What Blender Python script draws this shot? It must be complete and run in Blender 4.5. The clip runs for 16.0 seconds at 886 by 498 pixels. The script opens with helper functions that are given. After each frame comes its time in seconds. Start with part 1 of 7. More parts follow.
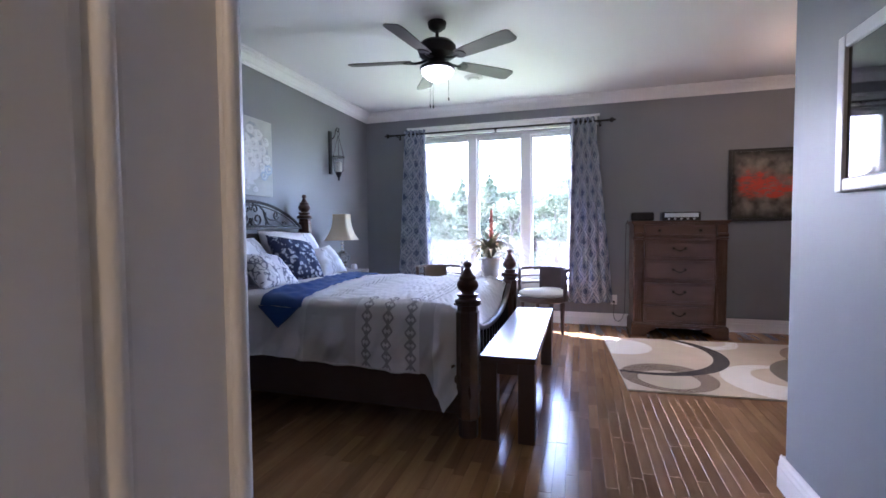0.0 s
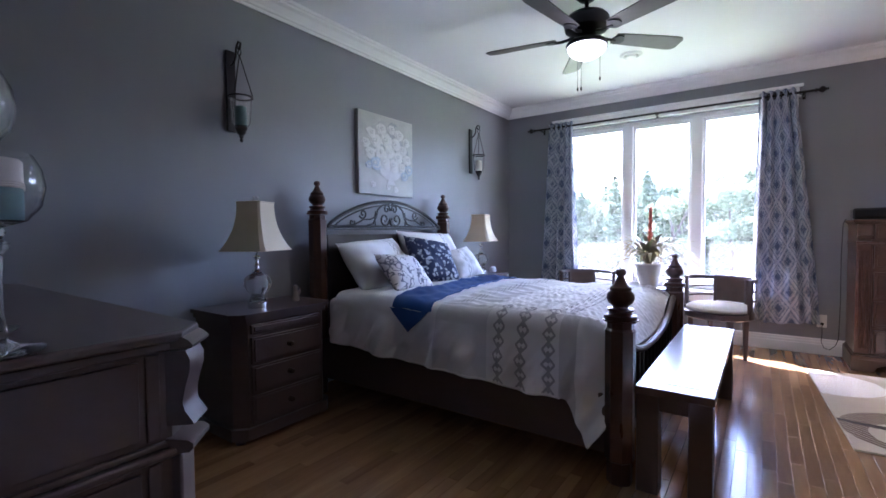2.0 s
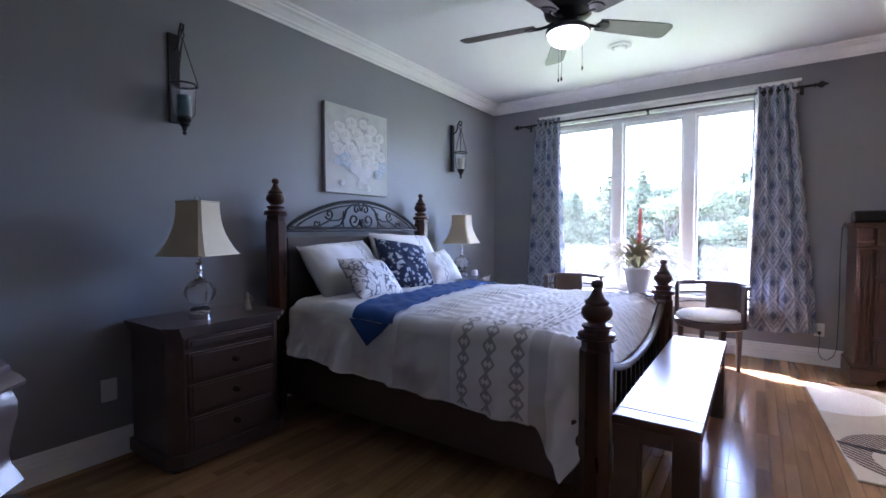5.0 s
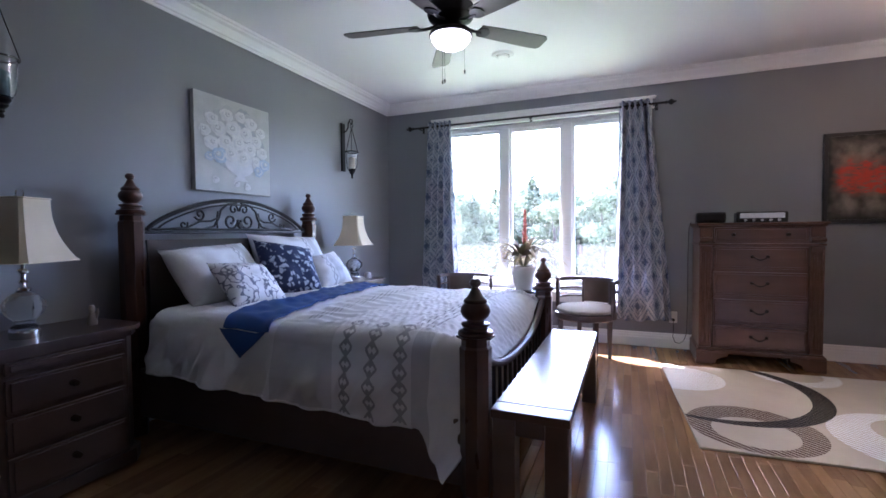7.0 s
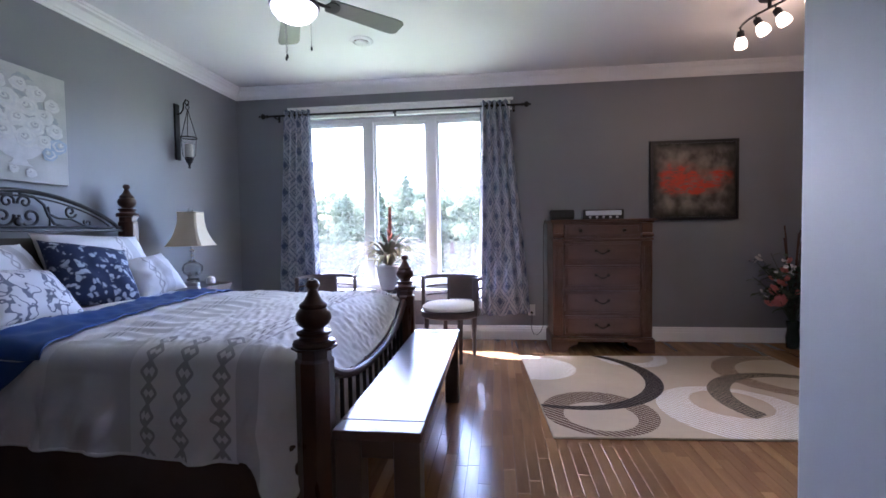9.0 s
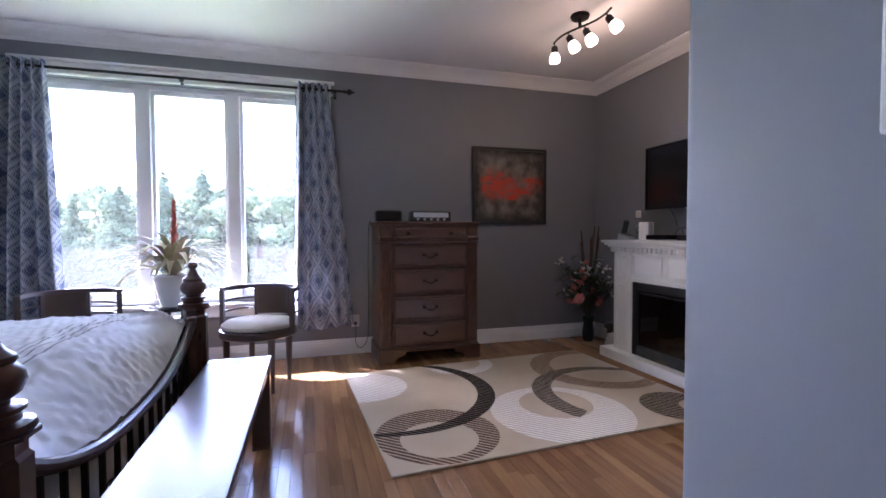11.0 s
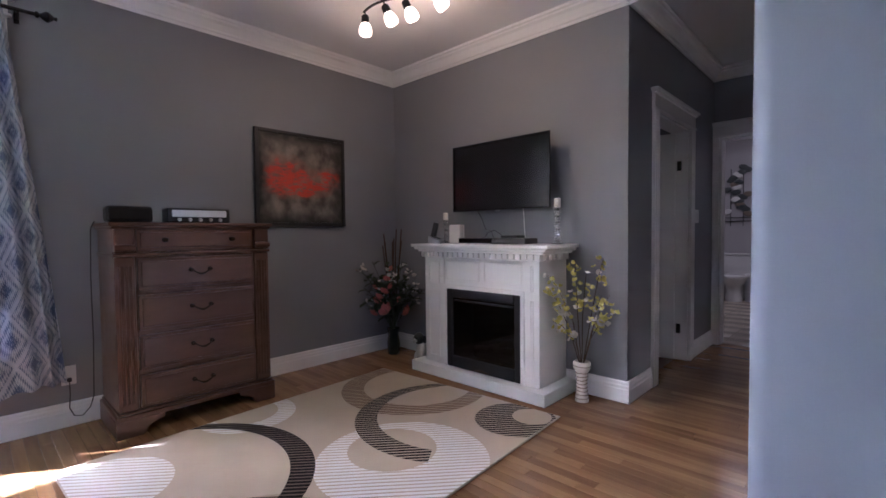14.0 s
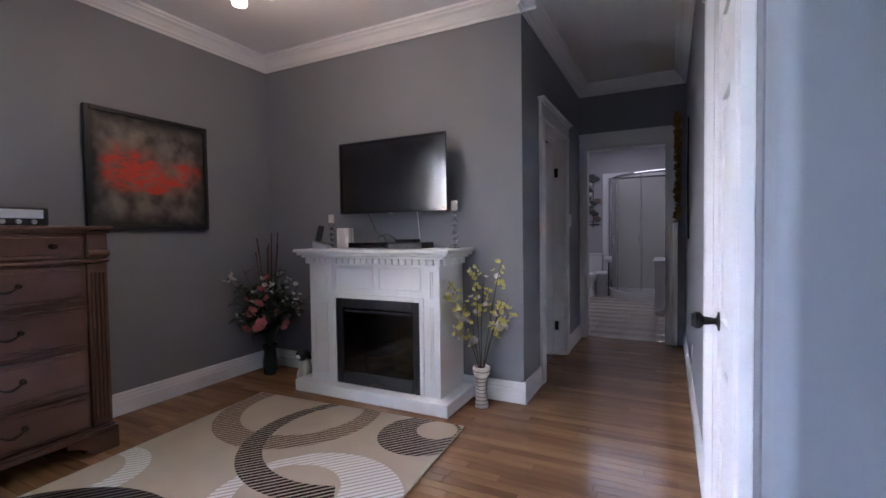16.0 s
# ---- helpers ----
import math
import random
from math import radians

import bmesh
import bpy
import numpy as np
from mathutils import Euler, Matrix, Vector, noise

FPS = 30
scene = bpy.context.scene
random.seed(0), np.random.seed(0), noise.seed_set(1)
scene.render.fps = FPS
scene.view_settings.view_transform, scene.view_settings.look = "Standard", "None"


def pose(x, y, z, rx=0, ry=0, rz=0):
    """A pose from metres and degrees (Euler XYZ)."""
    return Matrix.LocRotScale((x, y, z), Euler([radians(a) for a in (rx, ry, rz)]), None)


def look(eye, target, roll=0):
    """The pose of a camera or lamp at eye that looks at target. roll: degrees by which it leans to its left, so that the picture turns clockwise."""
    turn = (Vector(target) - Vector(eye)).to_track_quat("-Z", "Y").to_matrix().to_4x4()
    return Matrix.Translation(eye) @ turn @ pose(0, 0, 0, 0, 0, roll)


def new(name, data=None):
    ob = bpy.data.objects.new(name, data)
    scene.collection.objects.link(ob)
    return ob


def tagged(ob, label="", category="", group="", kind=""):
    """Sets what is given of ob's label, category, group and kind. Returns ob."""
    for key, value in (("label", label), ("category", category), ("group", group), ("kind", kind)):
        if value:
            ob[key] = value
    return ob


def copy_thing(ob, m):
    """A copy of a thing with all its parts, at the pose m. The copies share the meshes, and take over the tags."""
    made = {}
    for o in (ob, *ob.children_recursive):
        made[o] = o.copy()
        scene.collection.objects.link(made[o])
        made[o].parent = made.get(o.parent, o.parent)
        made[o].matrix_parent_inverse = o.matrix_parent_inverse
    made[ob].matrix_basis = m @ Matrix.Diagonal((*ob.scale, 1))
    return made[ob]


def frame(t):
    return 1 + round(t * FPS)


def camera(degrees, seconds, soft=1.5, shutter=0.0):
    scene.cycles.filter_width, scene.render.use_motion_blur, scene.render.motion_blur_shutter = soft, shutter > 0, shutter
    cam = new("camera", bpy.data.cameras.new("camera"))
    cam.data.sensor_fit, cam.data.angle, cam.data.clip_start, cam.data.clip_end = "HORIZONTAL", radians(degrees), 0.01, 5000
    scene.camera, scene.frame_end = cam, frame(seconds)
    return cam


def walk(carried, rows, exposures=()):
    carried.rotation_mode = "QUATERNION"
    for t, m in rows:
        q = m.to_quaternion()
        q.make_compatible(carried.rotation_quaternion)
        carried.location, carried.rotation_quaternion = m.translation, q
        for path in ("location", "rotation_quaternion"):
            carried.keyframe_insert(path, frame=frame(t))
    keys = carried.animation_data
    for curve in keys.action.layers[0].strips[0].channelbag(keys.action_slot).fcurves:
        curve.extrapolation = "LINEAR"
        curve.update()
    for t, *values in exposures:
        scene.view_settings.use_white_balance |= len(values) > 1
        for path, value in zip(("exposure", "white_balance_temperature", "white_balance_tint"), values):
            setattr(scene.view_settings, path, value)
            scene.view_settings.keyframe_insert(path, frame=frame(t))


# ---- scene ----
cam = camera(89.0, 16.0, soft=1.6)
PATH = [
    (0, (0.219, 0.06, 1.162), (-0.363, 1.972, 1.075), -0.5),
    (0.5, (0.234, 0.117, 1.159), (-0.562, 1.95, 1.081), -0.6),
    (1, (0.204, 0.197, 1.159), (-0.795, 1.927, 1.081), -0.5),
    (1.5, (0.156, 0.278, 1.159), (-0.915, 1.965, 1.079), -0.3),
    (2, (0.14, 0.36, 1.152), (-1.014, 1.992, 1.078), -0.4),
    (2.5, (0.111, 0.422, 1.169), (-1.172, 1.955, 1.089), -0.0),
    (3, (0.083, 0.501, 1.172), (-1.245, 1.994, 1.094), -0.1),
    (5.5, (0.158, 0.7, 1.177), (-0.894, 2.4, 1.098), -0.2),
    (6, (0.175, 0.731, 1.176), (-0.782, 2.486, 1.098), -0.3),
    (6.5, (0.181, 0.748, 1.172), (-0.68, 2.552, 1.098), -0.4),
    (7, (0.193, 0.763, 1.167), (-0.569, 2.611, 1.095), -0.5),
    (7.5, (0.2, 0.788, 1.161), (-0.468, 2.672, 1.092), -0.5),
    (8, (0.22, 0.833, 1.161), (-0.334, 2.754, 1.086), -0.6),
    (8.5, (0.263, 0.91, 1.151), (-0.15, 2.865, 1.075), -0.8),
    (11, (0.201, 1.459, 1.123), (0.768, 3.376, 1.056), -0.2),
    (11.5, (0.213, 1.598, 1.121), (0.943, 3.459, 1.051), -0.1),
    (12, (0.226, 1.713, 1.124), (1.116, 3.503, 1.053), -0.4),
    (12.5, (0.171, 1.821, 1.115), (1.231, 3.516, 1.059), -0.2),
    (13, (0.118, 1.957, 1.137), (1.375, 3.512, 1.074), -0.4),
    (13.5, (0.161, 2.097, 1.137), (1.523, 3.559, 1.067), -0.5),
    (14, (0.219, 2.217, 1.152), (1.665, 3.597, 1.081), -0.6),
    (14.5, (0.211, 2.308, 1.142), (1.722, 3.617, 1.071), -0.6),
    (15, (0.222, 2.398, 1.136), (1.813, 3.608, 1.072), -0.6),
    (15.5, (0.223, 2.464, 1.145), (1.919, 3.523, 1.087), -0.6),
    (16, (0.268, 2.506, 1.164), (2.054, 3.405, 1.097), -0.8),
]
EXPOSURES = [(0, 4.7, 5200, 31), (3.0, 4.75, 5200, 31), (6, 4.65, 5200, 31), (8.5, 4.5, 5200, 31), (12, 4.38, 5200, 31), (14.5, 4.66, 5080, 28), (16, 4.70, 4970, 25)]
walk(cam, [(t, look(eye, target, roll)) for t, eye, target, roll in PATH], EXPOSURES)

# ---- light ----
SUN_EL, SUN_AZ = 34.0, -54.7      # degrees; azimuth from north (+y), negative to the west
world = bpy.data.worlds.new("sky")
scene.world = world
world.use_nodes = True
wn = world.node_tree.nodes
sky = wn.new("ShaderNodeTexSky")
sky.sky_type, sky.sun_disc = "NISHITA", False
sky.sun_elevation, sky.sun_rotation = radians(SUN_EL), radians(SUN_AZ)
sky.air_density, sky.dust_density = 1.0, 2.5
world.node_tree.links.new(sky.outputs[0], wn["Background"].inputs[0])
wn["Background"].inputs[1].default_value = 0.15

sun_lamp = bpy.data.lights.new("sun", "SUN")
sun_lamp.energy, sun_lamp.angle, sun_lamp.color = 4.0, radians(0.5), (1.0, 0.95, 0.87)
sun = new("sun", sun_lamp)
_d = Vector((math.sin(radians(SUN_AZ)) * math.cos(radians(SUN_EL)), math.cos(radians(SUN_AZ)) * math.cos(radians(SUN_EL)), math.sin(radians(SUN_EL))))
sun.matrix_world = look(tuple(_d * 30), (0, 0, 0))


def area_lamp(name, eye, target, w, h, energy, color):
    lamp = bpy.data.lights.new(name, "AREA")
    lamp.shape, lamp.size, lamp.size_y, lamp.energy, lamp.color = "RECTANGLE", w, h, energy, color
    ob = new(name, lamp)
    ob.matrix_world = look(eye, target)
    return ob


def bulb(name, at, energy, color, radius=0.04):
    lamp = bpy.data.lights.new(name, "POINT")
    lamp.energy, lamp.color, lamp.shadow_soft_size = energy, color, radius
    ob = new(name, lamp)
    ob.location = at
    return ob


gate = area_lamp("window_sky_gate", (-0.775, 6.05, 1.45), (-0.775, 3.0, 1.45), 2.2, 1.9, 1.0, (1.0, 1.0, 1.0))
gate.data.cycles.is_portal = True
bulb("hall_lamp", (0.1, -1.0, 2.3), 0.95, (1.0, 0.70, 0.34), 0.12)

# ---- mesh helpers ----
def bx(x0, y0, z0, x1, y1, z1, bevel=0.0, seg=2):
    """A box from corner to corner, its edges rounded by bevel."""
    bm = bmesh.new()
    bmesh.ops.create_cube(bm, size=1.0)
    for v in bm.verts:
        v.co = Vector(((x0 + x1) / 2 + v.co.x * (x1 - x0), (y0 + y1) / 2 + v.co.y * (y1 - y0), (z0 + z1) / 2 + v.co.z * (z1 - z0)))
    if bevel > 0:
        bmesh.ops.bevel(bm, geom=bm.edges[:], offset=bevel, segments=seg, affect="EDGES", profile=0.5)
        mark_flat(bm)
    return bm


def mark_flat(bm):
    """Marks the large faces, which are shaded flat beside their rounded edges."""
    bm.normal_update()
    for f in bm.faces:
        n = f.normal
        f.smooth = max(abs(n.x), abs(n.y), abs(n.z)) > 0.9999


def join(*bms):
    """All the bmeshes in one."""
    out = bms[0]
    for b in bms[1:]:
        me = bpy.data.meshes.new("tmp")
        b.to_mesh(me)
        b.free()
        out.from_mesh(me)
        bpy.data.meshes.remove(me)
    return out


def moved(bm, m):
    bmesh.ops.transform(bm, matrix=m, verts=bm.verts[:])
    return bm


def lathe(profile, seg=24, squareness=0.0):
    """A turned shape from (radius, height) pairs, closed where the radius is 0."""
    bm = bmesh.new()
    rings = []
    for r, z in profile:
        if r < 1e-5:
            rings.append([bm.verts.new((0, 0, z))])
        else:
            rings.append([bm.verts.new((r * math.cos(2 * math.pi * i / seg), r * math.sin(2 * math.pi * i / seg), z)) for i in range(seg)])
    for a, b in zip(rings, rings[1:]):
        for i in range(seg):
            j = (i + 1) % seg
            quad = [a[i % len(a)], a[j % len(a)], b[j % len(b)], b[i % len(b)]]
            quad = list(dict.fromkeys(quad))
            if len(quad) > 2:
                bm.faces.new(quad)
    bmesh.ops.recalc_face_normals(bm, faces=bm.faces[:])
    return bm


def tube(points, r, seg=8, closed=False):
    """A round bar along points; r is one radius or one a point."""
    pts = [Vector(p) for p in points]
    n = len(pts)
    radii = r if isinstance(r, (list, tuple)) else [r] * n
    bm = bmesh.new()
    rings, up = [], None
    for i, p in enumerate(pts):
        a = pts[(i - 1) % n] if closed or i > 0 else p
        b = pts[(i + 1) % n] if closed or i < n - 1 else p
        d = (b - a).normalized()
        if up is None:
            up = d.orthogonal().normalized()
        up = (up - d * up.dot(d)).normalized()
        side = d.cross(up)
        rings.append([bm.verts.new(p + radii[i] * (math.cos(2 * math.pi * k / seg) * up + math.sin(2 * math.pi * k / seg) * side)) for k in range(seg)])
    pairs = list(zip(rings, rings[1:])) + ([(rings[-1], rings[0])] if closed else [])
    for a, b in pairs:
        for k in range(seg):
            bm.faces.new((a[k], a[(k + 1) % seg], b[(k + 1) % seg], b[k]))
    if not closed:
        bm.faces.new(rings[0][::-1])
        bm.faces.new(rings[-1])
    bmesh.ops.recalc_face_normals(bm, faces=bm.faces[:])
    return bm


def prism(outline, depth):
    """An outline in x and y, drawn up by depth along z."""
    bm = bmesh.new()
    low = [bm.verts.new((x, y, 0)) for x, y in outline]
    high = [bm.verts.new((x, y, depth)) for x, y in outline]
    bm.faces.new(low[::-1])
    bm.faces.new(high)
    n = len(outline)
    for i in range(n):
        bm.faces.new((low[i], low[(i + 1) % n], high[(i + 1) % n], high[i]))
    bmesh.ops.recalc_face_normals(bm, faces=bm.faces[:])
    return bm


def sheet(nu, nv, f, thick=0.0):
    """A surface f(u, v), u and v from 0 to 1, with a thickness along its normals where thick is given."""
    bm = bmesh.new()
    grid = [[bm.verts.new(f(i / nu, j / nv)) for j in range(nv + 1)] for i in range(nu + 1)]
    for i in range(nu):
        for j in range(nv):
            bm.faces.new((grid[i][j], grid[i + 1][j], grid[i + 1][j + 1], grid[i][j + 1]))
    return thicken(bm, thick)


def thicken(bm, thick):
    """Gives an open sheet a second side, thick below the first, and closes the rim."""
    bm.normal_update()
    if not thick:
        return bm
    lay = bm.loops.layers.uv.active
    top = bm.faces[:]
    rim = [e for e in bm.edges if e.is_boundary]
    low = {v: bm.verts.new(v.co - v.normal * thick) for v in bm.verts[:]}
    for f in top:
        g = bm.faces.new([low[v] for v in reversed(f.verts)])
        if lay:
            for a, b in zip(g.loops, reversed(list(f.loops))):
                a[lay].uv = b[lay].uv
    for e in rim:
        a, b = e.verts
        lp = e.link_loops[0]
        if lp.vert is not a:
            a, b = b, a
        g = bm.faces.new((b, a, low[a], low[b]))
        if lay:
            for q_ in g.loops:
                q_[lay].uv = lp[lay].uv
    bm.normal_update()
    return bm


def mesh_object(name, bm, material, sharp=35):
    me = bpy.data.meshes.new(name)
    bm.to_mesh(me)
    bm.free()
    flat = [False] * len(me.polygons)
    me.polygons.foreach_get("use_smooth", flat)
    me.set_sharp_from_angle(angle=radians(sharp))
    me.polygons.foreach_set("use_smooth", [not f for f in flat])
    for m in (material if isinstance(material, (list, tuple)) else (material,)):
        me.materials.append(m)
    return new(name, me)


def part(name, bm, material, parent, label="", sharp=35):
    """One mesh under a thing, a part or a piece of the setting."""
    ob = mesh_object(name, bm, material, sharp)
    ob.parent = parent
    if label:
        tagged(ob, label=label)
    return ob


def thing(name, label, category, at=(0, 0, 0), turn=0, group=""):
    """An empty at a thing's base, for its parts."""
    ob = new(name)
    ob.empty_display_size = 0.1
    ob.matrix_basis = pose(*at, 0, 0, turn)
    return tagged(ob, label, category, group)


def solid(name, bm, material, label, category, group="", kind="", sharp=35):
    """A thing or piece of the setting that is one mesh."""
    return tagged(mesh_object(name, bm, material, sharp), label, category, group, kind)


# ---- materials ----
def node_material(name):
    m = bpy.data.materials.new(name)
    m.use_nodes = True
    return m, m.node_tree.nodes, m.node_tree.links, m.node_tree.nodes["Principled BSDF"]


def surface(name, a, b, scale=3.0, rough=0.5, spread=0.1, bump=0.0, fine=120.0, metal=0.0, coat=0.0, stretch=(1, 1, 1), per_piece=0.0, sheen=0.0, island=False):
    """Two colours mixed by a coarse and a fine noise, with uneven gloss and a fine relief."""
    m, n, l, p = node_material(name)
    co = n.new("ShaderNodeTexCoord")
    mp = n.new("ShaderNodeMapping")
    mp.inputs["Scale"].default_value = stretch
    l.new(co.outputs["Object"], mp.inputs[0])
    big, small = n.new("ShaderNodeTexNoise"), n.new("ShaderNodeTexNoise")
    big.inputs["Scale"].default_value, big.inputs["Detail"].default_value = scale, 4
    small.inputs["Scale"].default_value, small.inputs["Detail"].default_value = fine, 3
    for t in (big, small):
        l.new(mp.outputs[0], t.inputs["Vector"])
    add = n.new("ShaderNodeMath")
    add.operation = "MULTIPLY_ADD"
    l.new(small.outputs[0], add.inputs[0])
    add.inputs[1].default_value = 0.35
    l.new(big.outputs[0], add.inputs[2])
    fac = add.outputs[0]
    if per_piece:
        src = n.new("ShaderNodeNewGeometry").outputs["Random Per Island"] if island else n.new("ShaderNodeObjectInfo").outputs["Random"]
        more = n.new("ShaderNodeMath")
        more.operation = "MULTIPLY_ADD"
        l.new(src, more.inputs[0])
        more.inputs[1].default_value = per_piece
        l.new(fac, more.inputs[2])
        fac = more.outputs[0]
    rng = n.new("ShaderNodeMapRange")
    rng.inputs["From Min"].default_value, rng.inputs["From Max"].default_value = 0.35, 1.0 + per_piece
    l.new(fac, rng.inputs[0])
    mix = n.new("ShaderNodeMix")
    mix.data_type = "RGBA"
    mix.inputs[6].default_value, mix.inputs[7].default_value = (*a, 1), (*b, 1)
    l.new(rng.outputs[0], mix.inputs[0])
    l.new(mix.outputs[2], p.inputs["Base Color"])
    rr = n.new("ShaderNodeMapRange")
    rr.inputs["To Min"].default_value, rr.inputs["To Max"].default_value = max(0.02, rough - spread), min(1.0, rough + spread)
    l.new(big.outputs[0], rr.inputs[0])
    l.new(rr.outputs[0], p.inputs["Roughness"])
    p.inputs["Metallic"].default_value = metal
    p.inputs["Coat Weight"].default_value = coat
    p.inputs["Coat Roughness"].default_value = 0.12
    p.inputs["Sheen Weight"].default_value = sheen
    if bump:
        bp = n.new("ShaderNodeBump")
        bp.inputs["Strength"].default_value, bp.inputs["Distance"].default_value = bump, 0.002
        l.new(add.outputs[0], bp.inputs["Height"])
        l.new(bp.outputs[0], p.inputs["Normal"])
    return m


def glow(name, color, strength):
    m, n, l, p = node_material(name)
    p.inputs["Base Color"].default_value = (0.9, 0.88, 0.84, 1)
    p.inputs["Emission Color"].default_value = (*color, 1)
    p.inputs["Emission Strength"].default_value = strength
    return m


def glass(name, color=(1, 1, 1), rough=0.0, thin=False):
    m, n, l, p = node_material(name)
    p.inputs["Base Color"].default_value = (*color, 1)
    p.inputs["Roughness"].default_value = rough
    p.inputs["Transmission Weight"].default_value = 1.0
    p.inputs["IOR"].default_value = 1.02 if thin else 1.47
    return m


PAINT = surface("wall_paint_slate", (0.205, 0.212, 0.232), (0.238, 0.245, 0.265), 1.2, 0.55, 0.05, 0.06, 260)
HALL_PAINT = surface("wall_paint_blue_grey", (0.26, 0.29, 0.325), (0.29, 0.32, 0.355), 1.2, 0.5, 0.05, 0.06, 260)
BATH_PAINT = surface("wall_paint_pale_grey", (0.42, 0.41, 0.42), (0.47, 0.46, 0.47), 1.2, 0.5, 0.05, 0.05, 260)
CEILING = surface("ceiling_paint", (0.80, 0.80, 0.80), (0.86, 0.86, 0.86), 0.8, 0.7, 0.05, 0.10, 200)
TRIM = surface("white_trim_paint", (0.81, 0.81, 0.805), (0.85, 0.85, 0.845), 1.5, 0.38, 0.03, 0.0, 90)
VINYL = surface("white_window_vinyl", (0.78, 0.79, 0.80), (0.84, 0.85, 0.86), 2.0, 0.35, 0.05)
PLANK = surface("brown_maple_floor", (0.140, 0.067, 0.029), (0.410, 0.238, 0.110), 2.2, 0.17, 0.07, 0.10, 60, stretch=(9, 0.9, 9), per_piece=0.55)
PLANK_REST = surface("brown_maple_floor_rest", (0.140, 0.067, 0.029), (0.410, 0.238, 0.110), 2.2, 0.17, 0.07, 0.10, 60, stretch=(9, 0.9, 9), per_piece=0.55, island=True)
JOINT = surface("floor_joint", (0.10, 0.06, 0.035), (0.18, 0.11, 0.065), 8, 0.6)
WOOD_DARK = surface("espresso_wood", (0.062, 0.044, 0.040), (0.094, 0.064, 0.056), 2.5, 0.32, 0.03, 0.012, 60, stretch=(1, 1, 2), coat=0.3)
WOOD_BED = surface("walnut_stained_wood", (0.030, 0.012, 0.007), (0.085, 0.034, 0.018), 4, 0.30, 0.08, 0.05, 60, stretch=(5, 5, 1), coat=0.3)
WOOD_CHEST = surface("reddish_brown_wood", (0.066, 0.029, 0.017), (0.128, 0.060, 0.036), 3, 0.34, 0.08, 0.06, 55, stretch=(1, 4, 4), coat=0.15)
BLACK_METAL = surface("black_iron", (0.012, 0.012, 0.013), (0.028, 0.027, 0.027), 10, 0.42, 0.1, 0.05, 150, metal=0.5)
CHROME = surface("chrome", (0.75, 0.75, 0.76), (0.82, 0.82, 0.83), 8, 0.10, 0.05, metal=1.0)
GLASS = glass("clear_glass")
PANE = glass("window_glass", thin=True)


def veiled(m, amount):
    """A pane with pale translucent haze mixed in, imitating the glare over the view."""
    n, l = m.node_tree.nodes, m.node_tree.links
    haze = n.new("ShaderNodeBsdfTranslucent")
    haze.inputs[0].default_value = (0.95, 0.93, 0.86, 1)
    ms = n.new("ShaderNodeMixShader")
    ms.inputs[0].default_value = amount
    l.new(n["Principled BSDF"].outputs[0], ms.inputs[1])
    l.new(haze.outputs[0], ms.inputs[2])
    l.new(ms.outputs[0], n["Material Output"].inputs[0])
    return m


# washed-out glare of the view, put into the panes as haze
WINDOW_PANE = veiled(glass("veiled_window_glass", thin=True), 0.016)
CRYSTAL = glass("cut_crystal", (0.95, 0.96, 0.97), 0.03)
CRYSTAL.node_tree.nodes["Principled BSDF"].inputs["IOR"].default_value = 1.38
CRYSTAL.node_tree.nodes["Principled BSDF"].inputs["Transmission Weight"].default_value = 0.93
CLEAR = glass("blown_glass", (0.97, 0.98, 0.98))
CLEAR.node_tree.nodes["Principled BSDF"].inputs["IOR"].default_value = 1.3

# ---- the shell ----
W, E_, N, S = -2.6, 3.22, 5.75, 0.345          # inner faces of the bedroom
CEIL = 2.735
CORR_N, CORR_S, CORR_E = 3.39, 2.363, 5.38      # corridor to the bathroom
HALL_E = 1.084                                  # wall beside the entry
WX0, WX1, WZ0, WZ1 = -1.86, 0.31, 0.53, 2.38    # window opening

solid("floor", bx(-3.0, -2.2, -0.12, CORR_E + 0.08, 5.9, -0.012), JOINT, "dark subfloor between the boards", "floor", kind="structure")
solid("ceiling", bx(-3.0, -2.2, CEIL, 9.9, 6.1, CEIL + 0.15), CEILING, "white painted flat ceiling", "ceiling", kind="structure")
solid("wall_west", bx(W - 0.14, S - 0.16, -0.05, W, N + 0.2, CEIL), PAINT, "slate grey painted wall behind the bed", "wall", kind="structure")
T = N + 0.2
solid("wall_north", join(bx(W, N, -0.05, WX0, T, CEIL), bx(WX1, N, -0.05, E_ + 0.14, T, CEIL), bx(WX0, N, -0.05, WX1, T, WZ0), bx(WX0, N, WZ1, WX1, T, CEIL)),
      PAINT, "slate grey painted wall with a wide window", "wall", kind="structure")
solid("wall_east", bx(E_, CORR_N, -0.05, E_ + 0.14, N, CEIL), PAINT, "slate grey painted wall behind the television", "wall", kind="structure")
DX0, DX1, DZ = 3.75, 4.57, 2.03                 # closet door in the corridor's north wall
solid("wall_corridor_north", join(bx(E_ + 0.14, CORR_N, -0.05, DX0, CORR_N + 0.14, CEIL), bx(DX1, CORR_N, -0.05, CORR_E, CORR_N + 0.14, CEIL), bx(DX0, CORR_N, DZ, DX1, CORR_N + 0.14, CEIL)),
      PAINT, "slate grey painted corridor wall", "wall", kind="structure")
BY0, BY1, BZ = 2.53, 3.33, 2.06                  # bathroom doorway
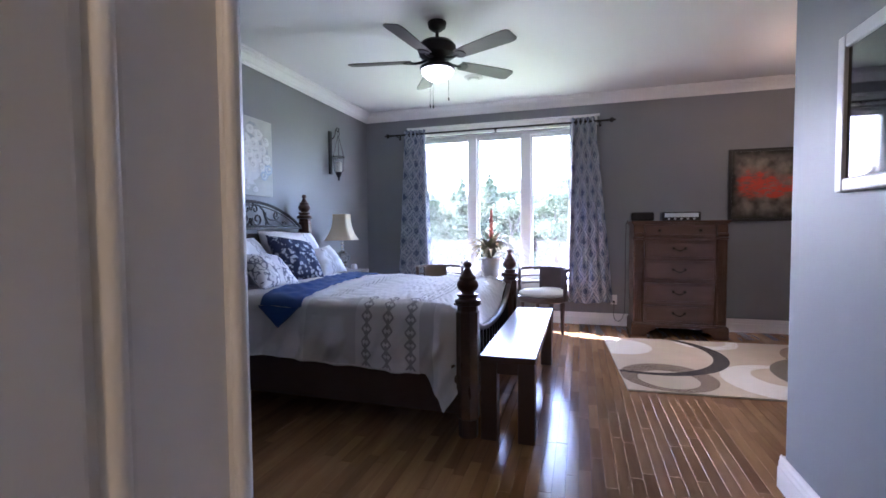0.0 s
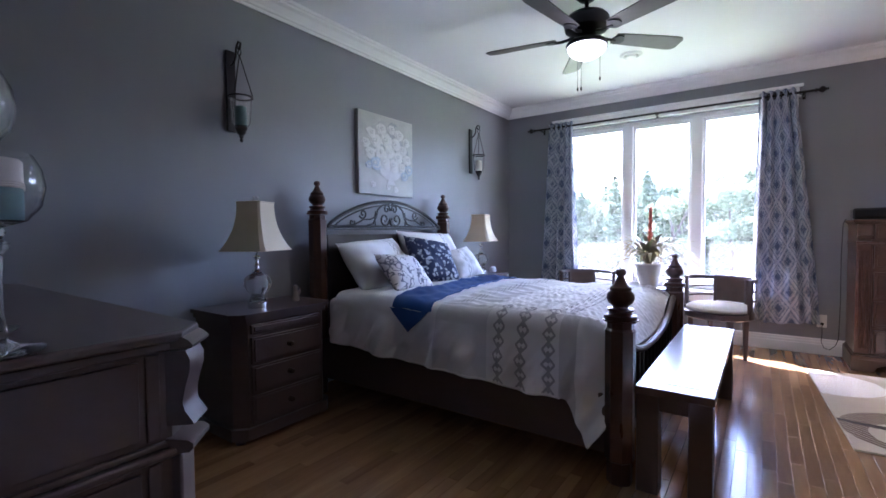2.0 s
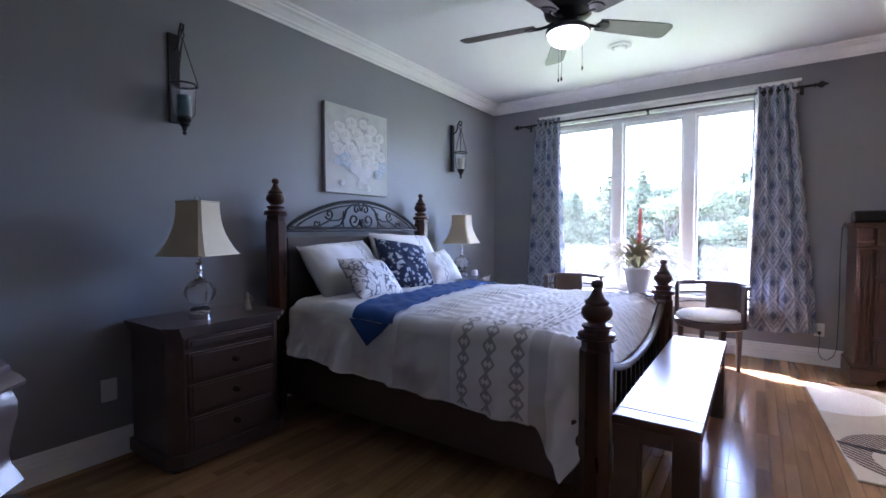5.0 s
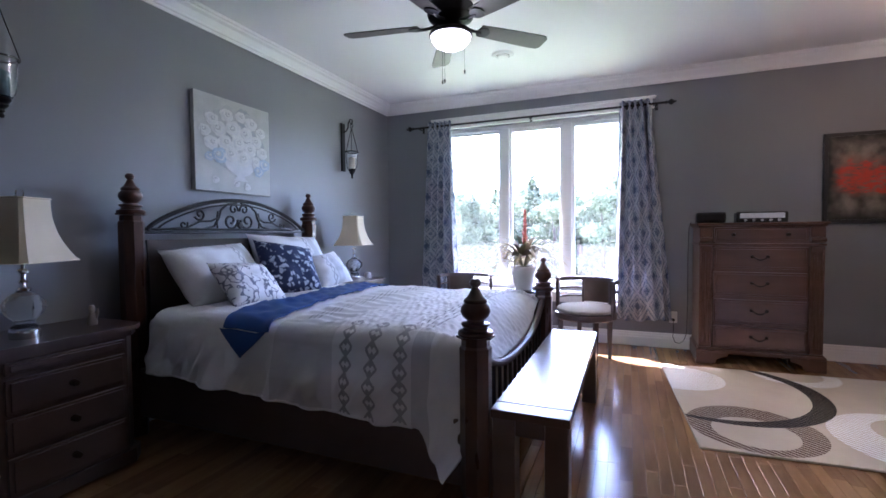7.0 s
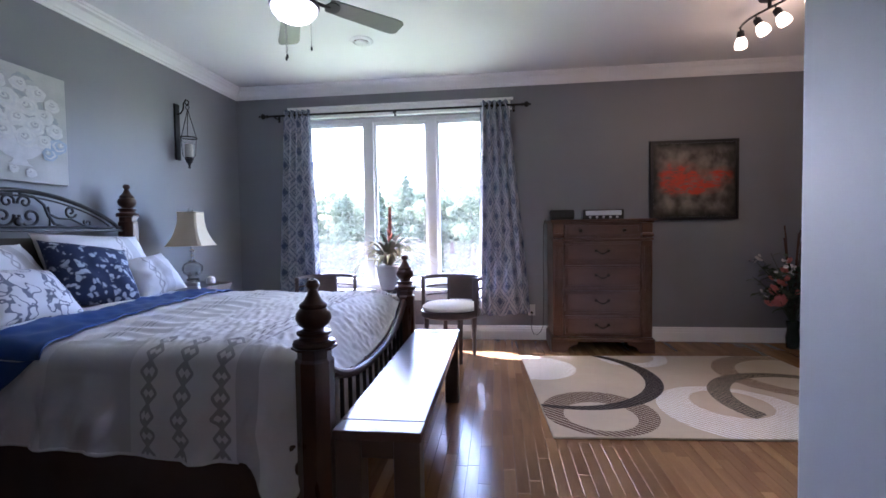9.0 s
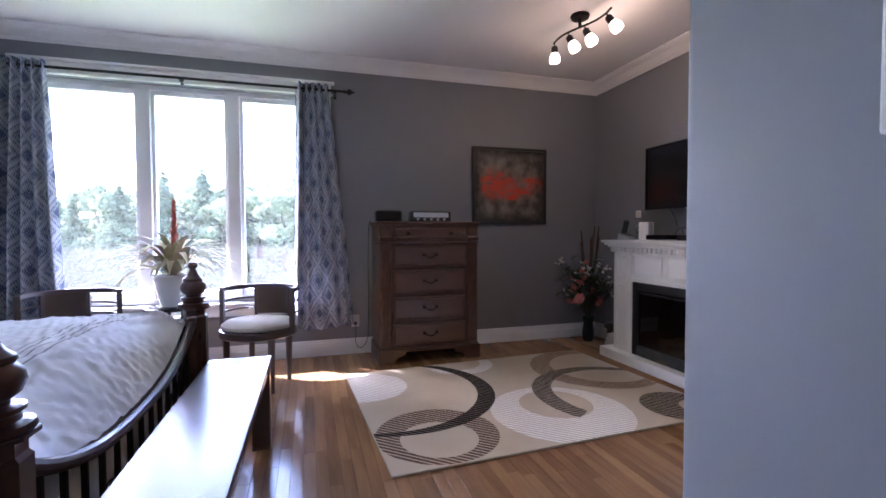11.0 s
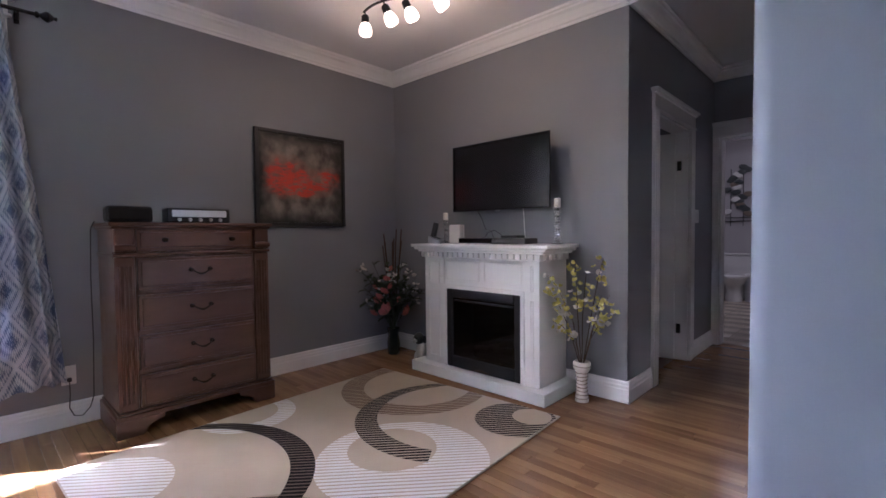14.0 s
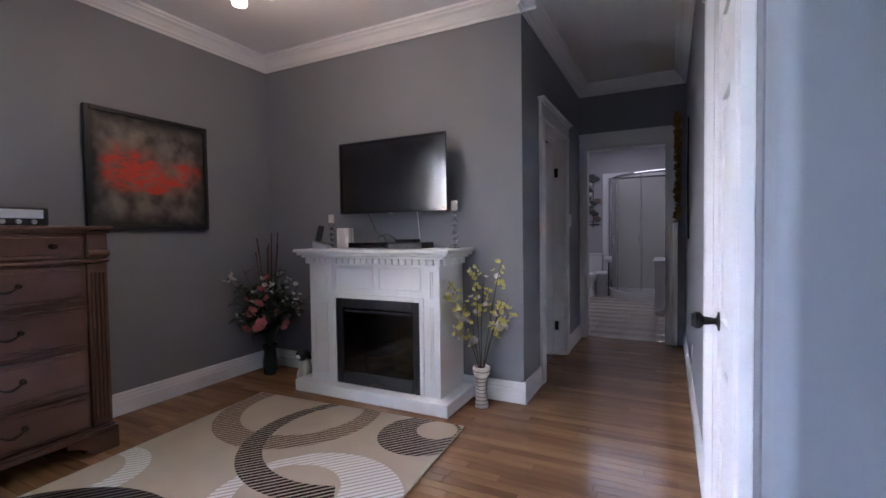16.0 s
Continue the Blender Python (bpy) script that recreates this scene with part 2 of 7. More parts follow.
solid("wall_corridor_end", join(bx(CORR_E, CORR_S - 0.14, -0.05, CORR_E + 0.14, BY0, CEIL), bx(CORR_E, BY1, -0.05, CORR_E + 0.14, 5.2, CEIL), bx(CORR_E, BY0, BZ, CORR_E + 0.14, BY1, CEIL)),
      PAINT, "slate grey wall round the bathroom doorway", "wall", kind="structure")
KX0, KX1 = 1.38, 2.19                            # white door in the corridor's south wall
solid("wall_corridor_south", join(bx(HALL_E + 0.14, CORR_S - 0.14, -0.05, KX0, CORR_S, CEIL), bx(KX1, CORR_S - 0.14, -0.05, CORR_E, CORR_S, CEIL), bx(KX0, CORR_S - 0.14, DZ, KX1, CORR_S, CEIL)),
      PAINT, "slate grey corridor wall with a white door", "wall", kind="structure")
solid("wall_entry_east", bx(HALL_E, -2.2, -0.05, HALL_E + 0.14, CORR_S, CEIL, 0.028, 5), HALL_PAINT, "blue-grey painted wall with a rounded corner", "wall", kind="structure")
solid("wall_south", join(bx(W, S - 0.19, -0.05, -0.06, S, CEIL), bx(-0.06, S - 0.19, 2.12, HALL_E, S, CEIL)), PAINT, "slate grey painted wall beside the entry", "wall", kind="structure")
solid("wall_hall_west", bx(-1.3, -2.2, -0.05, -1.16, S - 0.19, CEIL), HALL_PAINT, "painted hall wall", "wall", kind="structure")
solid("wall_hall_south", bx(-1.3, -2.34, -0.05, HALL_E + 0.14, -2.2, CEIL), HALL_PAINT, "painted hall wall", "wall", kind="structure")
# bathroom
solid("bathroom_floor", bx(CORR_E + 0.08, 1.3, -0.12, 9.9, 5.3, -0.002), surface("beige_tile", (0.42, 0.36, 0.29), (0.52, 0.46, 0.38), 3, 0.25, 0.06), "beige tiled bathroom floor", "floor", kind="structure")
solid("wall_bath_east", bx(9.2, 1.3, -0.05, 9.35, 5.3, CEIL), BATH_PAINT, "pale grey bathroom wall", "wall", kind="structure")
solid("wall_bath_north", bx(CORR_E + 0.14, 4.3, -0.05, 9.2, 4.44, CEIL), BATH_PAINT, "pale grey bathroom wall", "wall", kind="structure")
solid("wall_bath_south", bx(CORR_E + 0.14, 2.21, -0.05, 9.2, 2.35, CEIL), BATH_PAINT, "pale grey bathroom wall", "wall", kind="structure")
solid("wall_closet", bx(E_ + 0.14, 4.3, -0.05, CORR_E, 4.44, CEIL), PAINT, "plain closet wall", "wall", kind="structure")
solid("ground", bx(-400, 6.6, -2.2, 400, 900, -1.6), surface("lawn", (0.09, 0.13, 0.05), (0.16, 0.20, 0.08), 0.3, 0.9, 0.05, 0.2, 20), "green lawn behind the house", "lawn", kind="structure")

# ---- trim ----
def swept(profile, a, b, out):
    """A moulding: profile pairs of (distance from the wall, height), from a to b along a wall whose room side is out."""
    a, b, out = Vector((*a, 0)), Vector((*b, 0)), Vector((*out, 0))
    bm = bmesh.new()
    ends = [[bm.verts.new(p + out * d + Vector((0, 0, z))) for d, z in profile] for p in (a, b)]
    n = len(profile)
    for i in range(n):
        bm.faces.new((ends[0][i], ends[0][(i + 1) % n], ends[1][(i + 1) % n], ends[1][i]))
    bm.faces.new(ends[0])
    bm.faces.new(ends[1][::-1])
    bmesh.ops.recalc_face_normals(bm, faces=bm.faces[:])
    return bm


BASE = [(0, 0), (0.017, 0), (0.017, 0.088), (0.013, 0.096), (0.013, 0.112), (0.009, 0.122), (0.009, 0.136), (0.004, 0.146), (0, 0.146)]
CROWN = [(0, CEIL - 0.115), (0.010, CEIL - 0.115), (0.014, CEIL - 0.100), (0.026, CEIL - 0.094), (0.030, CEIL - 0.080), (0.058, CEIL - 0.046), (0.082, CEIL - 0.034),
         (0.086, CEIL - 0.022), (0.100, CEIL - 0.018), (0.104, CEIL - 0.001), (0, CEIL - 0.001)]
for name, a, b, out in (("west", (W, S), (W, N), (1, 0)), ("north", (W, N), (E_, N), (0, -1)), ("east", (E_, CORR_N - 0.017), (E_, N), (-1, 0)),
                        ("corridor_north", (E_, CORR_N), (DX0 - 0.1, CORR_N), (0, -1)), ("corridor_north_end", (DX1 + 0.1, CORR_N), (CORR_E, CORR_N), (0, -1)),
                        ("corridor_south", (KX1 + 0.1, CORR_S), (CORR_E, CORR_S), (0, 1)), ("entry_east", (HALL_E, -2.2), (HALL_E, CORR_S + 0.017), (-1, 0)),
                        ("corner", (HALL_E, CORR_S), (KX0 - 0.1, CORR_S), (0, 1)), ("south", (W, S), (-0.16, S), (0, 1))):
    solid("baseboard_" + name, swept(BASE, a, b, out), TRIM, "white stepped wooden baseboard", "baseboard", kind="structure", sharp=12)
for name, a, b, out in (("west", (W, S), (W, N), (1, 0)), ("north", (W, N), (E_, N), (0, -1)), ("east", (E_, CORR_N - 0.104), (E_, N), (-1, 0)),
                        ("corridor_north", (E_ - 0.104, CORR_N), (CORR_E, CORR_N), (0, -1)), ("corridor_end", (CORR_E, CORR_S), (CORR_E, CORR_N), (-1, 0)),
                        ("corridor_south", (HALL_E - 0.104, CORR_S), (CORR_E, CORR_S), (0, 1)), ("entry_east", (HALL_E, S), (HALL_E, CORR_S + 0.104), (-1, 0)), ("south", (W, S), (HALL_E, S), (0, 1))):
    solid("trim_crown_" + name, swept(CROWN, a, b, out), TRIM, "white stepped crown moulding", "crown moulding", kind="structure", sharp=12)


def casing_board(x0, x1, z0, z1, along="x", at=0.0, out=-1, thick=0.020):
    """A casing leg with two flutes, on the wall plane at."""
    lo, hi = sorted((at, at + out * thick))
    lo2, hi2 = sorted((at, at + out * (thick + 0.006)))
    w = x1 - x0
    def b(u0, u1, p, q, za, zb, bev):
        return bx(u0, p, za, u1, q, zb, bev) if along == "x" else bx(p, u0, za, q, u1, zb, bev)
    return join(b(x0 + 0.002, x1 - 0.002, lo, hi, z0 + 0.001, z1 - 0.001, 0.003), b(x0, x0 + w * 0.22, lo2, hi2, z0, z1, 0.003), b(x0 + w * 0.38, x0 + w * 0.62, lo2, hi2, z0, z1, 0.003), b(x1 - w * 0.22, x1, lo2, hi2, z0, z1, 0.003))


def door_surround(name, label, u0, u1, top, along, at, out, depth, leg=0.095):
    """Legs, head with a cap, and the lining of a doorway."""
    t = new(name)
    tagged(t, label, "door frame", kind="structure")
    part("casing", casing_board(u0 - leg, u0, 0, top, along, at, out), TRIM, t)
    part("casing", casing_board(u1, u1 + leg, 0, top, along, at, out), TRIM, t)
    def b(p0, p1, d0, d1, z0, z1, bev):
        lo, hi = sorted((at + out * d0, at + out * d1))
        return bx(p0, lo, z0, p1, hi, z1, bev) if along == "x" else bx(lo, p0, z0, hi, p1, z1, bev)
    part("head", join(b(u0 - leg - 0.004, u1 + leg + 0.004, 0, 0.024, top, top + 0.115, 0.003), b(u0 - leg - 0.012, u1 + leg + 0.012, 0, 0.034, top + 0.004, top + 0.018, 0.004)), TRIM, t)
    part("cap", join(b(u0 - leg - 0.018, u1 + leg + 0.018, 0, 0.038, top + 0.115, top + 0.132, 0.004), b(u0 - leg - 0.032, u1 + leg + 0.032, 0, 0.055, top + 0.132, top + 0.152, 0.005)), TRIM, t)
    for p0, p1 in ((u0, u0 + 0.018), (u1 - 0.018, u1)):
        part("jamb", b(p0, p1, 0, -depth, 0, top, 0.002), TRIM, t)
    part("lintel", b(u0 + 0.018, u1 - 0.018, 0, -depth, top - 0.018, top, 0.002), TRIM, t)
    return t


door_surround("door_frame_closet", "white fluted door casing with a cornice head", DX0, DX1, DZ, "x", CORR_N, -1, 0.14)
door_surround("door_frame_bathroom", "white fluted casing round the bathroom doorway", BY0, BY1, BZ, "y", CORR_E, -1, 0.14)
door_surround("door_frame_corridor", "white fluted casing round a panel door", KX0, KX1, DZ, "x", CORR_S, 1, 0.14)


def door_leaf(name, label, w, h=2.0, knob=True):
    """A six-panel leaf, its hinge side at the origin, its face towards -y."""
    t = thing(name, label, "door")
    t["kind"] = "structure"
    bms = [bx(0.02, 0.015, 0.02, w - 0.02, 0.025, h - 0.01)]
    for x0, x1 in ((0, 0.11), (w / 2 - 0.05, w / 2 + 0.05), (w - 0.11, w)):
        bms.append(bx(x0, 0, 0.01, x1, 0.04, h, 0.004))
    for z0, z1 in ((0.01, 0.22), (0.72, 0.86), (1.60, 1.70), (h - 0.12, h)):
        bms.append(bx(0.1, 0.001, z0, w - 0.1, 0.039, z1, 0.004))
    part("frame", join(*bms), TRIM, t)
    for z0, z1 in ((0.25, 0.69), (0.89, 1.57), (1.73, h - 0.15)):
        for x0, x1 in ((0.14, w / 2 - 0.08), (w / 2 + 0.08, w - 0.14)):
            part("panel", bx(x0, 0.004, z0, x1, 0.036, z1, 0.011, 2), TRIM, t)
    if knob:
        part("knob", moved(lathe([(0, -0.088), (0.022, -0.086), (0.031, -0.072), (0.029, -0.058), (0.015, -0.046), (0.011, -0.012), (0.016, -0.008), (0.032, -0.004), (0.034, 0.0), (0, 0.0)], 20),
                                   pose(w - 0.07, 0, 0.845) @ pose(0, 0, 0, -90)), BLACK_METAL, t, "dark bronze round knob")
    return t


leaf = door_leaf("door_1", "white six-panel door, closed, with a dark knob", KX1 - KX0 - 0.044)
leaf.matrix_basis = pose(KX0 + 0.022, CORR_S - 0.012, 0, 0, 0, 0) @ Matrix.Diagonal((1, -1, 1, 1))
leaf2 = door_leaf("door_2", "white closet door standing open inwards", DX1 - DX0 - 0.044, knob=False)
leaf2.matrix_basis = pose(DX1 - 0.03, CORR_N + 0.10, 0, 0, 0, 100)
for z in (0.28, 1.72):
    h = solid("door_hinge", bx(DX1 - 0.024, CORR_N + 0.055, z - 0.042, DX1 - 0.0178, CORR_N + 0.090, z + 0.042, 0.001), BLACK_METAL, "dark bronze hinge leaf on the closet jamb", "hinge", group="closet hinges")

# cased end of the wall at the entry
entry = tagged(new("door_frame_entry"), "white painted jamb and casing at the bedroom entry", "door frame", kind="structure")
part("jamb", join(bx(-0.06, S - 0.19, 0, -0.044, 0.240, 2.1, 0.004, 2), bx(-0.06, 0.240, 0, -0.052, 0.250, 2.1), bx(-0.06, 0.262, 0, -0.043, S, 2.1, 0.004, 2)), TRIM, entry)
part("bead", bx(-0.06, 0.2495, 0, -0.038, 0.2625, 2.1, 0.006, 3), TRIM, entry)
part("casing", join(bx(-0.138, S - 0.004, 0, -0.038, S + 0.020, 2.1, 0.006, 3), bx(-0.055, S - 0.002, 0, -0.033, S + 0.012, 2.1, 0.005, 3)), TRIM, entry)
part("casing", casing_board(-0.15, -0.048, 0, 2.1, "x", S - 0.19, -1, 0.018), TRIM, entry)
part("lintel", bx(-0.042, S - 0.188, 2.09, HALL_E, S - 0.002, 2.119, 0.002), TRIM, entry)

# ---- window ----
win = tagged(new("window_1"), "wide white three-pane picture window with flat casing", "window", kind="structure")
CY = N - 0.022
part("casing", bx(WX0 - 0.09, CY, WZ0, WX0, N, WZ1, 0.003), TRIM, win)
part("casing", bx(WX1, CY, WZ0, WX1 + 0.09, N, WZ1, 0.003), TRIM, win)
part("head", join(bx(WX0 - 0.095, CY - 0.004, WZ1, WX1 + 0.095, N, WZ1 + 0.10, 0.003), bx(WX0 - 0.11, CY - 0.016, WZ1 + 0.004, WX1 + 0.11, N, WZ1 + 0.018, 0.004), bx(WX0 - 0.125, CY - 0.03, WZ1 + 0.10, WX1 + 0.125, N, WZ1 + 0.122, 0.005)), TRIM, win)
part("window_sill", bx(WX0 - 0.11, N - 0.06, WZ0 - 0.028, WX1 + 0.11, N + 0.12, WZ0, 0.006), TRIM, win)
part("apron", bx(WX0 - 0.09, CY, WZ0 - 0.12, WX1 + 0.09, N, WZ0 - 0.028, 0.003), TRIM, win)
FY0, FY1 = N + 0.07, N + 0.16
part("window_frame", join(bx(WX0, FY0, WZ0, WX0 + 0.045, FY1, WZ1, 0.003), bx(WX1 - 0.045, FY0, WZ0, WX1, FY1, WZ1, 0.003), bx(WX0 + 0.045, FY0, WZ0, WX1 - 0.045, FY1, WZ0 + 0.045, 0.003), bx(WX0 + 0.045, FY0, WZ1 - 0.04, WX1 - 0.045, FY1, WZ1, 0.003)), VINYL, win)
for x0, x1 in ((-1.165, -1.07), (-0.48, -0.38)):
    part("mullion", bx(x0 - 0.002, FY0 - 0.02, WZ0 + 0.045, x1 + 0.002, FY1, WZ1 - 0.04, 0.004), VINYL, win)
for x0, x1 in ((WX0 + 0.045, -1.167), (-1.068, -0.482), (-0.378, WX1 - 0.045)):
    z0, z1, w = WZ0 + 0.045, WZ1 - 0.04, 0.045
    sash = part("sash", join(bx(x0, FY0 + 0.02, z0, x0 + w * 0.6, FY1 - 0.01, z1, 0.004), bx(x1 - w * 0.6, FY0 + 0.02, z0, x1, FY1 - 0.01, z1, 0.004),
                             bx(x0 + w * 0.6, FY0 + 0.02, z0, x1 - w * 0.6, FY1 - 0.01, z0 + w * 1.3, 0.004), bx(x0 + w * 0.6, FY0 + 0.02, z1 - w * 0.8, x1 - w * 0.6, FY1 - 0.01, z1, 0.004)), VINYL, win)
    pane = part("pane", bx(x0 + w * 0.6, FY0 + 0.05, z0 + w * 1.3, x1 - w * 0.6, FY0 + 0.056, z1 - w * 0.8), WINDOW_PANE, sash)
    pane.visible_shadow = False
# unseen eave added above the window to narrow the sun patch, and the outer wall
solid("sun_cut_eave", bx(-4.0, 6.0, 2.75, 5.0, 7.36, 2.95), TRIM, "unseen white eave added to cut the sun through the window", "eave", kind="structure")

# ---- curtain and rod ----
def fabric_pattern(name):
    """Grey-white cloth with a woven damask of blue-grey lozenges."""
    m, n, l, p = node_material(name)
    uv = n.new("ShaderNodeUVMap")
    sep = n.new("ShaderNodeSeparateXYZ")
    l.new(uv.outputs[0], sep.inputs[0])
    def math_(op, a, b=None, c=None):
        k = n.new("ShaderNodeMath")
        k.operation = op
        for i, v in enumerate((a, b, c)):
            if v is None:
                continue
            if isinstance(v, (int, float)):
                k.inputs[i].default_value = v
            else:
                l.new(v, k.inputs[i])
        return k.outputs[0]
    def tri(v, pitch):
        return math_("ABSOLUTE", math_("SUBTRACT", math_("FRACT", math_("DIVIDE", v, pitch)), 0.5))
    a, b = tri(sep.outputs[0], 0.27), tri(sep.outputs[1], 0.29)
    d = math_("ADD", a, b)
    noi = n.new("ShaderNodeTexNoise")
    noi.inputs["Scale"].default_value, noi.inputs["Detail"].default_value = 34, 4
    l.new(uv.outputs[0], noi.inputs["Vector"])
    rough_line = math_("MULTIPLY", math_("SUBTRACT", noi.outputs[0], 0.5), 3.4)
    rings = math_("SINE", math_("MULTIPLY", d, 32))
    plume = math_("SINE", math_("MULTIPLY", math_("ADD", math_("MULTIPLY", a, 1.4), math_("MULTIPLY", b, -0.5)), 82))
    lattice = math_("MULTIPLY", math_("LESS_THAN", math_("ABSOLUTE", math_("SUBTRACT", d, 0.5)), 0.055), -1.6)
    core = math_("MULTIPLY", math_("MAXIMUM", math_("LESS_THAN", d, 0.17), math_("GREATER_THAN", d, 0.86)), 1.7)
    s2 = math_("ADD", math_("ADD", math_("ADD", math_("MULTIPLY", rings, 0.6), math_("MULTIPLY", plume, 0.7)), math_("ADD", lattice, core)), rough_line)
    ramp = n.new("ShaderNodeMapRange")
    ramp.inputs["From Min"].default_value, ramp.inputs["From Max"].default_value = -0.7, 1.3
    l.new(s2, ramp.inputs[0])
    mix = n.new("ShaderNodeMix")
    mix.data_type = "RGBA"
    mix.inputs[6].default_value, mix.inputs[7].default_value = (0.49, 0.52, 0.59, 1), (0.090, 0.122, 0.215, 1)
    l.new(ramp.outputs[0], mix.inputs[0])
    l.new(mix.outputs[2], p.inputs["Base Color"])
    p.inputs["Roughness"].default_value = 0.85
    p.inputs["Sheen Weight"].default_value = 0.2
    tr = n.new("ShaderNodeBsdfTranslucent")
    l.new(mix.outputs[2], tr.inputs[0])
    ms = n.new("ShaderNodeMixShader")
    ms.inputs[0].default_value = 0.13
    l.new(p.outputs[0], ms.inputs[1])
    l.new(tr.outputs[0], ms.inputs[2])
    l.new(ms.outputs[0], n["Material Output"].inputs[0])
    return m


CURTAIN = fabric_pattern("damask_curtain")


def uv_sheet(nu, nv, f, uvf, thick=0.0):
    """sheet() with a UV map from uvf(u, v) in metres."""
    bm = bmesh.new()
    lay = bm.loops.layers.uv.new("UVMap")
    grid = [[bm.verts.new(f(i / nu, j / nv)) for j in range(nv + 1)] for i in range(nu + 1)]
    for i in range(nu):
        for j in range(nv):
            fc = bm.faces.new((grid[i][j], grid[i + 1][j], grid[i + 1][j + 1], grid[i][j + 1]))
            for lp, (a, b) in zip(fc.loops, ((i, j), (i + 1, j), (i + 1, j + 1), (i, j + 1))):
                lp[lay].uv = uvf(a / nu, b / nv)
    return thicken(bm, thick)


def curtain(label, xl, xr, bl, br, z0, z1, folds, phase):
    def f(u, v):
        x = (1 - v) * (bl + (br - bl) * u) + v * (xl + (xr - xl) * u)
        amp = 0.048 * (1 - 0.25 * v) + 0.012 * math.sin(5 * u + phase)
        y = N - 0.105 + amp * math.sin(2 * math.pi * folds * (u + 0.03 * math.sin(3 * v + phase)) + phase)
        flare = 0.02 * (1 - v) ** 3 * math.sin(9 * u + phase)
        return Vector((x + flare, y, z0 + (z1 - z0) * v + 0.012 * (1 - v) * math.sin(7 * u + phase)))
    t = thing("curtain", label, "curtain", group="window curtains")
    part("panel", uv_sheet(110, 24, f, lambda u, v: (u * 0.95, v * (z1 - z0)), 0.003), CURTAIN, t)
    for k in range(6):
        u = (k + 0.5) / 6
        p = f(u, 1.0)
        part("grommet", moved(lathe([(0.022, -0.004), (0.034, -0.004), (0.034, 0.004), (0.022, 0.004), (0.022, -0.004)], 18), pose(p.x, N - 0.105, 2.405) @ pose(0, 0, 0, 0, 90, 20)), BLACK_METAL, t)
    return t


curtain("blue and grey damask curtain drawn to the window's side", -2.0, -1.71, -2.14, -1.63, 0.28, 2.455, 5, 0.4)
curtain("blue and grey damask curtain with a flared hem", 0.10, 0.378, 0.05, 0.605, 0.28, 2.455, 5, 2.1)
rod = thing("curtain_rod", "black iron curtain rod with turned finials", "curtain rod")
part("pole", tube([(-2.18, N - 0.105, 2.405), (0.51, N - 0.105, 2.405)], 0.011, 12), BLACK_METAL, rod)
for s, x in ((-1, -2.18), (1, 0.51)):
    part("finial", moved(lathe([(0.011, 0), (0.018, 0.004), (0.018, 0.014), (0.010, 0.022), (0.028, 0.045), (0.030, 0.058), (0.016, 0.076), (0.008, 0.084), (0.012, 0.094), (0, 0.102)], 16), pose(x, N - 0.105, 2.405, 0, 90 * s, 0)), BLACK_METAL, rod)
for x in (-2.1, -0.80, 0.44):
    part("bracket", join(bx(x - 0.012, N - 0.006, 2.36, x + 0.012, N - 0.001, 2.43, 0.002) if x < WX0 or x > WX1 else bx(x - 0.012, N - 0.034, 2.37, x + 0.012, N - 0.026, 2.43, 0.002), bx(x - 0.006, N - 0.112, 2.382, x + 0.006, N - 0.004 if x < WX0 or x > WX1 else N - 0.03, 2.394, 0.002)), BLACK_METAL, rod)

# ---- bed ----
IRON = BLACK_METAL
LEATHER = surface("dark_brown_leather", (0.016, 0.011, 0.010), (0.032, 0.022, 0.018), 6, 0.38, 0.08, 0.2, 90)
bed = thing("bed", "dark walnut four-post bed with iron scrollwork headboard", "bed")
FX, HX, YS, YN = -0.38, -2.47, 2.492, 4.057
FINIAL = [(0, 0), (0.070, 0), (0.074, 0.008), (0.070, 0.018), (0.052, 0.024), (0.048, 0.034), (0.058, 0.042), (0.058, 0.050), (0.036, 0.056), (0.034, 0.062), (0.052, 0.076), (0.061, 0.096),
          (0.058, 0.116), (0.044, 0.132), (0.048, 0.138), (0.046, 0.146), (0.032, 0.158), (0.022, 0.176), (0.016, 0.190), (0.014, 0.196), (0.022, 0.204), (0.024, 0.216), (0.018, 0.228), (0, 0.236)]
for x, y, top in ((FX, YS, 0.987), (FX, YN, 0.987), (HX, YS, 1.53), (HX, YN, 1.53)):
    z = top - 0.236
    shaft = moved(lathe([(0, 0), (0.056, 0), (0.056, 0.10), (0.066, 0.11), (0.066, z - 0.05), (0.058, z - 0.04), (0.058, z - 0.012), (0.078, z - 0.008), (0.078, z), (0, z)], 8), pose(x, y, 0, 0, 0, 22.5))
    post = part("post", shaft, WOOD_BED, bed, sharp=20)
    part("finial", moved(lathe(FINIAL, 28), pose(x, y, z)), WOOD_BED, post)
# headboard
def arc_pts(y0, y1, z0, rise, n=40, x=HX):
    return [(x, y0 + (y1 - y0) * i / n, z0 + rise * math.sin(math.pi * i / n) ** 0.75) for i in range(n + 1)]
def spiral(cy, cz, r, turns, start, sense=1, n=36, x=HX):
    out = []
    for i in range(n + 1):
        a = start + sense * 2 * math.pi * turns * i / n
        rr = r * (1 - 0.78 * i / n)
        out.append((x, cy + rr * math.cos(a), cz + rr * math.sin(a)))
    return out
CYB = (YS + YN) / 2
head = part("headboard", bx(HX - 0.010, YS + 0.05, 1.176, HX + 0.010, YN - 0.05, 1.196, 0.004), IRON, bed)
part("lower_rail", bx(HX - 0.02, YS + 0.06, 0.30, HX + 0.02, YN - 0.06, 0.42, 0.006), WOOD_BED, head)
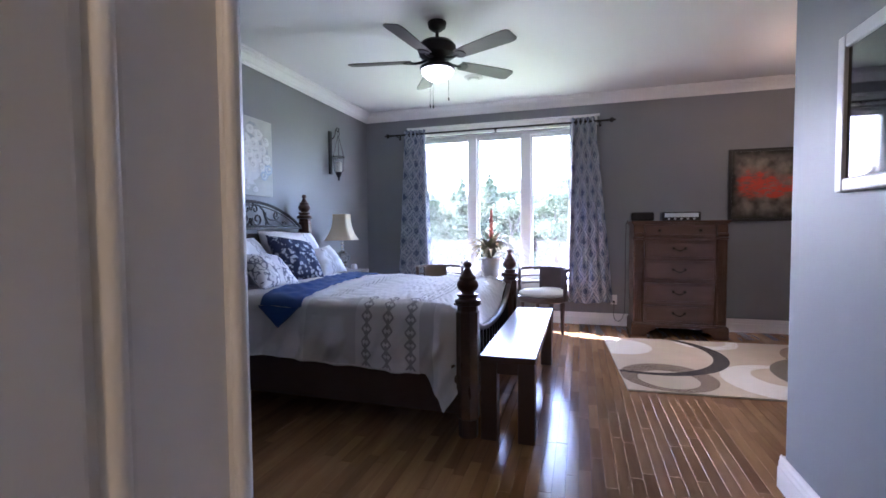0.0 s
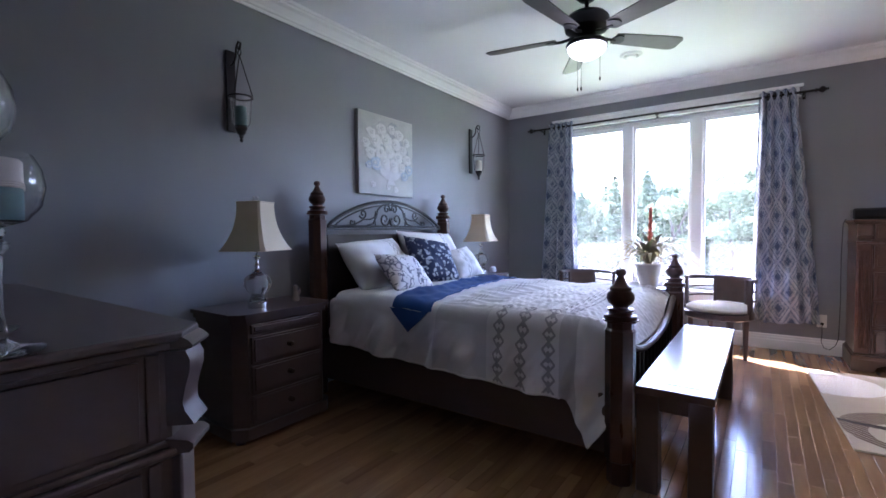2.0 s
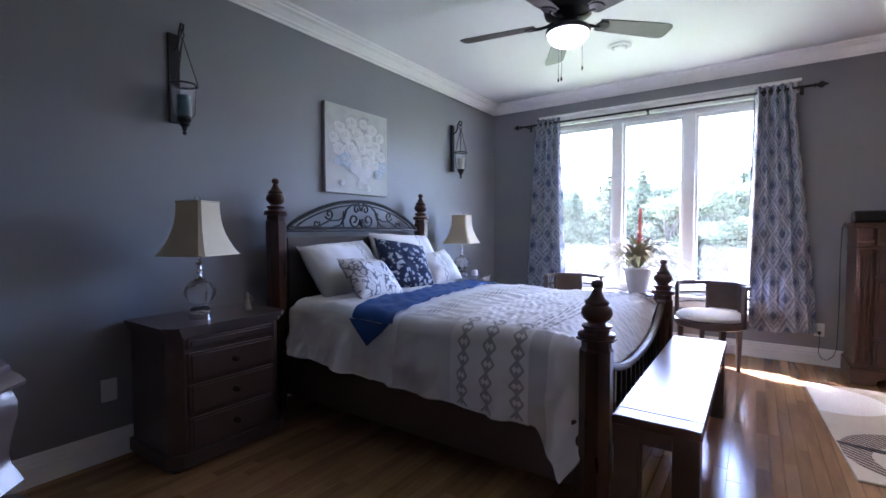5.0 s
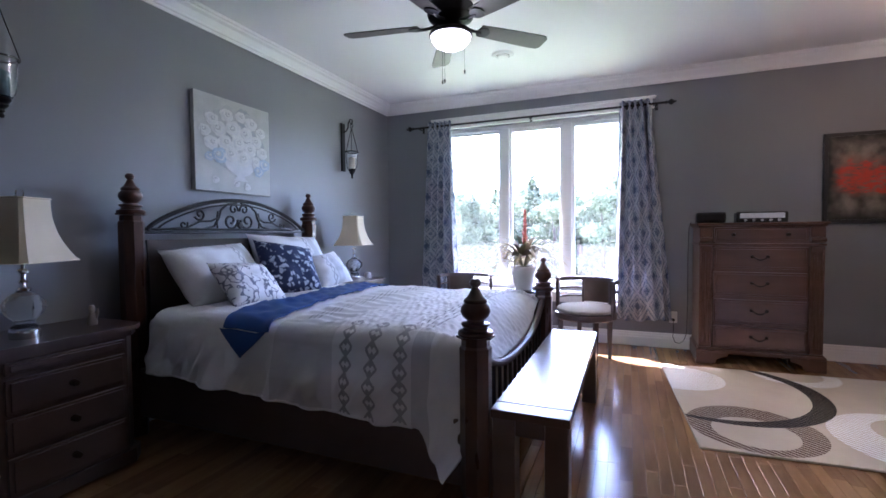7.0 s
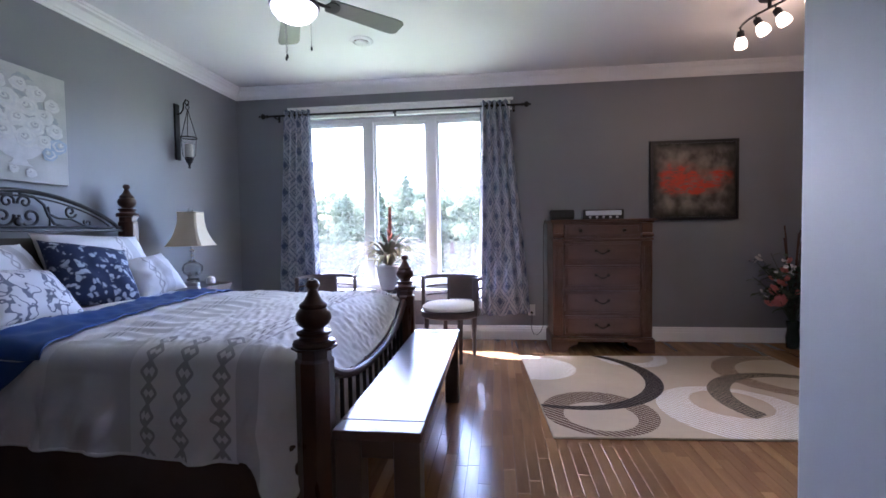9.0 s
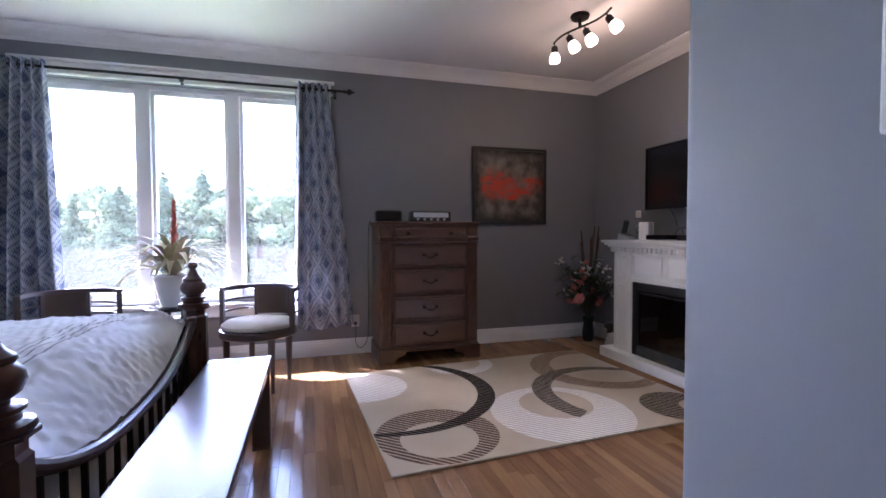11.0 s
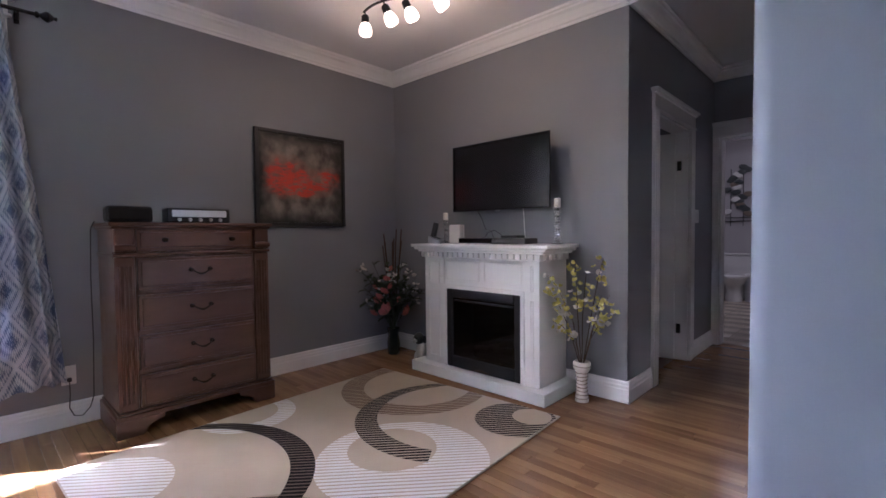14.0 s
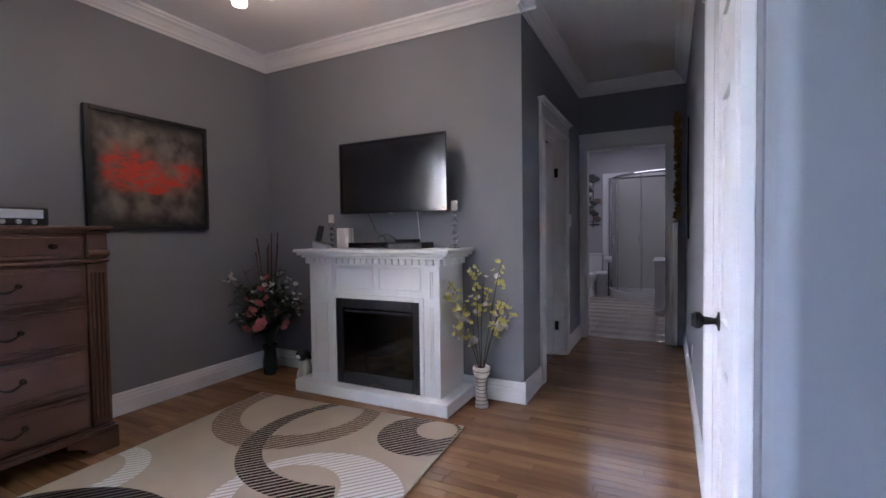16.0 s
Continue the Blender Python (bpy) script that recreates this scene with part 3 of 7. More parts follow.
def pad(u, v):
    y = YS + 0.09 + (YN - YS - 0.18) * u
    z = 0.42 + 0.72 * v
    e = (1 - (2 * u - 1) ** 8) * (1 - (2 * v - 1) ** 8)
    return Vector((HX + 0.012 + 0.045 * e - 0.05 * max(0, v - 0.7), y, z))
part("leather_panel", sheet(24, 14, pad, 0.02), LEATHER, head, "padded dark leather panel")
part("arch", join(tube(arc_pts(YS + 0.09, YN - 0.09, 1.20, 0.215), 0.014, 8), tube(arc_pts(YS + 0.15, YN - 0.15, 1.20, 0.185), 0.006, 8), tube([(HX, YS + 0.05, 1.21), (HX, YS + 0.2, 1.205), (HX, YN - 0.2, 1.205), (HX, YN - 0.05, 1.21)], 0.008, 8)), IRON, head, "black iron arch")
for s in (-1, 1):
    def mir(pts):
        return [(a, CYB + s * (b - CYB), c) for a, b, c in pts]
    part("scroll", tube(mir(spiral(CYB + 0.075, 1.265, 0.062, 1.3, math.pi * 0.95, 1)), 0.008, 6), IRON, head)
    part("scroll", tube(mir(spiral(CYB + 0.048, 1.350, 0.040, 1.2, math.pi * 1.1, -1)), 0.007, 6), IRON, head)
    part("scroll", tube(mir(spiral(CYB + 0.33, 1.305, 0.042, 1.2, -0.4, -1)), 0.007, 6), IRON, head)
    part("scroll", tube(mir(spiral(CYB + 0.45, 1.235, 0.030, 1.1, 2.6, 1)), 0.006, 6), IRON, head)
    part("stem", tube(mir([(HX, CYB + 0.02, 1.395), (HX, CYB + 0.10, 1.385), (HX, CYB + 0.16, 1.34), (HX, CYB + 0.18, 1.28), (HX, CYB + 0.22, 1.225), (HX, CYB + 0.30, 1.207)]), 0.008, 6), IRON, head)
    part("stem", tube(mir([(HX, CYB + 0.18, 1.29), (HX, CYB + 0.24, 1.262), (HX, CYB + 0.33, 1.258), (HX, CYB + 0.43, 1.215), (HX, CYB + 0.55, 1.207)]), 0.007, 6), IRON, head)
    part("stem", tube(mir([(HX, CYB + 0.19, 1.21), (HX, CYB + 0.195, 1.27), (HX, CYB + 0.185, 1.33)]), 0.006, 6), IRON, head)
part("boss", moved(lathe([(0, -0.014), (0.02, -0.01), (0.026, 0), (0.02, 0.01), (0, 0.014)], 14), pose(HX + 0.01, CYB, 1.235, 0, 90, 0)), IRON, head)
# footboard with a sagging top rail and spindles
def foot_z(y):
    k = (y - CYB) / (YN - CYB)
    return 0.50 + 0.20 * abs(k) ** 2.6
rail = [(FX, YS + 0.05 + (YN - YS - 0.10) * i / 30, foot_z(YS + 0.05 + (YN - YS - 0.10) * i / 30)) for i in range(31)]
foot = part("footboard", join(tube(rail, 0.020, 10), bx(FX - 0.018, YS + 0.05, 0.16, FX + 0.018, YN - 0.05, 0.22, 0.005)), WOOD_DARK, bed)
for k in range(13):
    y = YS + 0.16 + (YN - YS - 0.32) * k / 12
    part("spindle", tube([(FX, y, 0.21), (FX, y, foot_z(y))], 0.0095, 8), IRON, foot)
for y in (YS, YN):
    part("side_rail", bx(HX + 0.05, y - 0.018, 0.12, FX - 0.05, y + 0.018, 0.40, 0.006), WOOD_DARK, bed)
part("slat_base", bx(HX + 0.05, YS + 0.02, 0.26, FX - 0.05, YN - 0.02, 0.30, 0.004), WOOD_DARK, bed)

SHEET = surface("white_cotton", (0.68, 0.68, 0.69), (0.78, 0.78, 0.79), 5, 0.85, 0.05, 0.25, 220, sheen=0.2)
solid("mattress", bx(HX + 0.06, YS + 0.02, 0.30, -0.64, YN - 0.02, 0.69, 0.05, 4), SHEET, "white mattress on the bed frame", "mattress")


def quilt_material():
    m, n, l, p = node_material("white_embroidered_quilt")
    uv = n.new("ShaderNodeUVMap")
    sep = n.new("ShaderNodeSeparateXYZ")
    l.new(uv.outputs[0], sep.inputs[0])
    X, V = sep.outputs[0], sep.outputs[1]
    def q(op, a, b=None, c=None):
        k = n.new("ShaderNodeMath")
        k.operation = op
        for i, v in enumerate((a, b, c)):
            if v is None:
                continue
            if isinstance(v, (int, float)):
                k.inputs[i].default_value = v
            else:
                l.new(v, k.inputs[i])
        return k.outputs[0]
    def band(v, lo, hi):
        return q("MULTIPLY", q("GREATER_THAN", v, lo), q("LESS_THAN", v, hi))
    side = q("GREATER_THAN", q("ABSOLUTE", q("SUBTRACT", V, CYB)), 0.68)
    grey = q("MAXIMUM", q("MULTIPLY", band(X, -1.40, -1.06), 0.24), q("MULTIPLY", band(X, -0.655, -0.57), 0.35))
    grey = q("MULTIPLY", grey, q("MULTIPLY_ADD", side, 0.85, 0.15))
    emb = None
    tri = q("MULTIPLY", q("ABSOLUTE", q("SUBTRACT", q("FRACT", q("DIVIDE", V, 0.075)), 0.5)), 2.0)
    for xc in (-0.985, -0.848, -0.708):
        d = q("DIVIDE", q("ABSOLUTE", q("SUBTRACT", X, xc)), 0.031)
        ring = q("LESS_THAN", q("ABSOLUTE", q("SUBTRACT", d, tri)), 0.24)
        dots = q("LESS_THAN", q("ADD", d, q("ABSOLUTE", q("SUBTRACT", tri, 0.5))), 0.42)
        one = q("MULTIPLY", q("MAXIMUM", ring, dots), q("LESS_THAN", d, 1.1))
        emb = one if emb is None else q("MAXIMUM", emb, one)
    emb = q("MULTIPLY", q("MULTIPLY", emb, side), 0.68)
    lines = None
    for xc in (-1.33, -1.305, -1.28, -0.70, -0.675, -0.65, -0.625):
        one = q("LESS_THAN", q("ABSOLUTE", q("SUBTRACT", X, xc)), 0.0028)
        lines = one if lines is None else q("MAXIMUM", lines, one)
    lines = q("MULTIPLY", q("MULTIPLY", lines, q("SUBTRACT", 1.0, side)), 0.75)
    fac = q("MAXIMUM", q("MAXIMUM", grey, emb), lines)
    noi = n.new("ShaderNodeTexNoise")
    noi.inputs["Scale"].default_value = 9
    noi.inputs["Detail"].default_value = 5
    l.new(uv.outputs[0], noi.inputs["Vector"])
    base = n.new("ShaderNodeMix")
    base.data_type = "RGBA"
    base.inputs[6].default_value, base.inputs[7].default_value = (0.68, 0.68, 0.69, 1), (0.80, 0.80, 0.81, 1)
    l.new(noi.outputs[0], base.inputs[0])
    mix = n.new("ShaderNodeMix")
    mix.data_type = "RGBA"
    l.new(fac, mix.inputs[0])
    l.new(base.outputs[2], mix.inputs[6])
    mix.inputs[7].default_value = (0.16, 0.165, 0.19, 1)
    l.new(mix.outputs[2], p.inputs["Base Color"])
    p.inputs["Roughness"].default_value = 0.85
    p.inputs["Sheen Weight"].default_value = 0.2
    weave = n.new("ShaderNodeTexNoise")
    weave.inputs["Scale"].default_value = 260
    l.new(uv.outputs[0], weave.inputs["Vector"])
    bp = n.new("ShaderNodeBump")
    bp.inputs["Strength"].default_value, bp.inputs["Distance"].default_value = 0.3, 0.001
    l.new(weave.outputs[0], bp.inputs["Height"])
    l.new(bp.outputs[0], p.inputs["Normal"])
    return m


QTOP = 0.735
QX0, QX1 = HX + 0.20, FX - 0.03


def quilt_point(u, v):
    """u from head to foot; v from the south hem over the top to the north hem."""
    x = QX0 + (QX1 - QX0) * u
    half = (YN - YS) / 2 + 0.035
    drop = 0.30 + 0.06 * u
    tip = 0.20 * max(0.0, 1 - abs(u - 0.945) / 0.055) if u > 0.88 else 0.0
    s = (v - 0.5) * 2 * (half + drop + tip)              # signed arc length from the middle
    a = abs(s)
    sg = -1 if s < 0 else 1
    r = 0.09
    flat = half - r
    puff = 0.018 * math.cos(min(a / half, 1) * math.pi / 2)
    wob = noise.noise(Vector((x * 3.1, s * 2.3, 1.7))) * 0.022 + noise.noise(Vector((x * 9, s * 8, 4.2))) * 0.009
    if a <= flat:
        y, z = a, QTOP + puff + wob
        if 0.46 < u <= 0.62:
            z += 0.005 * math.sin(s * 60 + 4 * noise.noise(Vector((x * 6, s * 3, 0))))
    elif a < flat + r * math.pi / 2:
        t = (a - flat) / r
        y, z = flat + r * math.sin(t), QTOP - r + r * math.cos(t) + wob
    else:
        d = a - flat - r * math.pi / 2
        fold = 0.022 * math.sin(x * 13 + 2.5 * noise.noise(Vector((x * 2, 0, 0)))) + 0.010 * math.sin(x * 31 + 1.0)
        crease = 0.034 * noise.noise(Vector((x * 10 + d * 7, d * 6, 9))) + 0.009 * noise.noise(Vector((x * 24 + d * 14, d * 9, 5)))
        y = half + max(0.004, 0.020 + fold + crease) * min(1.0, d / 0.16) + 0.02 * d
        z = QTOP - r - d
    # foot end: sinks behind the foot rail between the posts
    if u > 0.80 and a < flat:
        k = (u - 0.80) / 0.20
        z += (foot_z(CYB + sg * y) + 0.012 - z) * k ** 2.4 + 0.035 * math.sin(math.pi * k) * (1 - a / flat)
    if u > 0.60 and a < flat + 0.08:
        w_ = min(1.0, (u - 0.60) / 0.06) * min(1.0, (flat + 0.08 - a) / 0.08)
        cell = math.sin(x * 150 + 2.2 * noise.noise(Vector((x * 5, s * 7, 7)))) * math.cos(s * 62 + 2.6 * noise.noise(Vector((x * 7, s * 4, 0))))
        z += w_ * (0.0024 * cell + 0.007 * noise.noise(Vector((x * 30, s * 24, 2))) + 0.004 * noise.noise(Vector((x * 60, s * 34, 6))))
    if u > 0.93 and a >= flat:
        y -= (u - 0.93) / 0.07 * 0.05
        z -= 0.05 * (u - 0.93) / 0.07
    # near the head the cover is tucked a little higher
    z += 0.015 * max(0.0, 0.25 - u) * 4
    return Vector((x, CYB + sg * y, z))


def quilt_uv(u, v):
    x = QX0 + (QX1 - QX0) * u
    half = (YN - YS) / 2 + 0.035
    return (x, CYB + (v - 0.5) * 2 * (half + 0.36))


quilt = thing("quilt", "white quilt with grey embroidered bands spread over the bed", "quilt")
part("cover", uv_sheet(260, 210, quilt_point, quilt_uv, 0.012), quilt_material(), quilt, sharp=80)


def quilt_end(u, v):
    """The end that hangs inside the foot spindles."""
    y = YS + 0.10 + (YN - YS - 0.20) * v
    return Vector((FX - 0.065 + 0.012 * math.sin(v * 40), y, foot_z(y) - 0.24 * u))


part("foot_end", sheet(8, 40, quilt_end, 0.01), SHEET, quilt, "plain white end behind the foot spindles", sharp=80)
for side in (0.0, 1.0):
    hem = [quilt_point(0.01 + 0.86 * i / 70, side) for i in range(71)]
    part("hem", tube([p + Vector((0, 0.006 if side == 0.0 else -0.006, 0.0)) for p in hem], 0.0085, 6), SHEET, quilt, "stitched white hem")

BLUE = surface("royal_blue_satin", (0.006, 0.042, 0.19), (0.012, 0.072, 0.29), 6, 0.5, 0.1, 0.1, 150)


def runner_point(u, v):
    yy = 2.44 + (4.12 - 2.44) * v
    xa = -1.74 - 0.20 * v
    xb = -1.44 - 0.22 * v
    x = xa + (xb - xa) * u
    uu = (x - QX0) / (QX1 - QX0)
    half = (YN - YS) / 2 + 0.035
    s = yy - CYB
    p = quilt_point(uu, 0.5 + s / (2 * (half + 0.30 + 0.06 * uu)))
    wob = 0.007 * math.sin(40 * v + 6 * u) + 0.009 * noise.noise(Vector((x * 12, yy * 10, 3)))
    return Vector((x, p.y, p.z + 0.013 + abs(wob)))


def runner_tip(u, v):
    """The pointed end that hangs over the bed's side."""
    w = 1 - v
    x = -1.59 + 0.15 * (2 * u - 1) * w + 0.02 * v
    p = runner_point(0.5 + 0.5 * (2 * u - 1) * w, 0.0)
    return Vector((x, YS - 0.045 - 0.035 * math.sin(v * 1.5), p.z - 0.125 * v))


run = thing("bed_runner", "royal blue satin runner laid across the quilt", "bed runner")
part("cloth", sheet(16, 90, runner_point, 0.006), BLUE, run, sharp=80)
part("pointed_end", sheet(10, 10, runner_tip, 0.006), BLUE, run, sharp=80)


def printed(name, ground, ink, scale, low, high, kind="VORONOI"):
    """Cloth with a printed motif of scattered blobs or curls."""
    m, n, l, p = node_material(name)
    co = n.new("ShaderNodeTexCoord")
    warp = n.new("ShaderNodeTexNoise")
    warp.inputs["Scale"].default_value = scale * 0.6
    l.new(co.outputs["Object"], warp.inputs["Vector"])
    add = n.new("ShaderNodeMix")
    add.data_type = "RGBA"
    add.inputs[0].default_value = 0.10 if kind == "VORONOI" else 0.25
    l.new(co.outputs["Object"], add.inputs[6])
    l.new(warp.outputs[1], add.inputs[7])
    if kind == "VORONOI":
        t = n.new("ShaderNodeTexVoronoi")
        t.inputs["Scale"].default_value = scale
        out = t.outputs["Distance"]
    else:
        t = n.new("ShaderNodeTexNoise")
        t.inputs["Scale"].default_value, t.inputs["Detail"].default_value = scale, 0
        sub = n.new("ShaderNodeMath")
        sub.operation = "SUBTRACT"
        sub.inputs[1].default_value = 0.5
        l.new(t.outputs[0], sub.inputs[0])
        ab = n.new("ShaderNodeMath")
        ab.operation = "ABSOLUTE"
        l.new(sub.outputs[0], ab.inputs[0])
        out = ab.outputs[0]
    l.new(add.outputs[2], t.inputs["Vector"])
    rng = n.new("ShaderNodeMapRange")
    rng.inputs["From Min"].default_value, rng.inputs["From Max"].default_value = low, high
    l.new(out, rng.inputs[0])
    mix = n.new("ShaderNodeMix")
    mix.data_type = "RGBA"
    mix.inputs[6].default_value, mix.inputs[7].default_value = (*ink, 1), (*ground, 1)
    l.new(rng.outputs[0], mix.inputs[0])
    l.new(mix.outputs[2], p.inputs["Base Color"])
    p.inputs["Roughness"].default_value = 0.85
    return m


FLORAL = printed("navy_floral_cloth", (0.012, 0.024, 0.075), (0.42, 0.47, 0.58), 24, 0.30, 0.46)
CURLS = printed("white_cloth_grey_curls", (0.66, 0.66, 0.68), (0.16, 0.17, 0.22), 15, 0.030, 0.055, "NOISE")


def sham_cloth(name, at):
    """White cotton with a grey band and a stitched chain beside it, across the cushion at local x = at."""
    m, n, l, p = node_material(name)
    co = n.new("ShaderNodeTexCoord")
    sep = n.new("ShaderNodeSeparateXYZ")
    l.new(co.outputs["Object"], sep.inputs[0])
    def q(op, a, b=None):
        k = n.new("ShaderNodeMath")
        k.operation = op
        for i, v in enumerate((a, b)):
            if isinstance(v, (int, float)):
                k.inputs[i].default_value = v
            elif v is not None:
                l.new(v, k.inputs[i])
        return k.outputs[0]
    X, Z = sep.outputs[0], sep.outputs[2]
    band = q("MULTIPLY", q("LESS_THAN", q("ABSOLUTE", q("SUBTRACT", X, at + 0.075)), 0.04), 0.30)
    tri = q("MULTIPLY", q("ABSOLUTE", q("SUBTRACT", q("FRACT", q("DIVIDE", Z, 0.062)), 0.5)), 2.0)
    d = q("DIVIDE", q("ABSOLUTE", q("SUBTRACT", X, at)), 0.022)
    chain = q("MULTIPLY", q("MULTIPLY", q("LESS_THAN", q("ABSOLUTE", q("SUBTRACT", d, tri)), 0.30), q("LESS_THAN", d, 1.1)), 0.55)
    noi = n.new("ShaderNodeTexNoise")
    noi.inputs["Scale"].default_value, noi.inputs["Detail"].default_value = 7, 5
    l.new(co.outputs["Object"], noi.inputs["Vector"])
    base = n.new("ShaderNodeMix")
    base.data_type = "RGBA"
    base.inputs[6].default_value, base.inputs[7].default_value = (0.66, 0.66, 0.68, 1), (0.78, 0.78, 0.80, 1)
    l.new(noi.outputs[0], base.inputs[0])
    mix = n.new("ShaderNodeMix")
    mix.data_type = "RGBA"
    l.new(q("MAXIMUM", band, chain), mix.inputs[0])
    l.new(base.outputs[2], mix.inputs[6])
    mix.inputs[7].default_value = (0.16, 0.165, 0.19, 1)
    l.new(mix.outputs[2], p.inputs["Base Color"])
    p.inputs["Roughness"].default_value = 0.85
    bp = n.new("ShaderNodeBump")
    bp.inputs["Strength"].default_value, bp.inputs["Distance"].default_value = 0.5, 0.012
    l.new(noi.outputs[0], bp.inputs["Height"])
    l.new(bp.outputs[0], p.inputs["Normal"])
    return m


SHAM = sham_cloth("white_sham_cloth", 0.10)
SHAM_SMALL = sham_cloth("white_small_sham_cloth", -0.04)


def pillow(label, at, w, h, thick, lean, turn, material, roll=0):
    """A stuffed cushion standing on its lower edge and leaning back."""
    def f(side):
        def g(u, v):
            a, b = 2 * u - 1, 2 * v - 1
            bulge = max(0.0, (1 - abs(a) ** 2.6)) ** 0.55 * max(0.0, (1 - abs(b) ** 2.6)) ** 0.55
            pin = 1 - 0.07 * (1 - abs(b) ** 2) * abs(a) - 0.02
            pin2 = 1 - 0.07 * (1 - abs(a) ** 2) * abs(b) - 0.02
            wr = 0.020 * noise.noise(Vector((a * 2.4 + at[0] * 7, b * 2.4 + at[1] * 5, side))) + 0.007 * noise.noise(Vector((a * 7 + at[0] * 9, b * 6, side * 3)))
            return Vector((a * w / 2 * pin, side * (bulge * (thick / 2 + wr) + 0.002), h / 2 + b * h / 2 * pin2))
        return g
    bm = join(sheet(22, 18, f(1)), sheet(22, 18, f(-1)))
    bmesh.ops.remove_doubles(bm, verts=bm.verts[:], dist=0.0045)
    bmesh.ops.recalc_face_normals(bm, faces=bm.faces[:])
    ob = solid("pillow", bm, material, label, "pillow", group="pillows on the bed", sharp=80)
    ob.matrix_basis = pose(*at, 0, 0, 90 + turn) @ pose(0, 0, 0, -lean, 0, 0) @ pose(0, 0, h / 2, 0, roll, 0) @ pose(0, 0, -h / 2)
    return ob


# leaning back towards the headboard: the local -y side faces the foot
pillow("white pillow in a sham with a grey stitched band", (-2.16, 2.95, 0.730), 0.70, 0.45, 0.24, 36, 3, SHAM, -3)
pillow("white pillow in a sham with a grey stitched band", (-2.19, 3.64, 0.735), 0.74, 0.48, 0.24, 28, -3, SHAM, 3)
pillow("navy cushion printed with pale flowers", (-1.95, 3.34, 0.735), 0.48, 0.46, 0.17, 38, -10, FLORAL, 12)
pillow("small white cushion with grey curling embroidery", (-1.88, 2.91, 0.735), 0.48, 0.34, 0.15, 42, 8, CURLS, 6)
pillow("small white cushion with a stitched chain", (-1.97, 3.78, 0.745), 0.40, 0.32, 0.14, 36, -6, SHAM_SMALL, -6)

# ---- bench ----
bench = thing("bench", "long dark espresso wooden bench with a polished top", "bench")
BENCH_TOP = surface("polished_dark_top", (0.050, 0.026, 0.018), (0.085, 0.046, 0.032), 2, 0.42, 0.03, 0.02, 60, stretch=(5, 1, 1), coat=0.9)
BENCH_TOP.node_tree.nodes["Principled BSDF"].inputs["Coat Roughness"].default_value = 0.25
part("seat", join(bx(-0.308, 2.545, 0.438, -0.002, 3.94, 0.472, 0.004), bx(-0.308, 2.45, 0.438, -0.002, 2.543, 0.472, 0.004), bx(-0.308, 3.942, 0.438, -0.002, 4.035, 0.472, 0.004)), BENCH_TOP, bench, "polished dark plank top with end boards")
for x in (-0.285, -0.045):
    part("apron", bx(x, 2.54, 0.37, x + 0.022, 3.95, 0.438, 0.003), WOOD_DARK, bench)
for y in (2.47, 3.995):
    part("apron", bx(-0.215, y, 0.37, -0.095, y + 0.022, 0.438, 0.003), WOOD_DARK, bench)
for x in (-0.302, -0.098):
    for y in (2.456, 3.939):
        part("leg", bx(x, y, 0, x + 0.09, y + 0.09, 0.438, 0.005), WOOD_DARK, bench)

# ---- chest of drawers ----
HANDLE = surface("aged_bronze", (0.020, 0.014, 0.010), (0.05, 0.036, 0.024), 20, 0.4, 0.1, 0.05, 120, metal=0.8)


def bail_handle(w=0.11):
    """A drooping bail with two rosettes, facing -y."""
    pts = [(-w / 2 + w * i / 16, -0.022 - 0.004 * math.sin(math.pi * i / 16), -0.026 * math.sin(math.pi * i / 16) ** 1.3) for i in range(17)]
    bms = [tube(pts, [0.0038 + 0.003 * math.sin(math.pi * i / 16) ** 4 for i in range(17)], 8)]
    for x in (-w / 2, w / 2):
        bms.append(moved(lathe([(0, 0), (0.014, 0.0), (0.013, 0.005), (0.006, 0.009), (0.005, 0.022), (0.008, 0.026), (0, 0.03)], 12), pose(x, 0, 0, 90)))
    return join(*bms)


def round_knob():
    return moved(lathe([(0, 0), (0.016, 0), (0.015, 0.004), (0.006, 0.008), (0.006, 0.014), (0.015, 0.022), (0.013, 0.028), (0, 0.031)], 16), pose(0, 0, 0, 90))


chest = thing("chest_of_drawers", "tall reddish-brown wooden chest with five drawers", "chest of drawers", (0.750, 5.268, 0))
CW, CD, CH = 0.925, 0.47, 1.232
def bracket_foot(x0, sx):
    prof = [(0, 0), (0.13, 0), (0.15, 0.018), (0.155, 0.04), (0.19, 0.06), (0.24, 0.075), (0.24, 0.105), (0, 0.105)]
    return [(x0 + sx * a, b) for a, b in prof]
part("body", join(bx(0.06, 0.03, 0.10, CW - 0.06, CD, CH - 0.035, 0.004), bx(0.02, 0.06, 0.10, CW - 0.02, CD, CH - 0.035, 0.004)), WOOD_CHEST, chest)
part("top", join(bx(-0.005, -0.012, CH - 0.022, CW + 0.005, CD + 0.005, CH, 0.006, 3), bx(0.008, 0.0, CH - 0.038, CW - 0.008, CD, CH - 0.022, 0.005)), WOOD_CHEST, chest)
part("base_moulding", join(bx(0.0, -0.004, 0.098, CW, CD, 0.128, 0.006, 3), bx(0.012, 0.008, 0.128, CW - 0.012, CD, 0.142, 0.004)), WOOD_CHEST, chest)
part("waist_moulding", join(bx(0.012, 0.002, 1.036, CW - 0.012, CD, 1.054, 0.006, 3)), WOOD_CHEST, chest)
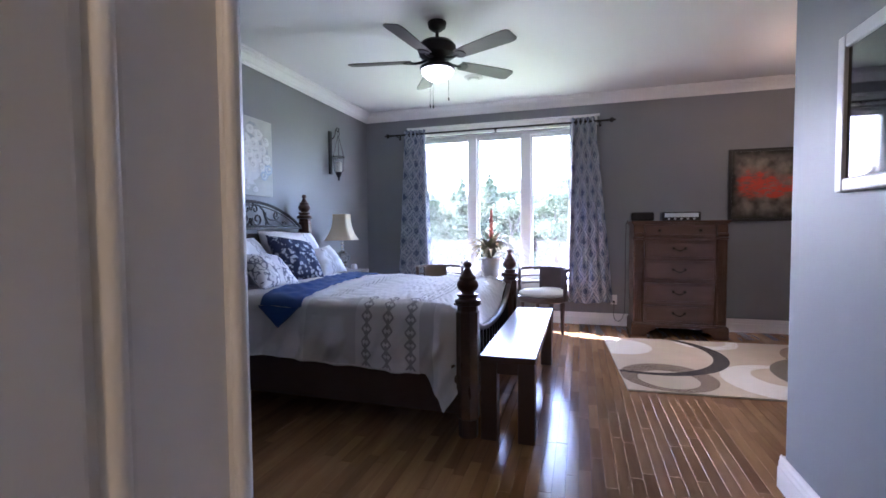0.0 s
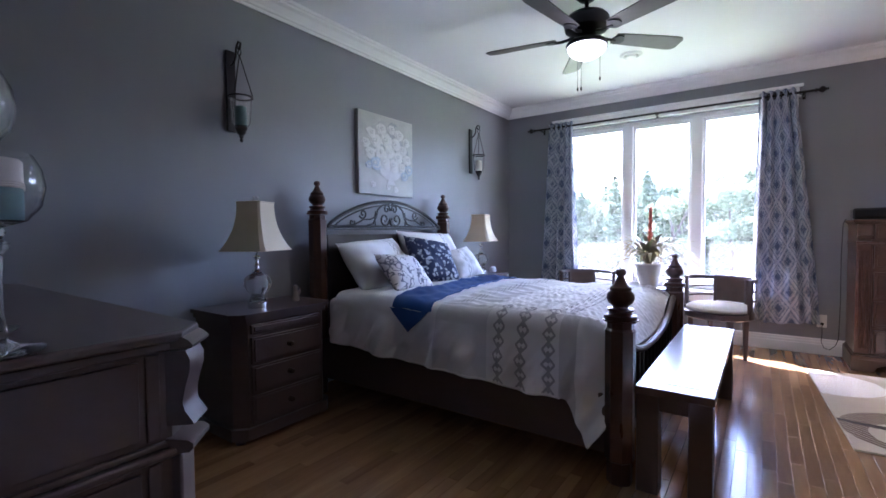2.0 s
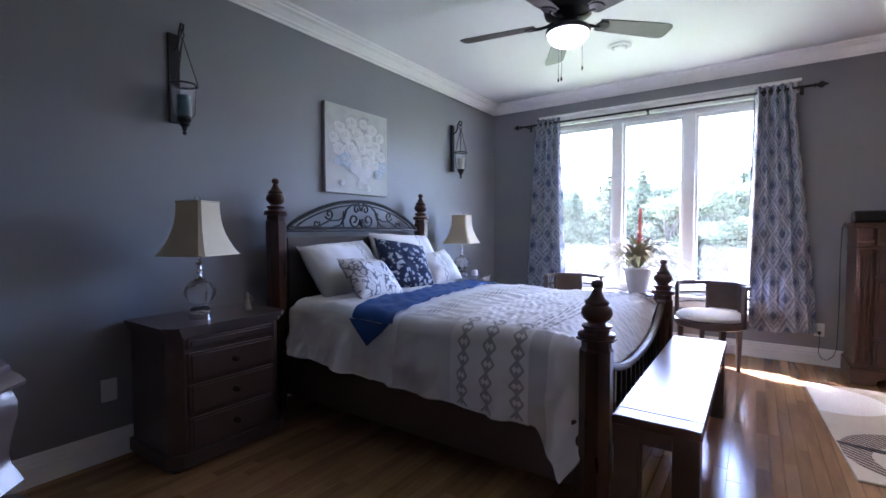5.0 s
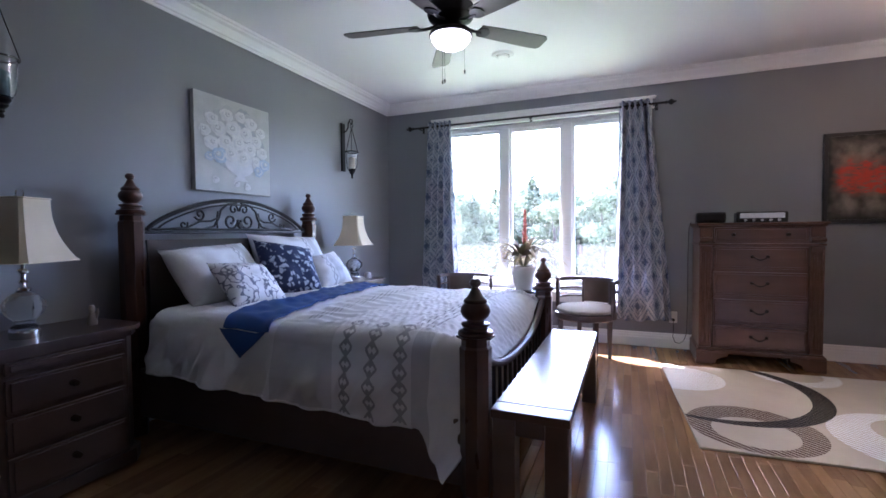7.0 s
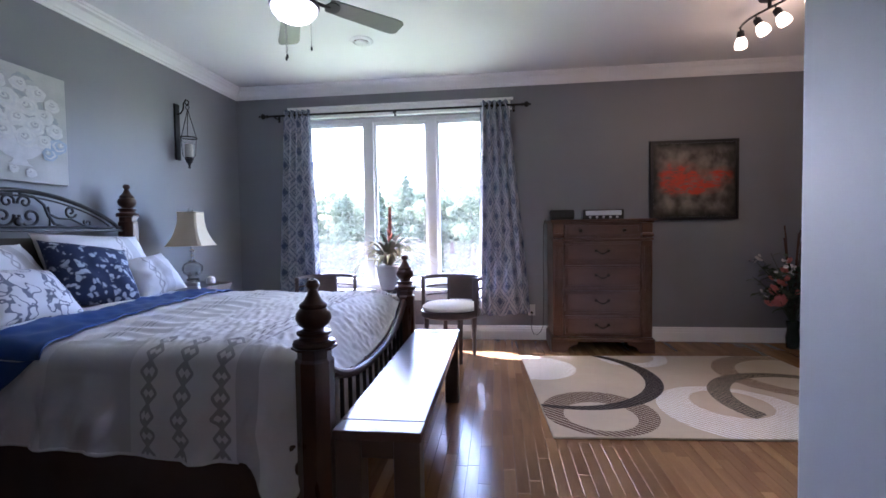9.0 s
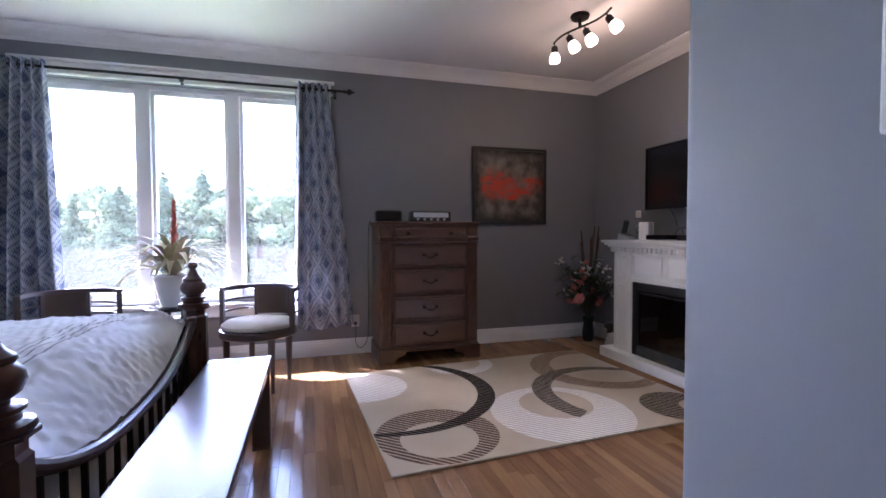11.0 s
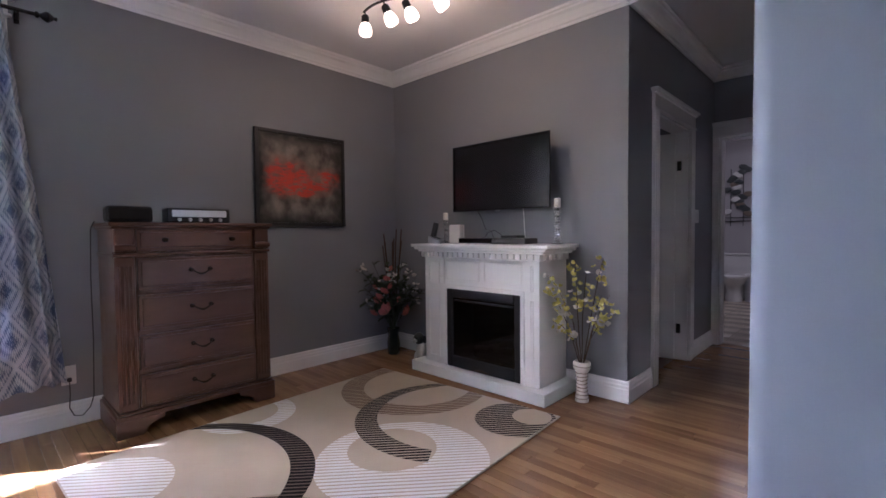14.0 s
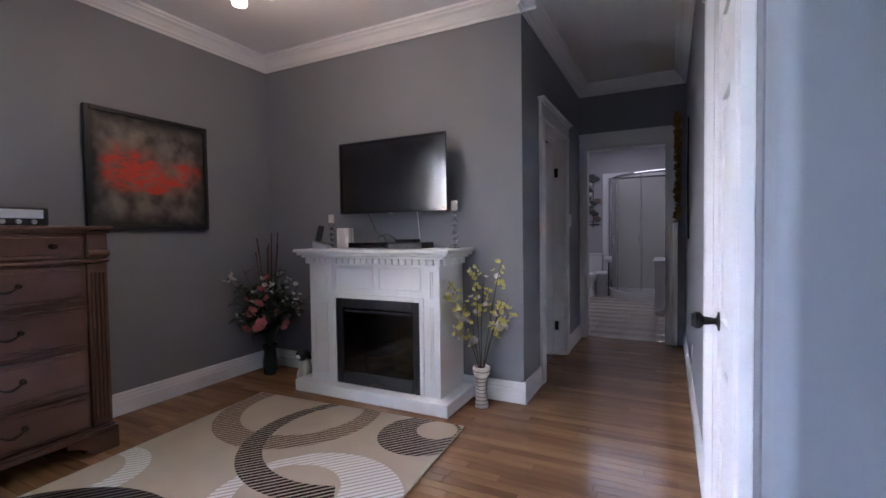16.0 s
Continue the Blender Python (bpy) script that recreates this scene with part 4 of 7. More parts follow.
for x0, sx in ((0.0, 1), (CW, -1)):
    part("foot", moved(prism(bracket_foot(x0, sx), 0.03), pose(0, 0.03, 0, 90)), WOOD_CHEST, chest)
    part("side_foot", bx(x0 if sx > 0 else x0 - 0.025, 0.03, 0, x0 + 0.025 if sx > 0 else x0, CD, 0.099, 0.004), WOOD_CHEST, chest)
for x0 in (0.018, CW - 0.118):
    pil = part("pilaster", bx(x0, 0.012, 0.142, x0 + 0.10, 0.06, 1.036, 0.012), WOOD_CHEST, chest)
    for k in range(4):
        part("reed", tube([(x0 + 0.02 + 0.02 * k, 0.010, 0.19), (x0 + 0.02 + 0.02 * k, 0.010, 0.98)], 0.007, 8), WOOD_CHEST, pil)
    part("corbel", join(bx(x0, 0.004, 1.056, x0 + 0.10, 0.06, 1.196, 0.012), moved(lathe([(0, -0.05), (0.018, -0.05), (0.022, 0), (0.018, 0.05), (0, 0.05)], 12), pose(x0 + 0.05, 0.004, 1.085, 0, 90, 0))), WOOD_CHEST, chest)
for z0, z1, n_pull in ((1.066, 1.192, 0), (0.838, 1.022, 1), (0.604, 0.808, 1), (0.371, 0.572, 1), (0.152, 0.338, 1)):
    d = part("drawer", join(bx(0.128, 0.010, z0, CW - 0.128, 0.05, z1, 0.004), bx(0.145, 0.003, z0 + 0.018, CW - 0.145, 0.05, z1 - 0.018, 0.005, 2)), WOOD_CHEST, chest)
    if n_pull:
        part("handle", moved(bail_handle(), pose(CW / 2, 0.003, (z0 + z1) / 2 + 0.012)), HANDLE, d, "aged bronze bail handle")
    else:
        for x in (0.27, CW - 0.27):
            part("knob", moved(round_knob(), pose(x, 0.003, (z0 + z1) / 2)), HANDLE, d, "aged bronze round knob")

BLACK_PLASTIC = surface("black_plastic", (0.010, 0.010, 0.011), (0.02, 0.02, 0.022), 8, 0.38, 0.08, 0.05, 300)
GLOSS_BLACK = surface("gloss_black", (0.004, 0.004, 0.005), (0.008, 0.008, 0.01), 4, 0.09, 0.03)
SILVER = surface("brushed_silver", (0.42, 0.43, 0.45), (0.55, 0.56, 0.58), 6, 0.3, 0.08, 0.02, 200, metal=0.7)
WHITE_PLASTIC = surface("white_plastic", (0.70, 0.70, 0.70), (0.78, 0.78, 0.78), 5, 0.35, 0.05)
spk = thing("speaker", "black rounded speaker dock on the chest", "speaker", (0.86, 5.36, CH))
part("body", bx(-0.115, -0.05, 0, 0.115, 0.05, 0.095, 0.02, 3), BLACK_PLASTIC, spk)
part("grille", bx(-0.105, -0.054, 0.012, 0.105, -0.04, 0.085, 0.012, 3), surface("black_mesh", (0.006, 0.006, 0.006), (0.02, 0.02, 0.02), 400, 0.8), spk)
radio = thing("radio", "black clock radio with a bright silver display strip", "radio", (1.235, 5.37, CH))
part("body", bx(-0.185, -0.05, 0, 0.185, 0.07, 0.092, 0.012, 3), BLACK_PLASTIC, radio)
part("display", bx(-0.160, -0.055, 0.036, 0.160, -0.045, 0.080, 0.004), surface("pale_display", (0.55, 0.60, 0.66), (0.72, 0.77, 0.82), 10, 0.15, 0.03), radio, "pale silver display panel")
for k in range(5):
    part("knob", moved(lathe([(0, 0), (0.012, 0), (0.011, 0.012), (0, 0.014)], 14), pose(-0.12 + 0.06 * k, -0.05, 0.020, 90)), SILVER, radio)

# ---- framed art ----
def blotch_art(name, ground, ground2, red, edge, cx, cz, w, h):
    """A dark abstract with a red blotch across the middle; object coordinates in metres from the picture's middle."""
    m, n, l, p = node_material(name)
    co = n.new("ShaderNodeTexCoord")
    sep = n.new("ShaderNodeSeparateXYZ")
    l.new(co.outputs["Object"], sep.inputs[0])
    def q(op, a, b=None, c=None):
        k = n.new("ShaderNodeMath")
        k.operation = op
        for i, v in enumerate((a, b, c)):
            if v is None:
                continue
            if isinstance(v, (int, float)):
                k.inputs[i].default_value = v
            else:
                l.new(v, k.inputs[i])
        return k.outputs[0]
    def noi(s, det=5, stretch=(1, 1, 1)):
        mp = n.new("ShaderNodeMapping")
        mp.inputs["Scale"].default_value = stretch
        l.new(co.outputs["Object"], mp.inputs[0])
        t = n.new("ShaderNodeTexNoise")
        t.inputs["Scale"].default_value, t.inputs["Detail"].default_value = s, det
        l.new(mp.outputs[0], t.inputs["Vector"])
        return t.outputs[0]
    def mixc(f, a, b):
        k = n.new("ShaderNodeMix")
        k.data_type = "RGBA"
        l.new(f, k.inputs[0])
        for i, v in ((6, a), (7, b)):
            if isinstance(v, tuple):
                k.inputs[i].default_value = (*v, 1)
            else:
                l.new(v, k.inputs[i])
        return k.outputs[2]
    def rngf(v, a, b):
        k = n.new("ShaderNodeMapRange")
        k.inputs["From Min"].default_value, k.inputs["From Max"].default_value = a, b
        l.new(v, k.inputs[0])
        return k.outputs[0]
    X, Z = sep.outputs[0], sep.outputs[2]
    col = mixc(rngf(noi(7, 7, (1.1, 1, 0.9)), 0.35, 0.68), ground, ground2)
    def blob(bx_, bz_, rx, rz):
        d = q("ADD", q("POWER", q("ABSOLUTE", q("DIVIDE", q("SUBTRACT", X, bx_), rx)), 2.0), q("POWER", q("ABSOLUTE", q("DIVIDE", q("SUBTRACT", Z, bz_), rz)), 2.0))
        return d
    d = blob(-0.17, 0.05, 0.13, 0.075)
    for spot in ((-0.24, -0.02, 0.10, 0.045), (-0.06, 0.0, 0.14, 0.06), (-0.12, -0.06, 0.13, 0.05), (0.06, -0.045, 0.12, 0.05), (0.27, 0.035, 0.09, 0.045), (0.02, -0.10, 0.09, 0.03)):
        d = q("MINIMUM", d, blob(*spot))
    rough_edge = q("ADD", d, q("MULTIPLY", q("SUBTRACT", noi(11, 9, (1, 1, 1.7)), 0.5), 8.5))
    col = mixc(q("MULTIPLY", rngf(rough_edge, 5.5, 1.2), 0.45), col, (0.34, 0.085, 0.045))
    col = mixc(q("MULTIPLY", rngf(rough_edge, 1.9, 0.4), rngf(noi(26, 7, (0.7, 1, 2.0)), 0.34, 0.52)), col, red)
    e = q("MAXIMUM", q("DIVIDE", q("ABSOLUTE", X), w / 2), q("DIVIDE", q("ABSOLUTE", Z), h / 2))
    e2 = q("ADD", e, q("MULTIPLY", q("SUBTRACT", noi(7, 3), 0.5), 0.45))
    col = mixc(rngf(e2, 0.72, 1.0), col, edge)
    l.new(col, p.inputs["Base Color"])
    p.inputs["Roughness"].default_value = 0.45
    bp = n.new("ShaderNodeBump")
    bp.inputs["Strength"].default_value, bp.inputs["Distance"].default_value = 0.4, 0.003
    l.new(noi(40, 5), bp.inputs["Height"])
    l.new(bp.outputs[0], p.inputs["Normal"])
    return m


def frame_bars(w, h, bar, depth, bevel=0.004):
    """Four bars round the middle, standing in the x-z plane, front towards -y."""
    return join(bx(-w / 2, -depth, -h / 2, -w / 2 + bar, 0, h / 2, bevel), bx(w / 2 - bar, -depth, -h / 2, w / 2, 0, h / 2, bevel),
                bx(-w / 2 + bar, -depth, -h / 2, w / 2 - bar, 0, -h / 2 + bar, bevel), bx(-w / 2 + bar, -depth, h / 2 - bar, w / 2 - bar, 0, h / 2, bevel))


art = thing("painting", "abstract painting, red blotch on dark ground, in a black frame", "painting", (2.186, N - 0.002, 1.612))
part("frame", frame_bars(0.825, 0.78, 0.03, 0.032), BLACK_PLASTIC, art)
part("canvas", bx(-0.385, -0.022, -0.362, 0.385, -0.004, 0.362), blotch_art("red_abstract", (0.05, 0.042, 0.032), (0.27, 0.235, 0.19), (0.56, 0.055, 0.022), (0.010, 0.010, 0.009), 0, 0, 0.77, 0.724), art)

cnv = thing("canvas_print", "unframed canvas of white flowers in an urn", "canvas", (W + 0.002, 3.345, 1.825), 90)
CNV_G = surface("pale_painted_canvas", (0.34, 0.35, 0.345), (0.50, 0.51, 0.50), 7, 0.7, 0.05, 0.4, 120)
part("stretched_canvas", bx(-0.35, -0.034, -0.345, 0.35, 0, 0.345, 0.004), CNV_G, cnv)
PETAL = surface("white_petal_paint", (0.46, 0.47, 0.47), (0.66, 0.67, 0.66), 26, 0.7, 0.05, 0.4, 90)
PETAL_B = surface("blue_petal_paint", (0.22, 0.30, 0.42), (0.42, 0.49, 0.58), 30, 0.7, 0.05, 0.4, 90)
LEAF_P = surface("grey_leaf_paint", (0.33, 0.35, 0.36), (0.46, 0.47, 0.47), 25, 0.7, 0.05, 0.4, 90)
URN_P = surface("urn_paint", (0.46, 0.48, 0.50), (0.60, 0.61, 0.62), 20, 0.7, 0.05, 0.4, 90)


def painted_disc(x, z, r, k, squash=1.0, lobes=6):
    out = []
    for i in range(28):
        a = 2 * math.pi * i / 28
        rr = r * (1 + 0.06 * math.sin(lobes * a + x * 40) + 0.05 * math.sin(3 * a + x * 90))
        out.append((x + rr * math.cos(a), z + squash * rr * math.sin(a)))
    return moved(prism(out, 0.0012), pose(0, -0.034 - 0.0012 * k, 0, 90))


rnd = random.Random(5)
layer = 0
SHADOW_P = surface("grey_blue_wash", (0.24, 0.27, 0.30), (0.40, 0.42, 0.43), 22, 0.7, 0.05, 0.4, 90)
for k in range(26):
    a, r = rnd.uniform(0, 2 * math.pi), rnd.uniform(0.0, 1.0) ** 0.6
    x, z = 0.01 + 0.27 * r * math.cos(a), 0.05 + 0.20 * r * math.sin(a)
    layer += 0.14
    part("foliage", painted_disc(x, z, rnd.uniform(0.05, 0.085), layer, rnd.uniform(0.6, 0.95), 9), SHADOW_P if k % 3 == 0 else LEAF_P, cnv)
bowl = [(-0.155, -0.085), (0.155, -0.085), (0.15, -0.12), (0.125, -0.165), (0.075, -0.20), (0.035, -0.212), (0.05, -0.235), (0.075, -0.25), (-0.075, -0.25), (-0.05, -0.235), (-0.035, -0.212), (-0.075, -0.20), (-0.125, -0.165), (-0.15, -0.12)]
layer += 0.2
part("bowl", moved(prism([(a + 0.04, b) for a, b in bowl], 0.0012), pose(0, -0.034 - 0.0012 * layer, 0, 90)), URN_P, cnv)
for x, z, r, blue in ((-0.21, 0.17, 0.052, 0), (-0.08, 0.22, 0.055, 0), (0.05, 0.235, 0.045, 0), (0.15, 0.20, 0.055, 0), (0.25, 0.15, 0.045, 0), (-0.27, 0.08, 0.045, 0), (-0.15, 0.11, 0.062, 0), (-0.02, 0.13, 0.066, 0),
                      (0.10, 0.11, 0.060, 0), (0.20, 0.07, 0.052, 0), (-0.22, 0.0, 0.055, 0), (-0.10, 0.02, 0.060, 0), (0.02, 0.03, 0.058, 0), (0.13, 0.0, 0.062, 0), (0.26, -0.01, 0.050, 0), (-0.15, -0.08, 0.062, 1),
                      (-0.04, -0.06, 0.060, 0), (0.08, -0.08, 0.062, 0), (0.19, -0.09, 0.050, 0), (0.28, -0.10, 0.052, 1), (0.22, -0.16, 0.045, 1), (-0.24, -0.10, 0.035, 1), (0.10, -0.29, 0.030, 0), (-0.19, -0.26, 0.028, 0), (0.0, -0.275, 0.026, 0)):
    layer += 0.15
    f1 = part("flower", painted_disc(x, z, r * 1.1, layer, 0.82), PETAL_B if blue else PETAL, cnv)
    for k, (sc, mt) in enumerate(((0.78, URN_P), (0.64, PETAL_B if blue else PETAL), (0.40, LEAF_P), (0.26, PETAL), (0.13, SHADOW_P))):
        part("petal", painted_disc(x + 0.006 * k * math.sin(x * 50), z + 0.004 * k, r * sc, layer + 0.9 + 0.31 * k, 0.78, 5), mt, f1)

# ---- wall sconces ----
CANDLE_TEAL = surface("teal_candle_wax", (0.11, 0.22, 0.25), (0.18, 0.31, 0.33), 12, 0.6)
CANDLE_WHITE = surface("white_candle_wax", (0.62, 0.60, 0.56), (0.70, 0.68, 0.64), 12, 0.6)


def sconce(at, wax):
    t = thing("wall_sconce", "black iron wall sconce with a hanging glass candle cup", "wall sconce", at, 90, "wall sconces by the bed")
    part("backplate", bx(-0.03, -0.018, -0.25, 0.03, 0, 0.25, 0.004), IRON, t)
    hook = [(0, -0.018, 0.16), (0, -0.05, 0.165), (0, -0.075, 0.20), (0, -0.08, 0.25), (0, -0.105, 0.285), (0, -0.13, 0.27), (0, -0.125, 0.24), (0, -0.105, 0.24), (0, -0.10, 0.255)]
    part("hook", tube(hook, 0.006, 8), IRON, t)
    part("ring", tube([(0, -0.117 + 0.018 * math.cos(a * 0.5236), 0.215 + 0.018 * math.sin(a * 0.5236)) for a in range(12)], 0.003, 6, True), IRON, t)
    for a in (90, 210, 330):
        part("hanger", tube([(0, -0.117, 0.20), (0.072 * math.cos(radians(a)), -0.117 + 0.072 * math.sin(radians(a)), -0.055)], 0.0028, 6), IRON, t)
    part("rim", tube([(0.07 * math.cos(i * 0.2618), -0.117 + 0.07 * math.sin(i * 0.2618), -0.055) for i in range(24)], 0.005, 6, True), IRON, t)
    part("glass_cup", moved(lathe([(0, -0.235), (0.04, -0.232), (0.054, -0.21), (0.058, -0.15), (0.064, -0.05), (0.0615, -0.05), (0.0555, -0.15), (0.051, -0.208), (0.038, -0.229), (0, -0.231)], 24), pose(0, -0.117, 0)), GLASS, t)
    part("candle", moved(lathe([(0, -0.228), (0.033, -0.228), (0.033, -0.115), (0.028, -0.112), (0, -0.116)], 20), pose(0, -0.117, 0)), wax, t)
    part("finial", moved(lathe([(0, -0.33), (0.008, -0.326), (0.012, -0.315), (0.006, -0.305), (0.014, -0.297), (0.012, -0.288), (0.028, -0.270), (0.026, -0.262), (0.038, -0.245), (0.036, -0.236), (0, -0.236)], 18), pose(0, -0.117, 0)), IRON, t)
    return t


sconce((W + 0.001, 1.93, 2.042), CANDLE_TEAL)
sconce((W + 0.001, 4.78, 2.07), CANDLE_WHITE)

# ---- nightstands ----
def nightstand(label, at):
    """Local x out from the wall's length, front towards -y."""
    t = thing("nightstand", label, "nightstand", at, 90, "nightstands")
    w, d, h = 0.66, 0.46, 0.715
    def slab(x0, y0, x1, y1, c, z0, z1):
        return moved(prism([(x0 + c, y0), (x1 - c, y0), (x1, y0 + c), (x1, y1), (x0, y1), (x0, y0 + c)], z1 - z0), pose(0, 0, z0))
    part("body", slab(-w / 2 + 0.02, -d + 0.02, w / 2 - 0.02, 0, 0.06, 0.07, h - 0.05), WOOD_DARK, t)
    part("top", join(slab(-w / 2 - 0.01, -d - 0.01, w / 2 + 0.01, 0, 0.06, h - 0.022, h), slab(-w / 2 + 0.005, -d + 0.005, w / 2 - 0.005, 0, 0.06, h - 0.05, h - 0.022)), WOOD_DARK, t)
    part("base", join(slab(-w / 2, -d, w / 2, 0, 0.06, 0.02, 0.085)), WOOD_DARK, t)
    for x in (-w / 2 + 0.05, w / 2 - 0.05):
        for y in (-d + 0.06, -0.04):
            part("foot", moved(lathe([(0, 0), (0.026, 0), (0.03, 0.012), (0.024, 0.022), (0, 0.022)], 12), pose(x, y, 0)), WOOD_DARK, t)
    for z0, z1 in ((0.60, 0.652), (0.435, 0.58), (0.27, 0.42), (0.10, 0.255)):
        dr = part("drawer", join(bx(-w / 2 + 0.095, -d + 0.008, z0, w / 2 - 0.095, -d + 0.05, z1, 0.004), bx(-w / 2 + 0.11, -d + 0.001, z0 + 0.012, w / 2 - 0.11, -d + 0.05, z1 - 0.012, 0.004)), WOOD_DARK, t)
        if z1 - z0 > 0.1:
            part("knob", moved(round_knob(), pose(0, -d + 0.001, (z0 + z1) / 2)), HANDLE, dr, "aged bronze knob")
    return t


nightstand("dark espresso nightstand with chamfered corners", (W + 0.02, 1.985, 0))
nightstand("dark espresso nightstand with chamfered corners", (W + 0.02, 4.50, 0))
NS = 0.715

SHADE = surface("cream_shade_fabric", (0.54, 0.46, 0.32), (0.62, 0.53, 0.38), 4, 0.8, 0.05, 0.2, 300)


def table_lamp(at, turn):
    t = thing("table_lamp", "cut-glass table lamp with a cream bell shade, unlit", "table lamp", at, turn, "bedside lamps")
    part("base", lathe([(0, 0), (0.055, 0), (0.056, 0.006), (0.056, 0.034), (0.052, 0.038), (0, 0.038)], 24), CHROME, t, "chrome plinth")
    prof = [(0, 0.038), (0.044, 0.038), (0.050, 0.05), (0.034, 0.066), (0.036, 0.076), (0.06, 0.10), (0.078, 0.132), (0.076, 0.162), (0.052, 0.19), (0.028, 0.204), (0.024, 0.212), (0, 0.212)]
    body = lathe(prof, 16)
    for v in body.verts:
        if 0.08 < v.co.z < 0.19:
            a = math.atan2(v.co.y, v.co.x)
            k = 1 + 0.05 * (1 if round(a / (math.pi / 8)) % 2 else -1)
            v.co.x, v.co.y = v.co.x * k, v.co.y * k
    part("glass_body", body, CRYSTAL, t, "faceted clear glass body", sharp=10)
    part("neck", lathe([(0, 0.212), (0.026, 0.212), (0.028, 0.22), (0.014, 0.226), (0.010, 0.24), (0.018, 0.25), (0.010, 0.262), (0.010, 0.285), (0.022, 0.292), (0.022, 0.30), (0.008, 0.31), (0.008, 0.60), (0, 0.60)], 16), CHROME, t, "chrome neck and rod")
    # square bell shade with cut corners
    bm = bmesh.new()
    rings = []
    for k in range(13):
        f = k / 12
        half = 0.078 + (0.150 - 0.078) * (1 - f) ** 2.4
        c = half * 0.14
        z = 0.340 + 0.280 * f
        pts = [(half, -half + c), (half, half - c), (half - c, half), (-half + c, half), (-half, half - c), (-half, -half + c), (-half + c, -half), (half - c, -half)]
        rings.append([bm.verts.new((x, y, z)) for x, y in pts])
    for a, b in zip(rings, rings[1:]):
        for i in range(8):
            bm.faces.new((a[i], a[(i + 1) % 8], b[(i + 1) % 8], b[i]))
    bm.normal_update()
    bmesh.ops.solidify(bm, geom=bm.faces[:], thickness=0.003)
    part("shade", bm, SHADE, t, "cream fabric bell shade", sharp=25)
    for k, f in ((0, 0.0), (12, 1.0)):
        half = 0.078 + (0.150 - 0.078) * (1 - f) ** 2.4 + 0.001
        c = half * 0.14
        z = 0.340 + 0.280 * f
        part("piping", tube([(half, -half + c, z), (half, half - c, z), (half - c, half, z), (-half + c, half, z), (-half, half - c, z), (-half, -half + c, z), (-half + c, -half, z), (half - c, -half, z)], 0.004, 6, True), SHADE, t)
    part("finial", tube([(0.018 * math.sin(a * 0.42), 0, 0.642 - 0.020 * math.cos(a * 0.42)) for a in range(-6, 7)], 0.0025, 6), CHROME, t)
    part("spider", tube([(-0.077, 0, 0.61), (0.077, 0, 0.61)], 0.003, 6), CHROME, t)
    return t


table_lamp((-2.30, 1.90, NS), 22)
table_lamp((-2.33, 4.56, NS), 8)
angel = lathe([(0, 0), (0.022, 0), (0.024, 0.01), (0.016, 0.05), (0.010, 0.066), (0.012, 0.072), (0.015, 0.084), (0.010, 0.098), (0, 0.102)], 14)
fig = solid("figurine", join(angel, moved(prism([(0, 0.05), (0.035, 0.085), (0.04, 0.06), (0.02, 0.03)], 0.004), pose(0, 0.012, 0, 90)), moved(prism([(0, 0.05), (-0.035, 0.085), (-0.04, 0.06), (-0.02, 0.03)], 0.004), pose(0, 0.012, 0, 90))),
            surface("pale_resin", (0.36, 0.31, 0.26), (0.45, 0.40, 0.34), 20, 0.6), "small pale winged figurine on the nightstand", "figurine")
fig.location = (-2.33, 2.19, NS)
clk = solid("alarm_clock", join(bx(-0.03, -0.025, 0, 0.03, 0.025, 0.012, 0.004), moved(lathe([(0, 0.012), (0.034, 0.012), (0.036, 0.03), (0.030, 0.05), (0.015, 0.06), (0, 0.062)], 18), pose(0, 0, 0))), WHITE_PLASTIC, "small white domed clock on the nightstand", "clock")
clk.location = (-2.26, 4.70, NS)

# ---- low dresser by the entry ----
dr = thing("dresser", "dark espresso dresser with carved scroll corners", "dresser", (-0.855, 0.392, 0))
DL, DD, DH = 1.60, 0.486, 0.95


def cut_slab(inset, z0, z1, bev):
    """A slab of the dresser's outline with the two front corners cut off."""
    c, e = 0.066, inset
    out = [(-DL + e, 0), (-e, 0), (-e, DD - c - e * 0.41), (-c - e * 0.41, DD - e), (-DL + c + e * 0.41, DD - e), (-DL + e, DD - c - e * 0.41)]
    bm = moved(prism(out, z1 - z0), pose(0, 0, z0))
    if bev:
        bmesh.ops.bevel(bm, geom=[k for k in bm.edges if abs(k.verts[0].co.z - k.verts[1].co.z) < 1e-5], offset=bev, segments=3, profile=0.5, affect="EDGES")
        bm.normal_update()
        mark_flat(bm)
    return bm


part("body", cut_slab(0.030, 0.08, DH - 0.04, 0), WOOD_DARK, dr)
part("top", join(cut_slab(0.0, DH - 0.022, DH, 0.007), cut_slab(0.014, DH - 0.042, DH - 0.0225, 0.004)), WOOD_DARK, dr)
part("plinth", cut_slab(0.008, 0, 0.09, 0.006), WOOD_DARK, dr)
part("belt_moulding", join(cut_slab(0.008, 0.682, 0.702, 0.007), cut_slab(0.020, 0.7025, 0.716, 0.004)), WOOD_DARK, dr)
for z0, z1 in ((0.73, 0.895), (0.11, 0.665)):
    part("end_panel", join(bx(-0.032, 0.02, z0, -0.022, DD - 0.14, z1, 0.004, 2), bx(-0.032, DD - 0.128, z0 - 0.008, -0.024, DD - 0.100, z1 + 0.008, 0.004, 2)), WOOD_DARK, dr)
